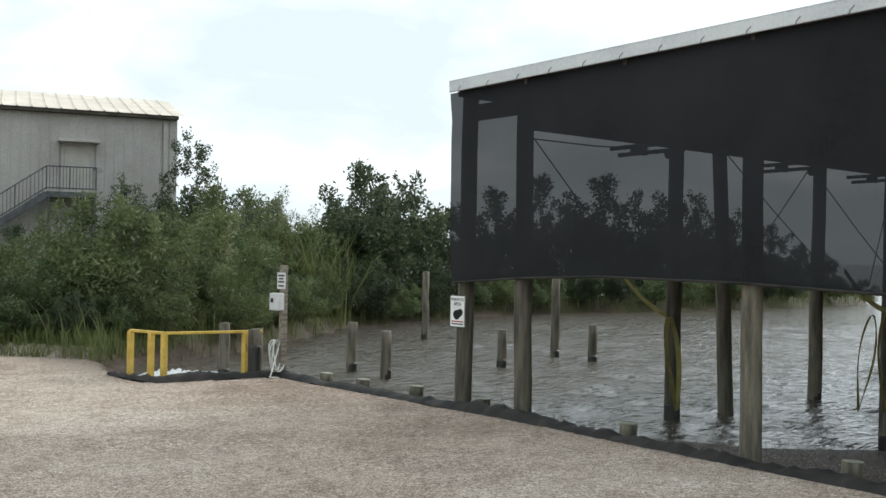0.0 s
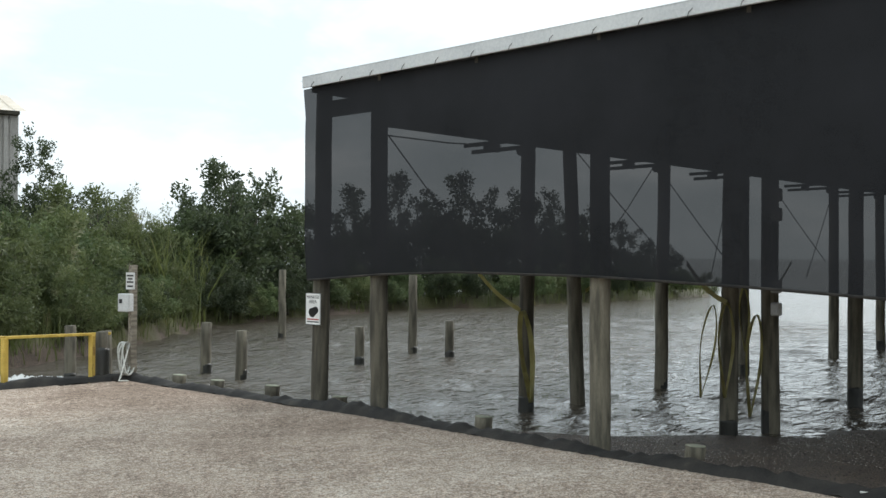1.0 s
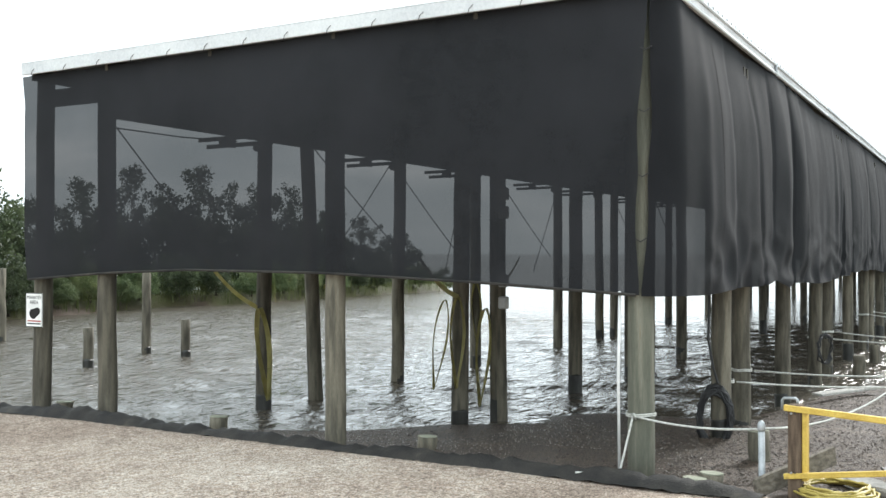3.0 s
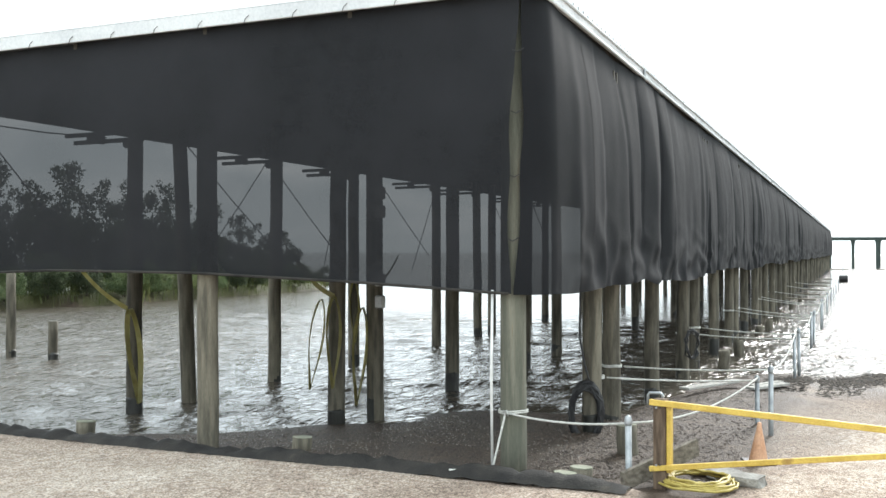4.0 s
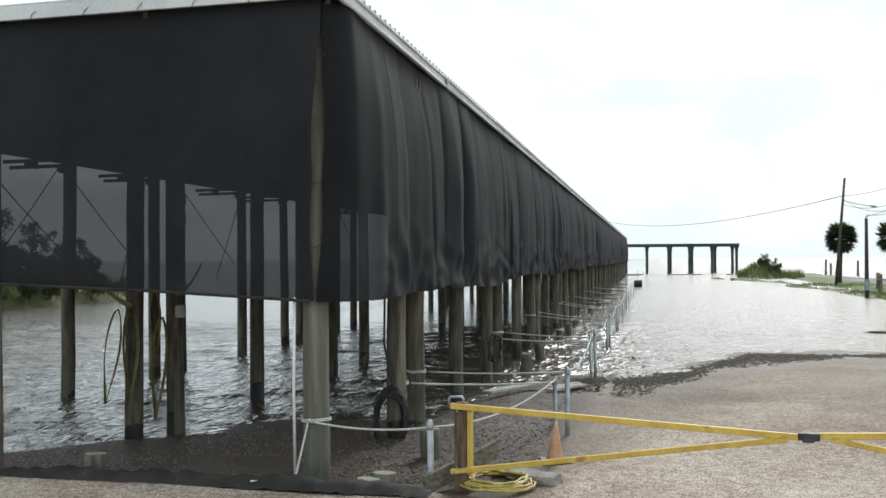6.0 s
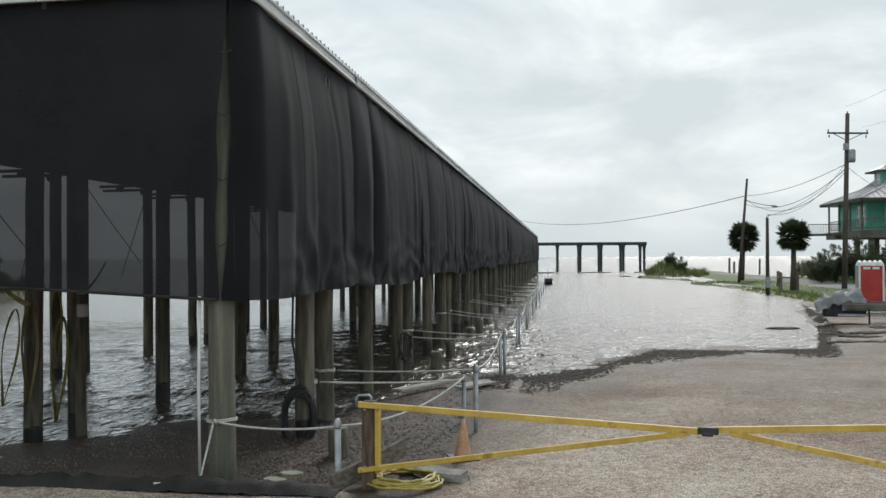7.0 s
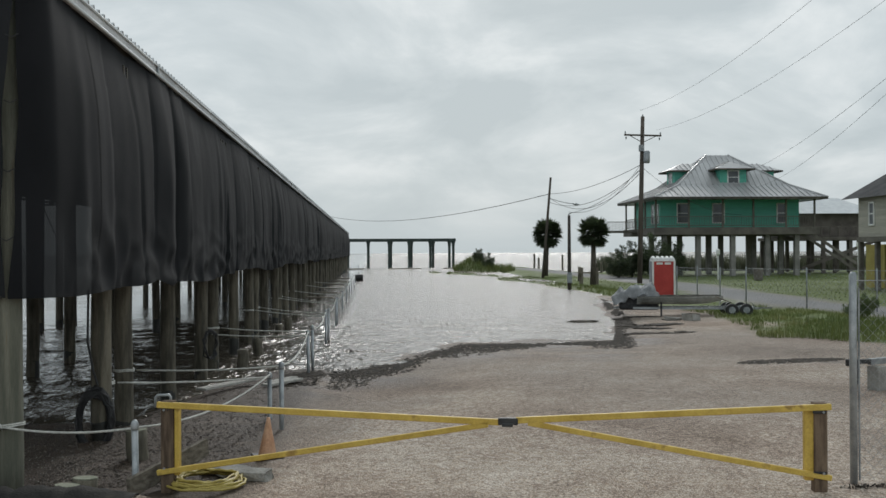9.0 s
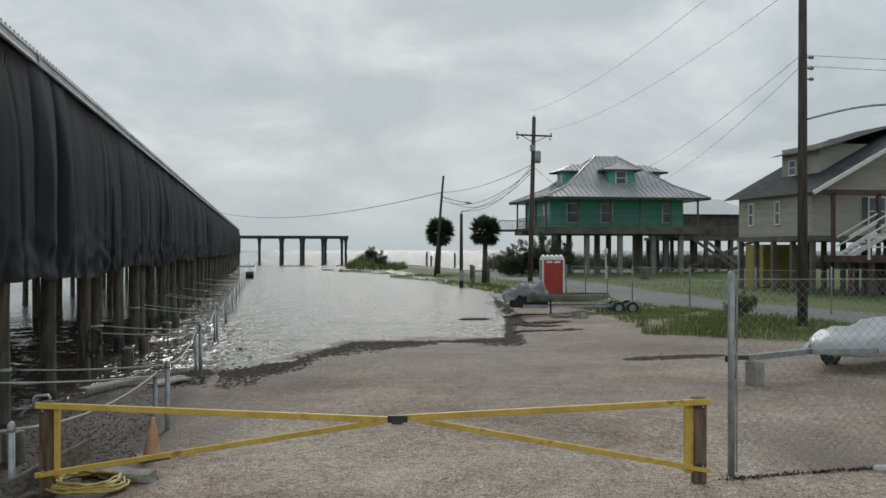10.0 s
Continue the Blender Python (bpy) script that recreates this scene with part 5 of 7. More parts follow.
for a, b, w in (((20.2, 2.05, -0.12), (21.6, 1.2, -0.09), 0.24), ((21.0, 0.95, -0.16), (21.9, 0.36, -0.15), 0.20), ((21.5, 0.95, -0.17), (22.6, 0.5, -0.2), 0.14)):
    bm = B()
    beam(bm, a, b, w, 0.045, 0.006)
    tagged(part("plank", bm, M["plank_pale"]), "pale loose plank lying on wet gravel", "plank", "planks")
bm = B()
beam(bm, (11.35, 1.35, 0.02), (12.5, 0.75, 0.22), 0.05, 0.2, 0.006)
tagged(part("plank", bm, M["timber"]), "weathered board leaning behind the gate post", "plank", "planks")

# traffic cone
M["cone"] = surf("faded_orange_plastic", (0.46, 0.24, 0.13), (0.58, 0.34, 0.21), 5, 0.6, 0.1, 40)
cone = thing("traffic_cone", pose(13.35, 0.16, -0.075, 1, -2, 20), "faded orange traffic cone on the wet gravel", "traffic cone")
bm = B()
tube(bm, [(0, 0, 0.02), (0, 0, 0.06), (0, 0, 0.43), (0, 0, 0.48), (0, 0, 0.485)], [0.112, 0.105, 0.028, 0.023, 0.012], 18)
part("cone", bm, M["cone"], cone, smooth=True)
bm = B()
box(bm, -0.17, -0.17, 0, 0.17, 0.17, 0.028, 0.01)
part("base", bm, M["black"], cone, "black rubber base")

# broken concrete, hose
M["concrete"] = surf("broken_concrete", (0.24, 0.23, 0.21), (0.38, 0.37, 0.34), 4, 0.95, 0.7, 30)


def chunk(x, y, z, sx, sy, sz, turn, seed, label="broken slab of pale concrete on the gravel"):
    bm = B()
    vs = box(bm, -sx / 2, -sy / 2, 0, sx / 2, sy / 2, sz, 0.02)
    rr = random.Random(seed)
    for v in bm.verts:
        v.co += Vector((rr.uniform(-1, 1) * sx * 0.09, rr.uniform(-1, 1) * sy * 0.09, rr.uniform(-1, 1) * sz * 0.12))
    tagged(part("concrete_chunk", bm, M["concrete"], None, at=pose(x, y, z, rr.uniform(-5, 5), rr.uniform(-5, 5), turn)), label, "concrete", "concrete chunks")


chunk(12.28, 0.42, -0.06, 0.34, 0.28, 0.09, 30, 1)
chunk(11.98, 0.16, -0.06, 0.36, 0.2, 0.12, 70, 2)
chunk(12.6, 0.68, -0.06, 0.4, 0.22, 0.06, 10, 3)
M["hose_yellow"] = surf("yellow_hose", (0.38, 0.29, 0.06), (0.50, 0.40, 0.11), 8, 0.5, 0.1, 60)
bm = B()
rh = random.Random(5)
pts = []
for k in range(150):
    a = k / 17 * 2 * math.pi
    q = 0.45 * rh.uniform(0.88, 1.08) - 0.14 * (k / 150)
    pts.append((q * math.cos(a), q * math.sin(a) * 0.9, 0.02 + 0.09 * (k / 150) * rh.uniform(0.6, 1.1)))
tube(bm, pts, 0.014, 6)
tagged(part("hose", bm, M["hose_yellow"], None, smooth=True, at=pose(11.72, 0.62, -0.03)), "coiled yellow garden hose lying on the gravel", "hose")

# ---- chain-link fence ----
def chain_fence(x0, y0, x1, y1, h, pitch, wire, label, post_r=0.032, every=3.0, first_r=None):
    d = Vector((x1 - x0, y1 - y0, 0))
    L = d.length
    f = thing("chain_link_fence", pose(x0, y0, float(land(np.array([x0]), np.array([y0]))[0]), 0, 0, math.degrees(math.atan2(d.y, d.x))), label, "fence", "chain-link fences")
    n = max(1, round(L / every))
    for k in range(n + 1):
        bm = B()
        r = first_r if (k == 0 and first_r) else post_r
        tube(bm, [(L * k / n, 0, -0.3), (L * k / n, 0, h), (L * k / n, 0, h + 0.03)], [r, r, r * 0.5], 10)
        part("post", bm, M["steel"], f, smooth=True)
    bm = B()
    tube(bm, [(0, 0, h - 0.06), (L, 0, h - 0.06)], wire * 2.5, 6)
    part("top_wire", bm, M["steel"], f)
    vs, fs = [], []
    zlo, zhi = 0.05, h - 0.06
    s = -(zhi - zlo)
    hh = zhi - zlo
    while s < L:
        for sg in (1, -1):
            a0 = s if sg > 0 else s + hh
            p = [a0, zlo]
            q = [a0 + sg * hh, zhi]
            if sg > 0:
                if p[0] < 0:
                    p = [0, zlo - p[0]]
                if q[0] > L:
                    q = [L, zhi - (q[0] - L)]
            else:
                if p[0] > L:
                    p = [L, zlo + (p[0] - L)]
                if q[0] < 0:
                    q = [0, zhi + q[0]]
            if p[1] < zhi and q[1] > zlo:
                b = len(vs)
                for (px, pz) in (p, q):
                    vs += [(px - wire, sg * wire, pz), (px + wire, sg * wire, pz), (px, sg * wire * 2.4, pz)]
                fs += [(b, b + 1, b + 4, b + 3), (b + 1, b + 2, b + 5, b + 4), (b + 2, b, b + 3, b + 5)]
        s += pitch
    tagged(part("wire_mesh", cloud("wire_mesh", vs, fs, M["steel"]), None, f), kind="stuff")
    return f


chain_fence(10.93, -5.97, 10.6, -11.2, 2.12, 0.105, 0.0022, "galvanised chain-link fence beside the yellow gate", 0.03, 5.3, 0.038)
bm = B()
tube(bm, [(10.93, -6.03, 0.05), (10.93, -6.03, 2.0)], 0.010, 8)
tagged(part("fence_tension_bar", bm, M["steel"]), "thin galvanised bar beside the fence post", "fence bar")
for a, b in (((60, -17.6), (47, -18.0)), ((47, -18.0), (37, -22.2)), ((37, -22.2), (22, -27.0))):
    chain_fence(*a, *b, 1.75, 0.25, 0.0035, "thin chain-link fence along the road", 0.03, 3.3)

# ---- utility poles and wires ----
def ground_at(x, y):
    return float(land(np.array([x]), np.array([y]))[0])


def pole(name, x, y, h, r, label, lean=0.0):
    o = thing(name, pose(x, y, ground_at(x, y), 0, lean, 0), label, "utility pole", "utility poles")
    bm = B()
    tube(bm, [(0, 0, -0.4), (0, 0, h * 0.5), (0, 0, h)], [r, r * 0.88, r * 0.72], 12)
    part("pole", bm, M["pole"], o, smooth=True)
    return o


def insulator():
    bm = B()
    tube(bm, [(0, 0, 0), (0, 0, 0.05), (0, 0, 0.08), (0, 0, 0.13), (0, 0, 0.16), (0, 0, 0.22)], [0.03, 0.03, 0.07, 0.04, 0.07, 0.03], 8)
    return as_mesh("insulator", bm, M["steel"], True)


INS = insulator()


def crossarm(o, z, half):
    bm = B()
    beam(bm, (-0.14, -half, z), (-0.14, half, z), 0.1, 0.13, 0.01)
    part("crossarm", bm, M["pole"], o)
    for s in (-1, 1):
        bm = B()
        beam(bm, (-0.16, s * 0.7 * half, z - 0.05), (-0.1, 0, z - 0.55), 0.04, 0.05)
        part("arm_brace", bm, M["pole"], o)
        part("insulator", INS, None, o, at=pose(-0.14, s * (half - 0.08), z + 0.06))
        part("insulator", INS, None, o, at=pose(-0.14, s * (half - 0.15), z - 0.35))
    part("insulator", INS, None, o, at=pose(0, 0, z + 1.4))


def lamp_arm(o, z, reach, rise):
    bm = B()
    tube(bm, [(0, -reach * k / 8, z + rise * math.sin(k / 8 * math.pi / 2)) for k in range(9)], 0.035, 8)
    part("lamp_arm", bm, M["steel"], o, smooth=True)
    bm = B()
    tube(bm, [(0, -reach + 0.1, z + rise), (0, -reach - 0.25, z + rise - 0.02), (0, -reach - 0.6, z + rise - 0.05)], [0.05, 0.13, 0.05], 10)
    part("lamp_head", bm, M["steel"], o, smooth=True)


p1 = pole("utility_pole", 80, -21.7, 12.9, 0.20, "brown wooden utility pole with crossarm and transformer")
p1.matrix_basis = pose(80, -21.66, -0.15, 1.35, 0, 0)
crossarm(p1, 11.45, 1.45)
bm = B()
tube(bm, [(-0.35, -0.28, 9.3), (-0.35, -0.28, 9.4), (-0.35, -0.28, 10.15), (-0.35, -0.28, 10.25)], [0.20, 0.25, 0.25, 0.16], 14)
part("transformer", bm, M["steel"], p1, "grey steel transformer can", smooth=True)
bm = B()
box(bm, -0.3, -0.1, 10.2, -0.1, 0.3, 10.7, 0.02)
part("fuse_cutout", bm, M["steel"], p1)
p2 = pole("utility_pole", 105, -18.8, 10.2, 0.15, "leaning wooden utility pole with a street lamp")
p2.matrix_basis = pose(105, -18.26, -0.3, 4.8, 0, 0)
lamp_arm(p2, 8.1, 2.5, -0.35)
p3 = pole("utility_pole", 74.3, -15.12, 5.3, 0.14, "short wooden service pole with a grey meter cabinet")
bm = B()
box(bm, -0.22, -0.16, 0.5, -0.1, 0.18, 1.25, 0.02)
part("meter_cabinet", bm, M["steel"], p3)
bm = B()
tube(bm, [(-0.13, 0.02, 1.2), (-0.14, 0.02, 4.9), (-0.05, 0.05, 5.35), (-0.2, -0.1, 5.45)], 0.03, 8)
part("conduit", bm, M["iron"], p3)
p4 = pole("utility_pole", 32.1, -18.35, 13.0, 0.17, "tall dark wooden utility pole with a street lamp arm")
crossarm(p4, 11.4, 1.1)
lamp_arm(p4, 6.65, 3.4, 0.6)
for z in (8.7, 8.35, 8.0):
    part("insulator", INS, None, p4, at=pose(0, -0.17, z, 90))


def wire(a, b, sag, r=0.014):
    bm = B()
    a, b = Vector(a), Vector(b)
    tube(bm, [a.lerp(b, k / 16) - Vector((0, 0, sag * 4 * (k / 16) * (1 - k / 16))) for k in range(17)], r, 5)
    tagged(part("overhead_wire", bm, M["wire"]), "sagging dark overhead wire between poles", "wire", "overhead wires")


T1, T4 = (79.9, -21.7), (32.1, -18.1)
wire((*T1, 9.0), (105, -18.95, 8.2), 0.5, 0.022)
wire((105, -18.95, 8.2), (220, 7.18, 9.93), 1.7, 0.035)
wire((*T1, 8.4), (105, -18.9, 7.9), 1.9, 0.022)
wire((*T1, 8.6), (105, -18.9, 7.4), 1.3, 0.022)
wire((*T1, 8.7), (74.3, -15.1, 5.1), 0.6, 0.015)
wire((*T1, 9.0), (74.3, -15.1, 5.2), 1.1, 0.015)
wire((*T1, 9.0), (103, -38.0, 6.0), 1.0, 0.015)
wire((79.9, -23.0, 11.7), (32.0, -19.0, 11.6), 0.9, 0.008)
wire((79.9, -21.7, 13.2), (32.1, -18.1, 13.0), 0.9, 0.008)
wire((32.1, -18.3, 8.7), (101.5, -36.0, 9.6), 0.8, 0.008)
wire((32.1, -18.3, 8.35), (101.5, -38.6, 8.6), 0.8, 0.008)
wire((32.1, -18.3, 8.7), (24, -60, 9.4), 0.8, 0.008)
wire((32.1, -18.3, 8.35), (24, -60, 9.0), 0.8, 0.008)

# ---- raised green house ----
M["teal"] = surf("teal_lap_siding", (0.085, 0.40, 0.30), (0.115, 0.47, 0.365), 0.8, 0.6, 0.05, 20, stretch=(1, 1, 8))
M["roof_silver"] = surf("silver_standing_seam", (0.36, 0.36, 0.36), (0.52, 0.52, 0.52), 0.35, 0.38, 0.03, 15, metal=0.25)
M["deck"] = surf("grey_deck_timber", (0.11, 0.10, 0.085), (0.19, 0.175, 0.15), 1.2, 0.9, 0.2, 20)
M["glass"] = surf("window_glass", (0.05, 0.055, 0.06), (0.09, 0.10, 0.11), 0.7, 0.08, 0, 8)
M["stilt"] = surf("concrete_stilt", (0.17, 0.165, 0.15), (0.27, 0.26, 0.24), 1.0, 0.9, 0.2, 20)

HX, HY, HZ = 102.0, -29.0, 0.0
house = thing("raised_house", pose(HX, HY, HZ), "teal raised beach house with silver hipped metal roof on stilts", "house")
FZ, EZ, W, D = 4.75, 7.62, 15.1, 12.0
bm = B()
box(bm, 1.6, -W, FZ, D, -0.9, EZ + 0.2)
walls = part("wall", bm, M["teal"], house)
for k in range(12):
    z = FZ + 0.25 * k + 0.02
    bm = B()
    box(bm, 1.585, -W, z, 1.60, -0.9, z + 0.23)
    part("siding_board", bm, M["teal"], walls)


def window(parent, x, y, z, w, h, axis="x"):
    """A sash window set in a wall that faces -x (or +y)."""
    win = thing("window", pose(x, y, z, 0, 0, 0 if axis == "x" else -90), "", "")
    del_keys = [k for k in ("label", "category") if k in win]
    for k in del_keys:
        del win[k]
    win.parent = parent
    for y0, y1, z0, z1 in ((-w / 2 - 0.09, -w / 2, -0.09, h + 0.09), (w / 2, w / 2 + 0.09, -0.09, h + 0.09), (-w / 2, w / 2, -0.09, 0), (-w / 2, w / 2, h, h + 0.09), (-w / 2, w / 2, h / 2 - 0.03, h / 2 + 0.03)):
        bm = B()
        box(bm, -0.07, y0, z0, 0.02, y1, z1)
        part("frame", bm, M["white_paint"], win)
    for z0, z1 in ((0, h / 2 - 0.03), (h / 2 + 0.03, h)):
        bm = B()
        box(bm, -0.03, -w / 2, z0, 0.0, w / 2, z1)
        part("pane", bm, M["glass"], win)
    return win


for y, w in ((-3.2, 1.12), (-6.8, 1.12), (-13.25, 0.8)):
    window(house, 1.56, y, FZ + 0.5, w, 1.85)
for x in (2.6, 4.2, 8.6):
    window(house, x, -0.88, FZ + 0.5, 0.85, 1.8, "y")
# deck, rail and porch posts
bm = B()
box(bm, -0.2, -W - 1.4, FZ - 0.75, D + 0.5, 0.2, FZ - 0.02, 0.02)
part("deck", bm, M["deck"], house, "grey timber deck")
for y0 in (0.0, -3.3, -6.7, -9.8, -13.1, -16.0):
    bm = B()
    box(bm, -0.13, y0 - 0.08, FZ - 0.02, 0.03, y0 + 0.08, EZ + 0.15)
    part("porch_post", bm, M["deck"], house)
for x0 in (4, 8, 12):
    bm = B()
    box(bm, x0 - 0.08, -0.08, FZ - 0.02, x0 + 0.08, 0.08, EZ + 0.15)
    part("porch_post", bm, M["deck"], house)
for z in (FZ + 0.15, FZ + 1.05):
    bm = B()
    beam(bm, (-0.05, 0, z), (-0.05, -16.1, z), 0.07, 0.07)
    part("porch_rail", bm, M["deck"], house)
    bm = B()
    beam(bm, (-0.05, 0, z), (D, 0, z), 0.07, 0.07)
    part("porch_rail", bm, M["deck"], house)
bm = B()
box(bm, -0.02, -0.015, 0, 0.02, 0.015, 0.9)
BAL = as_mesh("baluster", bm, M["deck"])
for k in range(64):
    part("baluster", BAL, None, house, at=pose(-0.05, -0.25 * k - 0.1, FZ + 0.15))
for k in range(30):
    part("baluster", BAL, None, house, at=pose(0.4 * k + 0.2, 0, FZ + 0.15))
# side platform
bm = B()
box(bm, 6.5, 0.2, FZ - 0.4, 9.0, 3.4, FZ - 0.2)
part("platform", bm, M["deck"], house)
for k in range(22):
    part("baluster", BAL, None, house, at=pose(6.5, 0.25 + 0.15 * k, FZ - 0.2))
bm = B()
beam(bm, (6.5, 0.2, FZ + 0.72), (6.5, 3.4, FZ + 0.72), 0.07, 0.07)
part("porch_rail", bm, M["deck"], house)
bm = B()
box(bm, -0.24, -0.24, -0.4, 0.24, 0.24, FZ - 0.5, 0.02)
ST = as_mesh("stilt", bm, M["stilt"])
for x, y in ((0.6, -1.0), (0.6, -4.4), (0.6, -7.9), (0.6, -11.4), (0.6, -14.4), (4.2, -12.9), (7.5, -1.6), (7.5, -4.6), (7.5, -7.76), (7.5, -9.03), (7.5, -12.6), (7.5, -15.5), (11.5, -4.6), (11.5, -9.0), (11.5, -13.5)):
    part("stilt", ST, None, house, at=pose(x, y, 0))


def roof_panel(bm, a, b, c, d):
    """A slope between an eave (a to b) and a head (d to c)."""
    bm.faces.new([bm.verts.new(p) for p in (a, b, c, d)])


def seams(parent, a, b, c, d, pitch):
    """Standing seams up a slope, cut at the hips."""
    a, b, c, d = (Vector(p) for p in (a, b, c, d))
    L = (b - a).length
    u = (b - a).normalized()
    n0 = u.cross(d - a).normalized()
    if n0.z < 0:
        n0 = -n0
    v = n0.cross(u)
    if v.z < 0:
        v = -v
    H = (d - a).dot(v)
    dl, dr = (d - a).dot(u), (c - a).dot(u)
    k = pitch / 2
    bm = B()
    while k < L:
        top = H
        if dl > 0 and k < dl:
            top = H * k / dl
        if dr < L and k > dr:
            top = H * (L - k) / (L - dr)
        p = a + u * k + n0 * 0.02
        beam(bm, p, p + v * top, 0.06, 0.09)
        k += pitch
    tagged(part("roof_seams", bm, M["roof_silver"], parent), kind="stuff")


EV = [(-1.6, 0.55), (-1.6, -16.7), (13.6, -16.7), (13.6, 0.55)]
BR = [(2.0, -2.85), (2.0, -14.2), (10.4, -14.2), (10.4, -2.85)]
RG = [(6.2, -7.1), (6.2, -9.4), (6.2, -9.4), (6.2, -7.1)]
ZE, ZB, ZRG = EZ, 9.05, 12.4
bm = B()
lower, upper = [], []
for i in range(4):
    j = (i + 1) % 4
    lower.append(((*EV[i], ZE), (*EV[j], ZE), (*BR[j], ZB), (*BR[i], ZB)))
    upper.append(((*BR[i], ZB), (*BR[j], ZB), (*RG[j], ZRG), (*RG[i], ZRG)))
    roof_panel(bm, *lower[-1])
    if i in (0, 2):
        roof_panel(bm, *upper[-1])
    else:
        bm.faces.new([bm.verts.new(p) for p in upper[-1][:3]])
bm.faces.new([bm.verts.new((x, y, ZE - 0.12)) for x, y in EV])
roof = part("roof", bm, M["roof_silver"], house, "silver standing-seam metal roof")
for pan in (lower[0], upper[0], lower[3], upper[3]):
    seams(roof, *pan, 0.55)
for i in range(4):
    bm = B()
    j = (i + 1) % 4
    beam(bm, (*EV[i], ZE - 0.06), (*EV[j], ZE - 0.06), 0.08, 0.22)
    part("fascia", bm, M["timber_dark"], roof)
for i in range(4):
    bm = B()
    tube(bm, [(*EV[i], ZE + 0.04), (*BR[i], ZB + 0.05), (*RG[i], ZRG + 0.04)], 0.09, 6)
    part("hip_cap", bm, M["roof_silver"], roof)


def dormer(x, y, turn):
    d = thing("dormer", pose(x, y, 0, 0, 0, turn), "", "")
    for k in list(d.keys()):
        del d[k]
    d.parent = house
    bm = B()
    box(bm, 0, -1.35, 8.7, 4, 1.35, 10.75)
    part("dormer_wall", bm, M["teal"], d)
    for y0, y1, z0, z1 in ((-0.62, -0.5, 9.15, 10.55), (0.5, 0.62, 9.15, 10.55), (-0.5, 0.5, 9.15, 9.27), (-0.5, 0.5, 10.43, 10.55), (-0.5, 0.5, 9.8, 9.87)):
        bm = B()
        box(bm, -0.05, y0, z0, 0.02, y1, z1)
        part("window_frame", bm, M["white_paint"], d)
    bm = B()
    box(bm, -0.02, -0.5, 9.27, 0.01, 0.5, 10.43)
    part("pane", bm, M["glass"], d)
    bm = B()
    e = [(-0.7, 2.0, 10.68), (-0.7, -2.0, 10.68), (4.5, -2.0, 10.68), (4.5, 2.0, 10.68)]
    r0, r1 = (1.1, 0, 11.5), (4.5, 0, 11.5)
    V = [bm.verts.new(p) for p in (*e, r0, r1)]
    for f in ((0, 1, 4), (1, 2, 5, 4), (3, 0, 4, 5), (2, 3, 5), (3, 2, 1, 0)):
        bm.faces.new([V[q] for q in f])
    dr = part("dormer_roof", bm, M["roof_silver"], d)
    bm = B()
    for p, q in ((0, 1), (1, 2), (3, 0)):
        beam(bm, Vector(e[p]) - Vector((0, 0, 0.07)), Vector(e[q]) - Vector((0, 0, 0.07)), 0.07, 0.16)
    part("fascia", bm, M["timber_dark"], dr)
    for sg in (1, -1):
        bm = B()
        for k in range(9):
            f = 0.3 + 0.5 * k
            top = min(1, (f + 0.7) / 1.8)
            beam(bm, (f, sg * 2.0, 10.72), (f, sg * 2.0 * (1 - top), 10.72 + 0.82 * top), 0.05, 0.07)
        tagged(part("roof_seams", bm, M["roof_silver"], dr), kind="stuff")


dormer(2.3, -8.6, 0)
dormer(6.2, -3.3, -90)
dormer(6.2, -13.8, 90)
# stair under the porch
for y in (-17.6, -18.7):
    bm = B()
    beam(bm, (3, y + 2, FZ - 0.4), (3, y - 4, 0.4), 0.08, 0.3)
    part("stair_stringer", bm, M["deck"], house)

# small brown house behind
M["brown"] = surf("brown_boards", (0.10, 0.085, 0.075), (0.17, 0.15, 0.13), 1, 0.9, 0.1, 20)
back = thing("brown_house", pose(112, -46.5, 0), "small brown raised house with a pale metal roof", "house")
bm = B()
box(bm, 0, -9, 3.9, 8, 0, 6.4)
part("wall", bm, M["brown"], back)
bm = B()
V = [bm.verts.new(p) for p in ((-1, 1, 6.4), (-1, -10, 6.4), (9, -10, 6.4), (9, 1, 6.4), (3.5, -2.5, 8.3), (3.5, -7, 8.3))]
for f in ((0, 1, 5, 4), (1, 2, 5), (2, 3, 4, 5), (3, 0, 4), (3, 2, 1, 0)):
    bm.faces.new([V[q] for q in f])
part("roof", bm, M["roof_white"], back, "pale metal roof")
bm = B()
box(bm, -2.2, -9.5, 3.5, 8, 0.5, 3.85)
part("deck", bm, M["brown"], back)
for k in range(11):
    bm = B()
    box(bm, -2.2, -9.4 + 0.95 * k, 3.85, -2.1, -9.3 + 0.95 * k, 4.95)
    part("baluster", bm, M["brown"], back)
bm = B()
box(bm, -2.22, -9.5, 4.9, -2.08, 0.5, 5.0)
part("porch_rail", bm, M["brown"], back)
bm = B()
box(bm, -0.18, -0.18, -1.5, 0.18, 0.18, 3.6)
S3 = as_mesh("stilt", bm, M["brown"])
for x in (-1.8, 2, 5, 8):
    for y in (-9, -6, -3, 0):
        part("stilt", S3, None, back, at=pose(x, y, 0))
bm = B()
beam(bm, (-3.5, 0, 0.5), (-3.5, -8, 3.4), 0.1, 0.35)
part("stair_stringer", bm, M["brown"], back)
bm = B()
beam(bm, (-2, 0.5, 1.7), (-2, -9, 1.7), 0.12, 0.2)
part("tie_beam", bm, M["brown"], back)

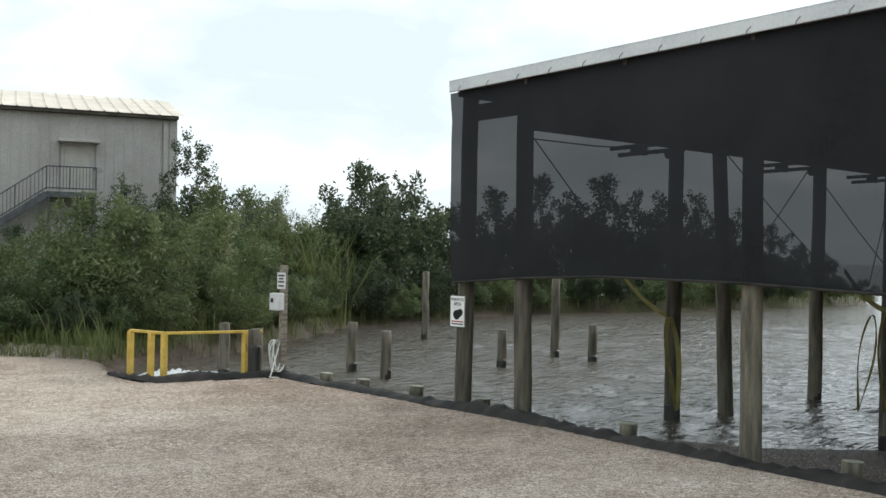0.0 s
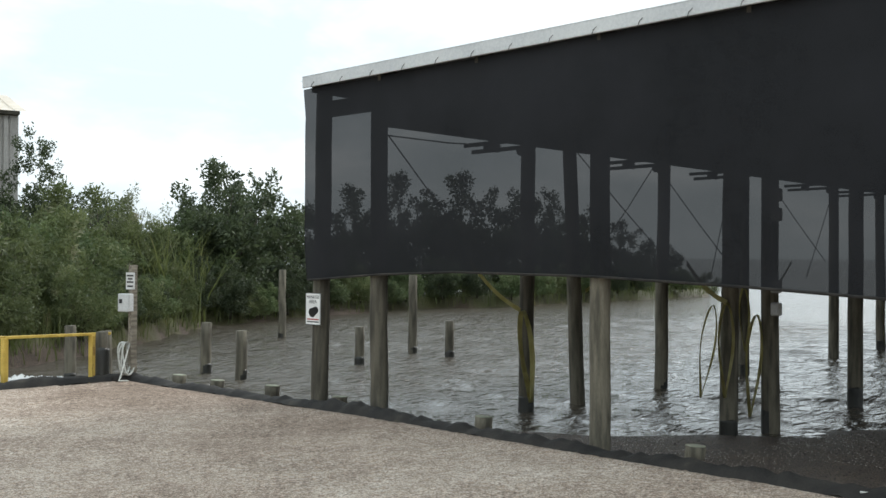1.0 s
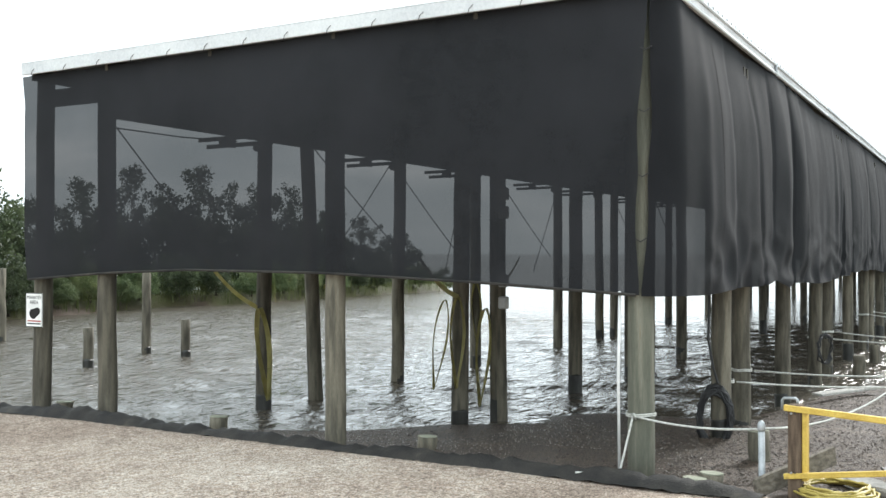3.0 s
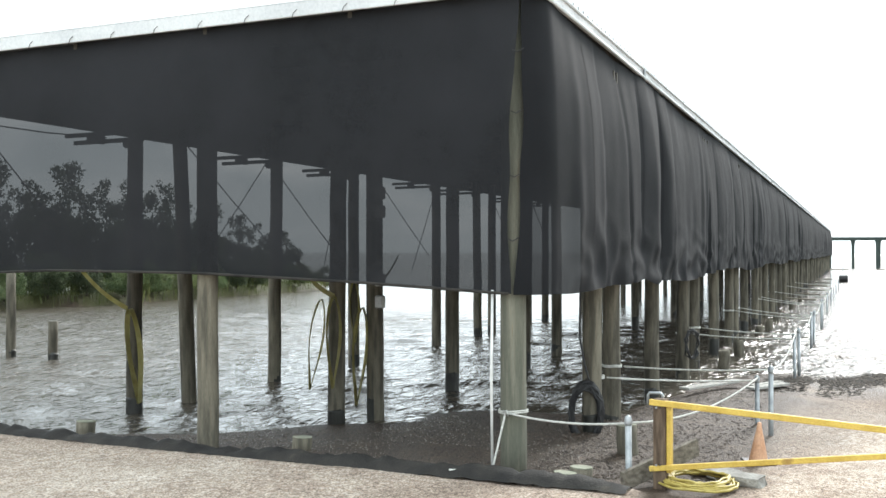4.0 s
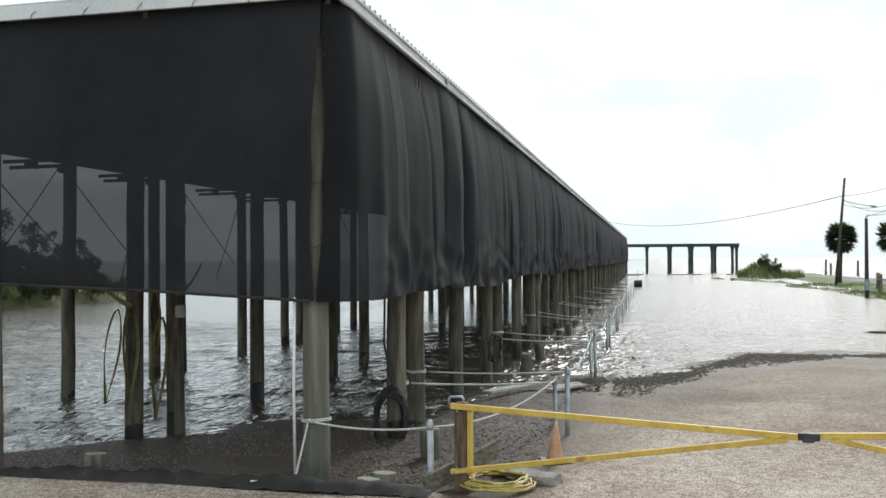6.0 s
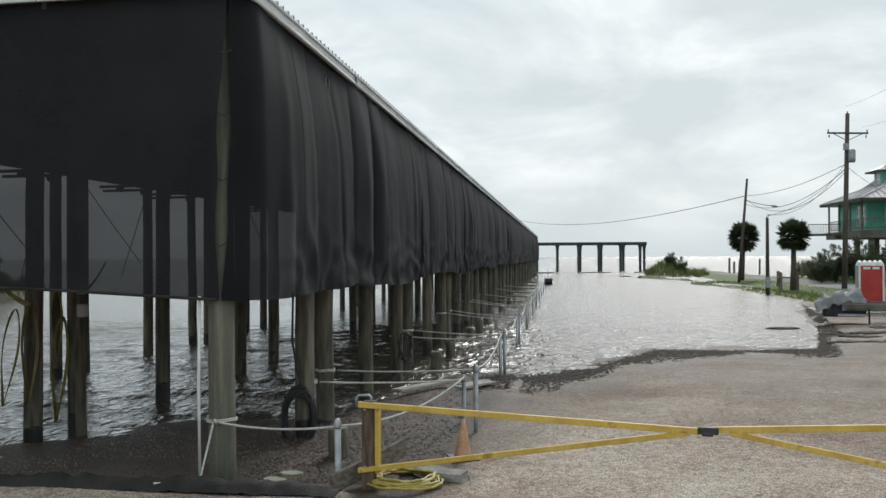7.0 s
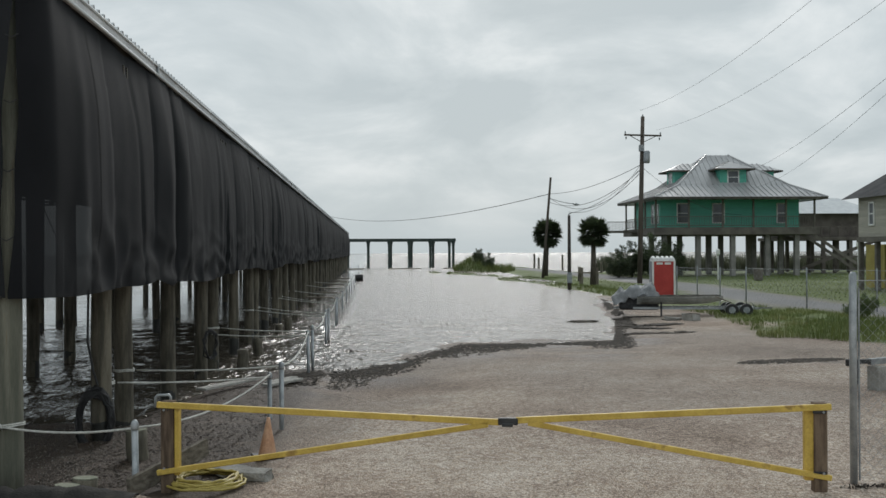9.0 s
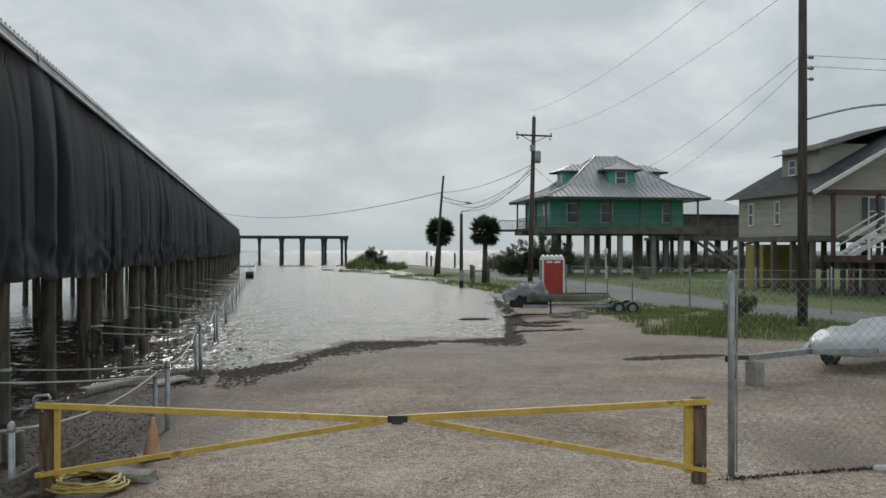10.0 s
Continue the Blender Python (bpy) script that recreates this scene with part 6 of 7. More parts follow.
# ---- raised beige house ----
M["beige"] = surf("beige_lap_siding", (0.36, 0.34, 0.285), (0.43, 0.41, 0.35), 0.8, 0.7, 0.05, 20, stretch=(1, 1, 8))
M["shingle"] = surf("grey_shingles", (0.085, 0.09, 0.095), (0.14, 0.145, 0.15), 1.5, 0.9, 0.3, 25)
M["red_wood"] = surf("red_brown_wood", (0.07, 0.04, 0.035), (0.12, 0.07, 0.06), 2, 0.8, 0.2, 30)
M["yellow_wall"] = surf("yellow_board", (0.36, 0.29, 0.07), (0.44, 0.36, 0.10), 1.5, 0.7, 0.1, 20)
beige = thing("raised_house", pose(54.4, -31.1, 0), "beige raised house with grey shingle roof and white stair", "house")
bm = B()
box(bm, 0, -14, 3.2, 9, 0, 5.65)
V = [bm.verts.new(p) for p in ((0.02, 0, 5.6), (0.02, -14, 5.6), (0.02, -7, 9.6))]
bm.faces.new(V)
bw = part("wall", bm, M["beige"], beige)
for k in range(12):
    bm = B()
    z = 3.22 + 0.2 * k
    box(bm, 0, 0.0, z, 9, 0.014, z + 0.185)
    part("siding_board", bm, M["beige"], bw)
bm = B()
box(bm, -0.1, -14, 2.9, 9.1, 0.1, 3.2)
part("floor_beam", bm, M["deck"], beige)
window(beige, 3.8, 0.03, 3.95, 0.5, 1.25, "y")
window(beige, 7.2, 0.03, 3.95, 0.5, 1.25, "y")
window(beige, -0.03, -3.9, 3.85, 0.95, 1.45)
for y in (-3.2, -4.6):
    bm = B()
    box(bm, -0.06, y - 0.17, 3.8, -0.01, y + 0.17, 5.35)
    part("shutter", bm, M["shingle"], beige, "dark grey shutter")
bm = B()
a, b, c, d = (-1.2, 0.55, 5.55), (10.3, 0.55, 5.55), (10.3, -7, 9.75), (-1.2, -7, 9.75)
V = [bm.verts.new(p) for p in (a, b, c, d, (10.3, -14.55, 5.55), (-1.2, -14.55, 5.55))]
bm.faces.new((V[0], V[1], V[2], V[3]))
bm.faces.new((V[3], V[2], V[4], V[5]))
bmesh.ops.solidify(bm, geom=bm.faces[:], thickness=0.12)
part("roof", bm, M["shingle"], beige, "grey shingle roof")
for y1, z1, y2, z2 in ((0.6, 5.5, -7, 9.72), (-14.6, 5.5, -7, 9.72), (-4.4, 7.2, -7, 5.75)):
    bm = B()
    beam(bm, (-1.25, y1, z1), (-1.25, y2, z2), 0.06, 0.22)
    part("barge_board", bm, M["white_paint"], beige, "white barge board")
bm = B()
beam(bm, (-1.0, 0.3, 5.55), (-1.0, -14, 5.55), 0.2, 0.3)
part("porch_beam", bm, M["red_wood"], beige)
bm = B()
box(bm, 2.5, -5.8, 6.6, 7.0, -1.9, 8.6)
part("dormer_wall", bm, M["beige"], beige)
bm = B()
V = [bm.verts.new(p) for p in ((1.9, -1.3, 8.15), (7.6, -1.3, 8.15), (7.6, -7.3, 9.95), (1.9, -7.3, 9.95))]
bm.faces.new(V)
bmesh.ops.solidify(bm, geom=bm.faces[:], thickness=0.12)
part("dormer_roof", bm, M["shingle"], beige)
window(beige, 4.2, -1.87, 7.0, 0.7, 0.8, "y")
window(beige, 5.6, -1.87, 7.0, 0.7, 0.8, "y")
for x in (0.1, 2.3, 4.6, 6.8, 8.9):
    for y in (-0.1, -4.6, -9, -13.8):
        bm = B()
        box(bm, x - 0.13, y - 0.13, -0.4, x + 0.13, y + 0.13, 2.95)
        part("stilt", bm, M["deck"], beige)
bm = B()
box(bm, 9.5, -5.2, 0.0, 12, -1.9, 2.75)
part("store_wall", bm, M["yellow_wall"], beige, "yellow boarded store room")
# lower deck, white rail and stair
bm = B()
box(bm, -4.6, -14, 1.75, -0.2, -0.6, 2.1)
part("deck", bm, M["red_wood"], beige, "red-brown timber deck")
for z in (2.55, 3.05):
    bm = B()
    beam(bm, (-4.6, -0.6, z), (-4.6, -14, z), 0.06, 0.08)
    part("deck_rail", bm, M["white_paint"], beige, "white deck rail")
for k in range(11):
    y = -0.6 - 1.3 * k
    bm = B()
    box(bm, -4.66, y - 0.05, 1.9, -4.54, y + 0.05, 3.1)
    part("rail_post", bm, M["white_paint"], beige)
for k in range(3):
    for x in (-4.4, -2.4, -0.5):
        for y in (-0.9 - 1.5 * k, -6.5 - 2.0 * k):
            bm = B()
            box(bm, x - 0.1, y - 0.1, -0.4, x + 0.1, y + 0.1, 1.8)
            part("deck_post", bm, M["red_wood"], beige)
for k in range(7):
    bm = B()
    box(bm, -2.4, -1.2 - 0.3 * k, 2.1 + 0.17 * k, -1.2, -0.9 - 0.3 * k, 2.16 + 0.17 * k)
    part("stair_tread", bm, M["white_paint"], beige, "white stair tread")
for x in (-2.4, -1.2):
    for dz in (0.45, 0.95):
        bm = B()
        beam(bm, (x, -0.8, 2.15 + dz), (x, -3.2, 3.45 + dz), 0.05, 0.08)
        part("stair_rail", bm, M["white_paint"], beige)
    bm = B()
    beam(bm, (x, -0.8, 2.05), (x, -3.2, 3.3), 0.05, 0.26)
    part("stair_stringer", bm, M["white_paint"], beige)
for y in (-0.7, -3.4, -6.5):
    bm = B()
    box(bm, -1.1, y - 0.09, 2.1, -0.9, y + 0.09, 5.5)
    part("porch_post", bm, M["red_wood"], beige)
bm = B()
box(bm, -2.6, -9, 3.1, 0, -3.2, 3.3)
part("porch_floor", bm, M["white_paint"], beige)

# ---- portable toilet ----
M["red_plastic"] = surf("red_plastic", (0.40, 0.035, 0.03), (0.48, 0.05, 0.04), 2, 0.5, 0.1, 20)
M["grey_plastic"] = surf("grey_plastic", (0.20, 0.21, 0.24), (0.28, 0.29, 0.32), 2, 0.5, 0.1, 20)
toilet = thing("portable_toilet", pose(57.5, -17.1, -0.12, 0, 0, -8), "red portable toilet with a white domed roof", "portable toilet")
bm = B()
box(bm, -0.6, -0.6, 0.1, 0.6, 0.6, 1.95, 0.02)
part("body", bm, M["red_plastic"], toilet)
bm = B()
box(bm, -0.6, 0.605, 0.12, 0.6, 0.64, 1.95, 0.01)
part("door", bm, M["grey_plastic"], toilet, "grey plastic door")
for y in (-0.58, 0.58):
    bm = B()
    box(bm, -0.63, y - 0.05, 0.1, -0.6, y + 0.05, 1.98)
    part("corner_post", bm, M["white_paint"], toilet)
bm = B()
box(bm, -0.62, -0.62, 1.95, 0.62, 0.62, 2.03, 0.02)
for k in range(5):
    tube(bm, [(-0.6, -0.5 + 0.25 * k, 2.03), (0, -0.5 + 0.25 * k, 2.14), (0.6, -0.5 + 0.25 * k, 2.03)], 0.11, 8)
part("roof", bm, M["white_paint"], toilet, "white ribbed plastic roof", smooth=True)
for y in (-0.22, 0.22):
    bm = B()
    box(bm, -0.615, y - 0.17, 1.78, -0.603, y + 0.17, 1.9)
    part("vent", bm, M["white_paint"], toilet)
bm = B()
box(bm, -0.65, -0.65, 0, 0.65, 0.65, 0.1, 0.02)
part("skid", bm, M["black"], toilet)


# ---- trailers ----
def wheel(parent, x, y, z, r, w):
    bm = B()
    tube(bm, [(-w / 2, 0, 0), (-w / 2 + 0.02, 0, 0), (w / 2 - 0.02, 0, 0), (w / 2, 0, 0)], [r * 0.9, r, r, r * 0.9], 20)
    tyre = part("tyre", bm, M["black"], parent, "black rubber tyre", at=pose(x, y, z))
    bm = B()
    tube(bm, [(-w / 2 - 0.012, 0, 0), (w / 2 + 0.012, 0, 0)], r * 0.52, 14)
    part("rim", bm, M["steel"], tyre, "steel rim")


M["hull"] = surf("dull_aluminium_hull", (0.24, 0.235, 0.21), (0.38, 0.37, 0.34), 2.0, 0.5, 0.15, 12)
M["tarp"] = surf("grey_tarpaulin", (0.34, 0.355, 0.37), (0.50, 0.51, 0.52), 2.5, 0.55, 0.3, 14)
M["silver_tarp"] = surf("silver_tarpaulin", (0.62, 0.64, 0.66), (0.80, 0.82, 0.83), 2.0, 0.35, 0.3, 12)
M["alu"] = surf("dull_aluminium", (0.15, 0.155, 0.145), (0.25, 0.255, 0.24), 2, 0.5, 0.1, 20, metal=0.5)
TR = pose(42.6, -11.35, -0.2, 0, 0, -100) @ Matrix.Scale(0.74, 4)
trailer = thing("boat_trailer", TR, "galvanised tandem boat trailer standing at the flood's edge", "boat trailer")
for y in (-0.7, 0.7):
    bm = B()
    beam(bm, (0.4, y, 0.42), (7.1, y, 0.42), 0.06, 0.12)
    part("frame_rail", bm, M["steel"], trailer)
for x in (0.5, 2.6, 4.6, 6.9):
    bm = B()
    beam(bm, (x, -0.75, 0.40), (x, 0.75, 0.40), 0.06, 0.08)
    part("cross_member", bm, M["steel"], trailer)
bm = B()
beam(bm, (0.5, 0, 0.42), (-0.6, 0, 0.42), 0.08, 0.1)
part("tongue", bm, M["steel"], trailer)
bm = B()
tube(bm, [(1.9, -0.8, 0.75), (1.9, -0.85, 0.0)], 0.05, 8)
part("jack", bm, M["iron"], trailer)
for x in (5.6, 6.35):
    for y in (-0.95, 0.95):
        wheel(trailer, x, y, 0.34, 0.34, 0.2)
bm_w = trailer.children
for o in bm_w:
    if o.name.startswith("tyre"):
        o.matrix_basis = o.matrix_basis @ pose(0, 0, 0, 0, 0, 90)
for y in (-0.95, 0.95):
    bm = B()
    rows = []
    for k in range(13):
        a = math.pi * k / 12
        rows.append([(5.975 - 0.80 * math.cos(a), y - 0.13, 0.36 + 0.42 * min(1, math.sin(a) * 1.5)), (5.975 - 0.80 * math.cos(a), y + 0.13, 0.36 + 0.42 * min(1, math.sin(a) * 1.5))])
    sheet(bm, rows)
    part("mudguard", bm, M["alu"], trailer, smooth=True)
bm = B()
beam(bm, (7.0, -0.85, 0.45), (7.7, -0.85, 0.45), 0.08, 0.08)
part("light_bar", bm, M["alu"], trailer)

boat = thing("aluminium_boat", TR @ pose(0, 0, 0.62), "flat aluminium skiff on its trailer", "boat")
bm = B()
rows = []
for k in range(13):
    f = k / 12
    x = 0.6 + 4.6 * f
    w = 0.85 * (1 - 0.35 * max(0, (f - 0.6) / 0.4) ** 2)
    b = 0.22 * max(0, (f - 0.65) / 0.35) ** 2
    h = 0.42 + 0.06 * f
    rows.append([(x, -w, h), (x, -w * 0.98, h - 0.15), (x, -w * 0.85, b + 0.02), (x, 0, b), (x, w * 0.85, b + 0.02), (x, w * 0.98, h - 0.15), (x, w, h)])
sheet(bm, rows)
bmesh.ops.solidify(bm, geom=bm.faces[:], thickness=0.02)
part("hull", bm, M["hull"], boat, smooth=True)
for k in range(3):
    bm = B()
    for s in (-1, 1):
        beam(bm, (0.6, s * 0.87, 0.18 + 0.12 * k), (4.0, s * 0.87, 0.2 + 0.13 * k), 0.02, 0.03)
    part("strake", bm, M["alu"], boat)
bm = B()
tube(bm, [(4.6, -0.6, 0.5), (5.6, -0.9, 0.1)], 0.03, 6)
part("pole", bm, M["timber"], boat)


def thrown(name, at, L, W, peaks, hang, material, seed, label, category):
    """A stiff cloth lying over separate high points, creased between them, its edges hanging free."""
    bm = B()
    rows = []
    for i in range(41):
        row = []
        for j in range(37):
            x, v = L * i / 40, j / 36 * 2 - 1
            y = v * W / 2
            z = max(h - 0.62 * math.hypot((x - px) * 0.9, y - py) ** 1.15 for px, py, h in peaks)
            edge = max(abs(v), abs(2 * i / 40 - 1))
            fall = max(0.0, (edge - 0.62) / 0.38)
            wave = noise.noise(Vector((x * 2.6, y * 3.0, seed)))
            z += 0.10 * (1 - 2.6 * abs(noise.noise(Vector((x * 1.7, y * 1.9, seed + 5))))) + 0.05 * noise.noise(Vector((x * 6, y * 6, seed)))
            z -= fall * (hang + hang * 0.9 * wave)
            k = 1 - 0.16 * fall * (0.5 + wave)
            row.append((L / 2 + (x - L / 2) * k, y * k, z))
        rows.append(row)
    sheet(bm, rows)
    bmesh.ops.solidify(bm, geom=bm.faces[:], thickness=0.010)
    return tagged(part(name, bm, M[material], None, smooth=True, at=at), label, category)


thrown("tarpaulin", TR @ pose(-0.75, 0, 0.90), 2.7, 1.5, ((0.45, 0.1, 0.62), (1.2, -0.25, 0.70), (1.45, 0.3, 0.74), (2.2, 0.0, 0.86)), 0.34, "tarp", 4.0, "crumpled grey tarpaulin over the boat's motor", "tarpaulin")
bm = B()
box(bm, -0.3, -0.45, -0.15, 1.8, 0.45, 0.55, 0.08)
tagged(part("motor_cradle", bm, M["iron"], None, at=TR @ pose(0.0, 0, 0.46)), "dark motor parts under a tarpaulin", "boat motor")
for k in range(16):
    rk = random.Random(60 + k)
    bm = B()
    x, y = rk.uniform(33, 43), rk.uniform(-12.8, -9.0)
    L_, W_ = rk.uniform(0.25, 0.8), rk.uniform(0.25, 0.7)
    tube(bm, [(L_ * (j / 7 - 1), W_ * 0.35 * rk.uniform(-1, 1), 0.02) for j in range(15)], [W_ * (0.1 + rk.uniform(0.25, 0.55) * math.sin(math.pi * j / 14)) for j in range(15)], 9)
    for v in bm.verts:
        v.co.z = v.co.z * 0.10 + 0.035 * noise.noise(v.co * 7)
    tagged(part("drift_mat", bm, M["wrack"], None, at=pose(x, y, max(ground_at(x, y), WATER) + 0.01, 0, 0, 90 + rk.uniform(-35, 35))), "flat dark mat of driftweed stranded by the flood", "driftweed", "driftweed mats")
chunk(39.0, -13.0, -0.24, 0.6, 0.4, 0.3, 20, 31, "pale concrete block in the grass")
chunk(39.4, -12.4, -0.26, 0.5, 0.4, 0.16, 50, 32, "pale concrete block in the grass")

TR2 = pose(18.6, -9.75, -0.1, 0, 0, -61)
trailer2 = thing("boat_trailer", TR2, "galvanised trailer with its coupling propped on a block", "boat trailer")
bm = B()
beam(bm, (0.2, 0, 0.50), (2.3, 0, 0.50), 0.09, 0.11, 0.006)
part("tongue", bm, M["steel"], trailer2)
bm = B()
beam(bm, (-0.35, 0, 0.53), (0.25, 0, 0.51), 0.07, 0.08, 0.01)
box(bm, -0.42, -0.05, 0.46, -0.25, 0.05, 0.58, 0.015)
part("coupling", bm, M["iron"], trailer2, "dark trailer coupling")
bm = B()
tube(bm, [(-0.1, 0.02, 0.48), (-0.1, 0.03, 0.15), (-0.06, 0.03, 0.12)], 0.018, 6)
part("chain", bm, M["iron"], trailer2)
for y in (-0.75, 0.75):
    bm = B()
    beam(bm, (2.2, y * 0.1, 0.50), (3.4, y, 0.50), 0.07, 0.1)
    beam(bm, (3.4, y, 0.50), (7.0, y, 0.50), 0.07, 0.1)
    part("frame_rail", bm, M["steel"], trailer2)
for y in (-0.95, 0.95):
    wheel(trailer2, 4.6, y, 0.33, 0.33, 0.2)
for o in trailer2.children:
    if o.name.startswith("tyre"):
        o.matrix_basis = o.matrix_basis @ pose(0, 0, 0, 0, 0, 90)
bm = B()
rows = []
for i in range(49):
    u = i / 48
    x = 5.2 * u
    rise = (1 - math.exp(-x / 0.30)) * (0.42 + 0.04 * math.sin(x * 2.4 + 0.6) + 0.06 * x)
    row = []
    for j in range(29):
        v = j / 28 * 2 - 1
        th = math.pi * (1 - (v + 1) / 2)
        cy_, cz_ = math.cos(th), math.sin(th)
        y = 1.0 * math.copysign(abs(cy_) ** 0.45, cy_) * (1 - 0.55 * math.exp(-x / 0.35))
        z = rise * abs(cz_) ** 0.5
        w = noise.noise(Vector((x * 1.4, v * 2.4, 9))) * 0.05 + 0.035 * (1 - 2.4 * abs(noise.noise(Vector((x * 2.4 + v, v * 3.5, 12)))))
        row.append((x + 0.25 * max(0, abs(v) - 0.75) * math.exp(-((x - 0.6) / 0.5) ** 2), y + w * math.copysign(1, y), z + w * min(1, x / 0.4)))
    rows.append(row)
sheet(bm, rows)
bmesh.ops.solidify(bm, geom=bm.faces[:], thickness=0.012)
tagged(part("tarpaulin", bm, M["silver_tarp"], None, smooth=True, at=TR2 @ pose(3.1, 0, 0.36)), "silver tarpaulin stretched over a trailer load", "tarpaulin")
block = thing("concrete_block", pose(18.55, -10.0, -0.12, 0, 0, 25), "grey hollow concrete block propping the trailer", "concrete block")
for x0, x1, y0, y1 in ((-0.2, 0.2, -0.12, -0.08), (-0.2, 0.2, 0.08, 0.12), (-0.2, -0.16, -0.08, 0.08), (0.16, 0.2, -0.08, 0.08), (-0.02, 0.02, -0.08, 0.08)):
    bm = B()
    box(bm, y0, x0 * 0.6, 0.0, y1, x1 * 0.6, 0.46)
    part("web", bm, M["concrete"], block)
bm = B()
tube(bm, [(10.93, -7.62, 0.03), (10.6, -9.6, 0.03)], 0.045, 12)
tagged(part("plastic_pipe", bm, M["white_paint"], None, smooth=True), "white plastic pipe lying on the gravel by the fence", "pipe")

# ---- small posts, bins and boards across the road ----
for x, y, h in ((88, -30.5, 2.0), (80, -39, 2.6)):
    o = thing("light_post", pose(x, y, 0), "slim white post with a small lantern", "light post", "light posts")
    bm = B()
    tube(bm, [(0, 0, -0.2), (0, 0, h)], 0.07, 8)
    part("post", bm, M["white_paint"], o)
    bm = B()
    tube(bm, [(0, 0, h), (0, 0, h + 0.1), (0, 0, h + 0.45), (0, 0, h + 0.6)], [0.08, 0.18, 0.18, 0.04], 8)
    part("lantern", bm, M["white_paint"], o)
bm = B()
tube(bm, [(0, 0, 0), (0, 0, 0.1), (0, 0, 0.95), (0, 0, 1.0)], [0.33, 0.36, 0.4, 0.36], 14)
tagged(part("litter_bin", bm, M["brown"], None, smooth=True, at=pose(84, -32.5, -0.02)), "round brown litter bin on the grass", "litter bin")
for x, y, h in ((90, -19.0, 1.2), (160, -26, 2.2), (162, -27, 1.6), (158, -30, 2.0), (120, -27, 1.2), (122, -28, 1.3)):
    tagged(part("mooring_post", pile_mesh("mooring_post", 0.16, -1.0, h, M["pile"], int(x)), None, None, at=pose(x, y, -0.1)), "weathered timber post by the far water", "mooring post", "mooring posts")
stand = thing("timber_stand", pose(81, -17.4, -0.15), "small timber cleaning table under a palm", "timber stand")
for x, y in ((0, 0), (0, -1.2), (0.8, 0), (0.8, -1.2)):
    bm = B()
    box(bm, x - 0.07, y - 0.07, -0.3, x + 0.07, y + 0.07, 1.3)
    part("leg", bm, M["timber"], stand)
bm = B()
box(bm, -0.1, -1.4, 0.85, 0.9, 0.2, 0.95)
part("tabletop", bm, M["timber"], stand)

# ---- far pier frame ----
M["pier_green"] = surf("dark_green_pier_timber", (0.03, 0.045, 0.04), (0.06, 0.08, 0.07), 1, 0.8, 0.1, 10)
pier = thing("pier_frame", pose(188, -7.3, WATER), "bare dark timber frame of an open pier shelter", "pier frame")
for x, ys in ((-2.0, (10.4, 6.73, 3.04, -0.48, -4.23, -7.6)), (3.0, (10.4, 6.75, 2.66, -1.07, -5.01, -8.69))):
    for y in ys:
        bm = B()
        tube(bm, [(x, y, -1.2), (x, y, 3.6), (x, y, 4.3), (x, y, 4.75)], [0.24, 0.24, 0.30, 0.42], 8)
        part("post", bm, M["pier_green"], pier)
    bm = B()
    beam(bm, (x, 14, 4.9), (x, -8.75, 4.9), 0.4, 0.5)
    part("beam", bm, M["pier_green"], pier)
for k in range(3):
    bm = B()
    box(bm, -12, 14 - 7 * k, 0.0, -11.6, 20 - 7 * k - 0.6, 0.12)
    tagged(part("drift_timber", bm, M["timber"], None, at=pose(186, -14, WATER, 0, 0, 10 * k)), "washed-up timber at the end of the lot", "drift timber", "drift timbers")
bm = B()
tube(bm, [(0, -0.38, 0), (0, -0.34, 0), (0, 0.34, 0), (0, 0.38, 0)], [0.30, 0.36, 0.36, 0.30], 16)
tagged(part("float_drum", bm, M["black"], None, at=pose(101, 0.07, -0.02)), "black drum lying at the end of the rope fence", "drum")

# ---- palms ----
def palm(x, y, h, r, lean, seed):
    o = thing("palm_tree", pose(x, y, -0.2), "cabbage palm with a round dark crown", "palm tree", "palm trees")
    rp = random.Random(seed)
    bm = B()
    top = Vector((lean[0], lean[1], h))
    tube(bm, [(0, 0, -0.3), top * 0.5 + Vector((0.05, -0.05, 0)), top], [0.24, 0.19, 0.17], 10)
    part("trunk", bm, M["bark"], o, smooth=True)
    vs, fs = [], []
    for k in range(120):
        a, e = rp.uniform(0, 6.28), math.asin(rp.uniform(-0.93, 1.0))
        d = Vector((math.cos(a) * math.cos(e), math.sin(a) * math.cos(e), math.sin(e)))
        st = top + d * r * 0.45
        side = d.cross(Vector((0, 0, 1))).normalized() if abs(d.z) < 0.98 else Vector((1, 0, 0))
        up = side.cross(d)
        for q in range(13):
            b = (q / 12 - 0.5) * 2.5
            tip = st + (d * math.cos(b) + side * math.sin(b)) * r * 0.62 * rp.uniform(0.8, 1.05) - Vector((0, 0, 0.12 * r * abs(b)))
            n = side * math.cos(b) - d * math.sin(b)
            i = len(vs)
            m = st.lerp(tip, 0.55) + up * 0.03
            vs += [tuple(st), tuple(m + n * 0.055 * r), tuple(tip), tuple(m - n * 0.055 * r)]
            fs.append((i, i + 1, i + 2, i + 3))
        i = len(vs)
        vs += [tuple(top), tuple(st + up * 0.03), tuple(st - up * 0.03)]
        fs.append((i, i + 1, i + 2))
    part("crown", cloud("crown", vs, fs, M["leaf_dark"]), None, o)


palm(111, -19.56, 4.55, 1.75, (0.1, -0.22), 1)
palm(80.6, -18.14, 4.1, 1.38, (0.2, -0.1), 2)


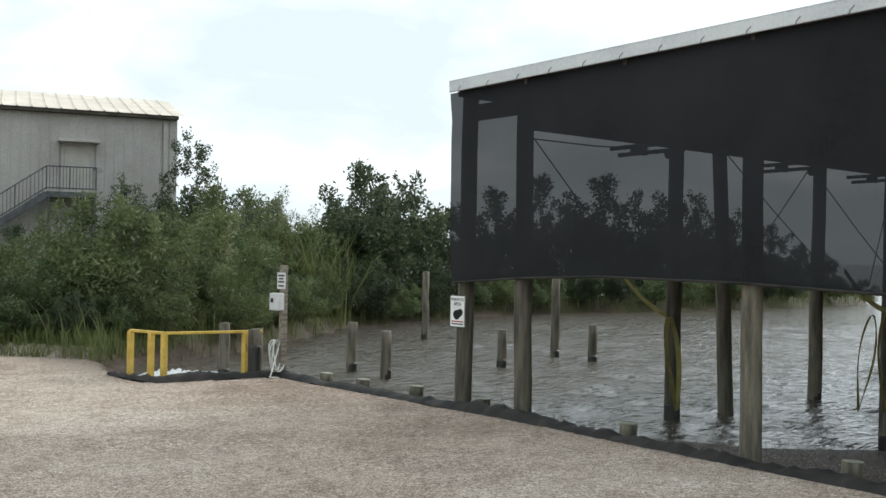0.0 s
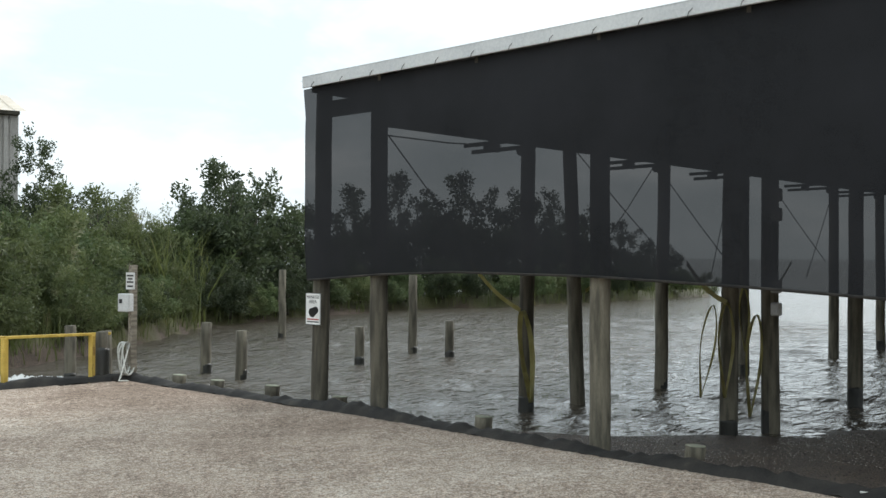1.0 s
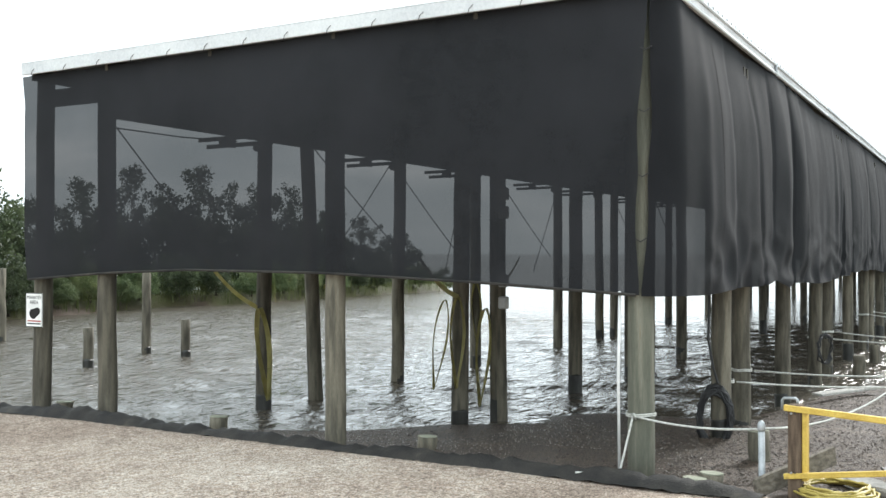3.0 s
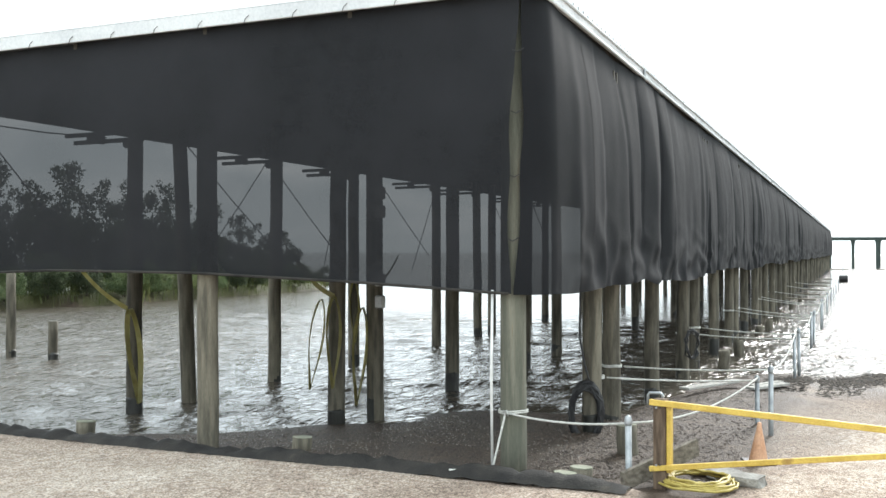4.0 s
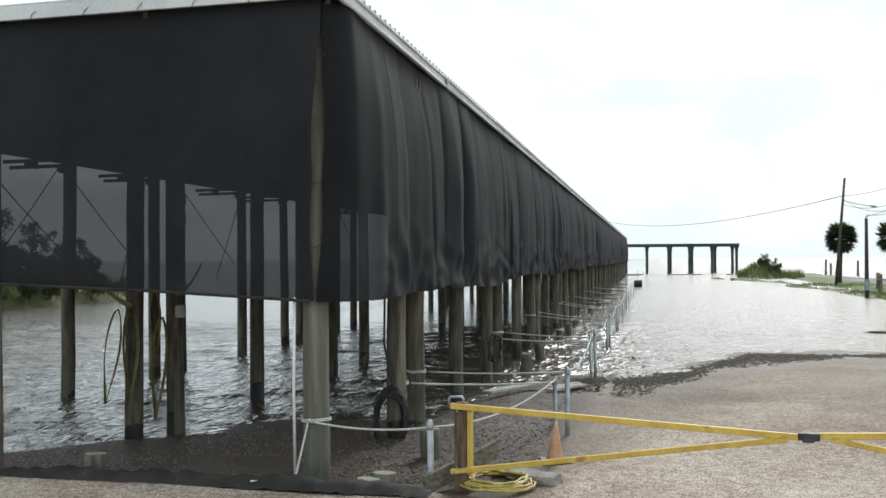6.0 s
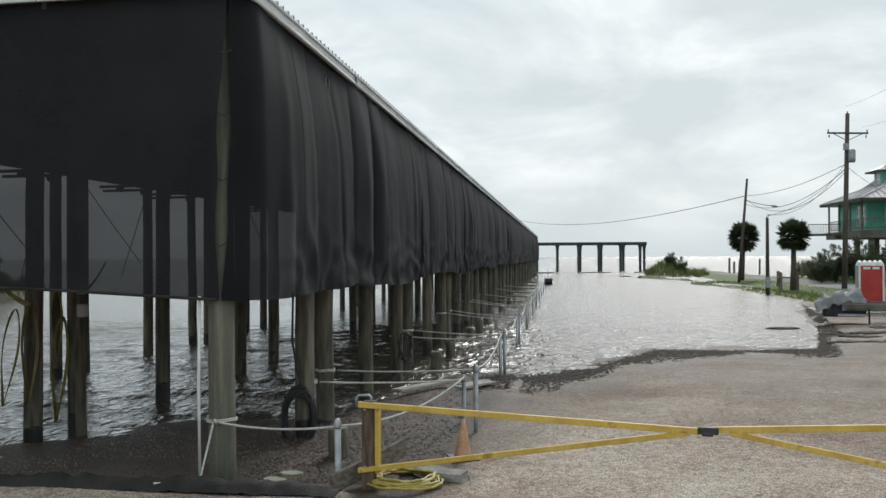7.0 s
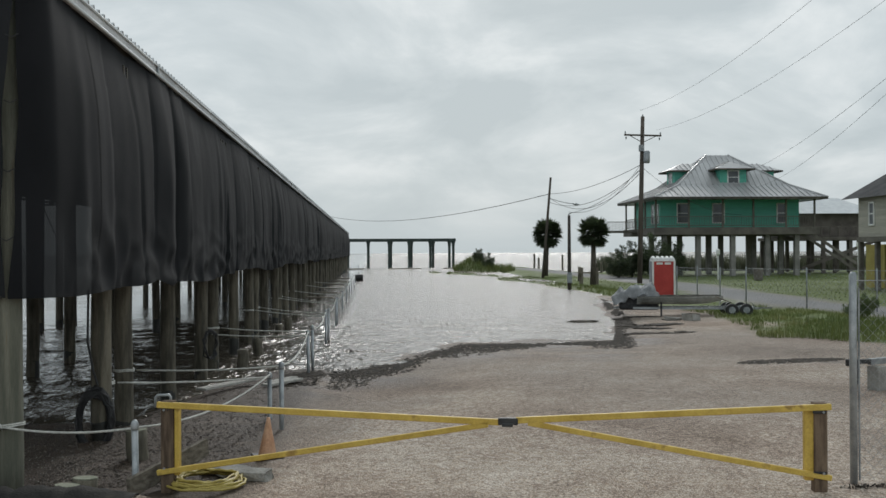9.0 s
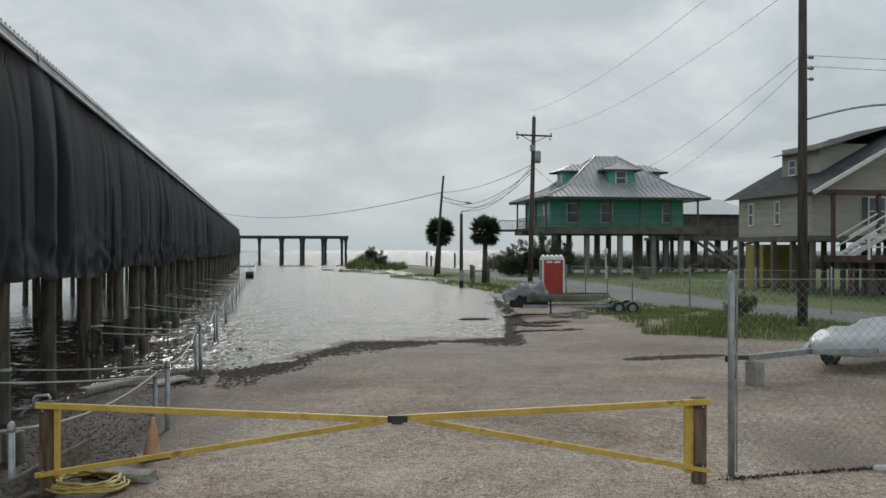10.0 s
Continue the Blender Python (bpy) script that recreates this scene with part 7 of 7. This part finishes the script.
# ---- reeds and grass ----
def blades(name, places, hmin, hmax, width, material, seed, lean=0.35, segs=3):
    """Arching blades from the given feet, joined."""
    r = np.random.RandomState(seed)
    n = len(places)
    p = np.array(places)
    h = r.uniform(hmin, hmax, n)
    a = r.uniform(0, 6.28, n)
    dirs = np.stack([np.cos(a), np.sin(a)], 1)
    bend = r.uniform(0.1, 1, n) * lean * h
    b = r.uniform(0, 6.28, n)
    sd = np.stack([np.cos(b), np.sin(b), np.zeros(n)], 1) * width * r.uniform(0.6, 1.3, n)[:, None]
    rows = []
    for k in range(segs + 1):
        f = k / segs
        c = np.stack([p[:, 0] + dirs[:, 0] * bend * f ** 2, p[:, 1] + dirs[:, 1] * bend * f ** 2, p[:, 2] + h * (f - 0.18 * lean * f ** 3)], 1)
        w = 1 - f ** 1.5 * 0.95
        rows += [c - sd * w, c + sd * w]
    v = np.stack(rows, 1).reshape(-1, 3)
    base = np.arange(n)[:, None] * (2 * (segs + 1))
    f = np.concatenate([base + np.array([2 * k, 2 * k + 1, 2 * k + 3, 2 * k + 2]) for k in range(segs)], 0)
    return cloud(name, v, f, material)


def scatter(n, box_, seed, keep=lambda x, y: np.ones(x.shape, bool), min_z=-0.33):
    r = np.random.RandomState(seed)
    x, y = r.uniform(box_[0], box_[1], n), r.uniform(box_[2], box_[3], n)
    k = keep(x, y)
    x, y = x[k], y[k]
    z = land(x, y)
    k = z > min_z
    return np.stack([x[k], y[k], z[k] - 0.02], 1)


BANKP = BANK + [(90, 4000), (-4000, 4000), (-4000, 24.5)]


def near_bank(lo, hi):
    def f(x, y):
        inner = outside(x, y, BANKP)
        grown = outside(x, y + hi, BANKP)
        return (inner < lo) & (outside(x, y - hi, BANKP) > 0)
    return f


def clumped(keep, scale, cut, seed):
    return lambda x, y: keep(x, y) & (wobble(x, y, scale, seed) > cut)


pl = scatter(34000, (9, 72, 21, 42), 5, near_bank(0.45, 1.6), -0.5)
tagged(part("reeds", blades("reeds", pl, 0.35, 1.25, 0.018, M["reed"], 5, 0.5)), "tangled green reeds and grass on the canal bank", "reeds", kind="stuff")
pl = scatter(16000, (-2, 13, 22, 27), 15, near_bank(0.3, 3.0))
tagged(part("bank_grass", blades("bank_grass", pl, 0.15, 0.5, 0.014, M["grass"], 15, 0.6)), "rank green grass below the thicket", "grass", kind="stuff")
pl = scatter(2200, (18, 27, 31, 38), 6, clumped(lambda x, y: np.hypot(x - 21.5, (y - 34)) < 3.6, 1.5, -0.2, 4), -0.4)
tagged(part("tall_reeds", blades("tall_reeds", pl, 1.6, 3.8, 0.035, M["reed"], 6, 0.65, 5)), "tall yellow-green cane standing on the bank", "reeds", kind="stuff")


def right_grass(x, y):
    e = np.interp(x, GRASS_X, GRASS_Y)
    rd = np.abs(y - np.interp(x, ROAD_X, ROAD_Y))
    return (y < e + 0.5 * wobble(x, y, 1.4, 7)) & (rd > 2.4)


pl = scatter(30000, (24, 46, -20, -10.5), 7, clumped(right_grass, 1.6, -0.45, 12))
tagged(part("verge_grass", blades("verge_grass", pl, 0.04, 0.24, 0.012, M["grass"], 7, 0.5)), "rank wet grass on the verge", "grass", kind="stuff")
pl = scatter(3500, (26, 36, -18.5, -12), 17, clumped(right_grass, 1.1, 0.25, 6))
tagged(part("tall_weeds", blades("tall_weeds", pl, 0.2, 0.6, 0.014, M["grass"], 17, 0.45)), "tall green weeds round the pole", "weeds", kind="stuff")
pl = scatter(26000, (46, 110, -46, -12), 8, right_grass)
tagged(part("lawn_grass", blades("lawn_grass", pl, 0.03, 0.10, 0.03, M["grass"], 8, 0.5, 2)), "rough wet lawn round the raised houses", "grass", kind="stuff")
pl = scatter(26000, (60, 140, -20, -8), 19, lambda x, y: tongue(x, y) > 0.12, -0.31)
tagged(part("spit_grass", blades("spit_grass", pl, 0.05, 0.28, 0.03, M["grass"], 19, 0.5, 2)), "wet grass on low spits in the flood", "grass", kind="stuff")
pl = scatter(9000, (130, 172, -26, -8), 9, lambda x, y: np.hypot((x - 148) / 14, (y + 16.5) / 4.5) < 1)
tagged(part("marsh_grass", blades("marsh_grass", pl, 0.3, 1.3, 0.05, M["grass"], 9, 0.5, 2)), "marsh grass on the low island", "grass", kind="stuff")
r9 = np.random.RandomState(30)
far = np.stack([r9.uniform(140, 150, 16000), r9.uniform(-110, -33, 16000), np.full(16000, -0.4)], 1)
tagged(part("far_reeds", blades("far_reeds", far, 1.0, 2.7, 0.07, M["far_reed"], 31, 0.25, 2)), "distant bank of marsh reeds behind the houses", "reeds", kind="stuff")

# low palmetto and shrubs by the green house
for x, y, s in ((98, -25.5, 0.7), (97, -27.5, 0.85), (96, -23.8, 0.55), (100, -30, 0.75), (143, -17, 0.42), (146, -16, 0.42)):
    plant("dark", x, y, s)
plant("mid", 37.5, -18.8, 0.30)

def stones(name, places, smin, smax, material, seed, flat=1.0):
    r = np.random.RandomState(seed)
    n = len(places)
    base = np.array([(1, 0, 0), (-1, 0, 0), (0, 1, 0), (0, -1, 0), (0, 0, 0.6), (0, 0, -0.6)], float)
    tri = np.array([(0, 2, 4), (2, 1, 4), (1, 3, 4), (3, 0, 4), (2, 0, 5), (1, 2, 5), (3, 1, 5), (0, 3, 5)])
    s = r.uniform(smin, smax, n)[:, None, None]
    v = base[None] * np.array([1, 1, flat]) * s * r.uniform(0.6, 1.3, (n, 6, 1)) + np.array(places)[:, None, :]
    f = (np.arange(n)[:, None, None] * 6 + tri[None]).reshape(-1, 3)
    return cloud(name, v.reshape(-1, 3), f, material)


# ---- wrack along the flood line and stones on the gravel ----
r9 = np.random.RandomState(41)
n9 = 19000
yy = r9.uniform(-14, 0.8, n9)
line = r9.choice([0.05, 0.45, 0.95, 1.6, 2.5], n9, p=[0.34, 0.26, 0.2, 0.12, 0.08])
off = line + 0.30 * wobble(yy, line * 7, 0.9, 45) + r9.normal(0, 0.32, n9) - 0.05
xx = np.interp(yy, SHORE_Y, SHORE_X) - off * np.interp(yy, [-14, -8, 0], [1.6, 1.0, 1.4])
kk = wobble(xx * 0.6, yy, 1.6, 47) > -1.2 + 0.9 * line
xx, yy = xx[kk], yy[kk]
pl = np.stack([xx, yy, np.maximum(land(xx, yy), WATER - 0.01) + 0.005], 1)
t9, q9 = r9.rand(1100) * 6.283, np.sqrt(r9.rand(1100))
px9, py9 = 24.1 + 0.42 * q9 * np.cos(t9) + r9.normal(0, 0.08, 1100), -10.7 + 1.25 * q9 * np.sin(t9)
pl = np.concatenate([pl, np.stack([px9, py9, land(px9, py9) + 0.002], 1)])
tagged(part("wrack", stones("wrack", pl, 0.01, 0.055, M["wrack"], 42, 0.45)), "line of dark driftweed left by the flood", "wrack", kind="stuff")
n9 = 9000
xx = 11.9 + 29 * r9.rand(n9) ** 1.7
yy = r9.uniform(-1.0, 1.2, n9) + np.interp(xx, [12, 20, 30, 42], [1.4, 1.5, 1.15, 0.7])
kk = land(xx, yy) > -0.31
xx, yy = xx[kk], yy[kk]
pl = np.stack([xx, yy, land(xx, yy) + 0.004], 1)
tagged(part("wrack_bits", stones("wrack_bits", pl, 0.004, 0.026, M["wrack"], 43, 0.5)), "scraps of dark weed and bark on wet gravel", "wrack", kind="stuff")


n9 = 650
t9 = r9.rand(n9)
xx, yy = 10.74 + 0.42 * t9 + r9.normal(0, 0.035, n9), -5.8 - 2.6 * t9 + r9.normal(0, 0.05, n9)
pl = np.stack([xx, yy, land(xx, yy) + 0.004], 1)
tagged(part("fence_litter", blades("fence_litter", pl, 0.01, 0.05, 0.010, M["wrack"], 44, 2.0, 2)), "dead weeds caught along the foot of the fence", "litter", kind="stuff")


M["stone"] = surf("pale_shell_stones", (0.30, 0.275, 0.24), (0.52, 0.49, 0.44), 0.8, 0.9, 0.1, 30)
M["stone_wet"] = surf("wet_brown_stones", (0.020, 0.014, 0.010), (0.17, 0.135, 0.105), 30, 0.45, 0.1, 30)
M["stone_dark"] = surf("dark_stones", (0.06, 0.05, 0.042), (0.15, 0.13, 0.11), 0.8, 0.9, 0.1, 30)
a = scatter(26000, (5.5, 12, -9, 18), 51, lambda x, y: outside(x, y, LOT + []) * 0 + (x < np.interp(y, [1, 17], [10.9, 11.2])) > 0, -0.1)
tagged(part("gravel_stones", stones("gravel_stones", a, 0.006, 0.018, M["stone"], 52)), "loose pale shell and gravel stones", "gravel", kind="stuff")
a = scatter(26000, (10.5, 22, -9.5, 0.0), 59, min_z=-0.2)
tagged(part("drive_stones", stones("drive_stones", a, 0.006, 0.017, M["stone"], 60)), "loose shell and pebbles scattered over the drive", "gravel", kind="stuff")
a = scatter(3500, (11.6, 26, -0.6, 2.2), 53, lambda x, y: wobble(x, y, 1.1, 81) > -0.1, -0.29)
tagged(part("shore_stones", stones("shore_stones", a, 0.006, 0.022, M["stone"], 54)), "pale stones on the dark wet shore", "gravel", kind="stuff")
a = scatter(16000, (11.4, 20, 2.0, 12.0), 57, min_z=-0.32)
a[:, 2] += 0.018
tagged(part("wet_gravel", stones("wet_gravel", a, 0.008, 0.028, M["stone_wet"], 58)), "dark wet gravel under the boathouse", "gravel", kind="stuff")
a = scatter(5000, (11.4, 16.5, 2.0, 11.0), 63, lambda x, y: wobble(x, y, 1.3, 83) > -0.2, -0.31)
a[:, 2] += 0.03
tagged(part("shell_bits", stones("shell_bits", a, 0.003, 0.011, M["stone"], 64)), "pale shell scraps on the dark wet mud", "gravel", kind="stuff")
a = scatter(1500, (5, 20, -9, 18), 55, lambda x, y: (x < np.interp(y, [1, 17], [10.9, 11.2])) | (y < 0), -0.2)
tagged(part("dark_litter", stones("dark_litter", a, 0.008, 0.03, M["stone_dark"], 56)), "scattered dark bark and debris on gravel", "debris", kind="stuff")

# foam where the flood breaks by the guard rail
M["foam"] = surf("white_foam", (0.55, 0.56, 0.55), (0.75, 0.76, 0.75), 4, 0.9, 0.2, 30)
r9 = np.random.RandomState(61)
n9 = 1500
t9 = r9.rand(n9)
xx = 10.2 + 2.2 * t9 + r9.normal(0, 0.16, n9)
yy = 19.6 + 1.6 * np.sin(t9 * 5) * 0.5 + r9.normal(0, 0.35, n9)
pl = np.stack([xx, yy, np.full(n9, WATER + 0.05)], 1)
tagged(part("foam", stones("foam", pl, 0.02, 0.07, M["foam"], 62)), "white broken foam on the churning water", "foam", kind="stuff")
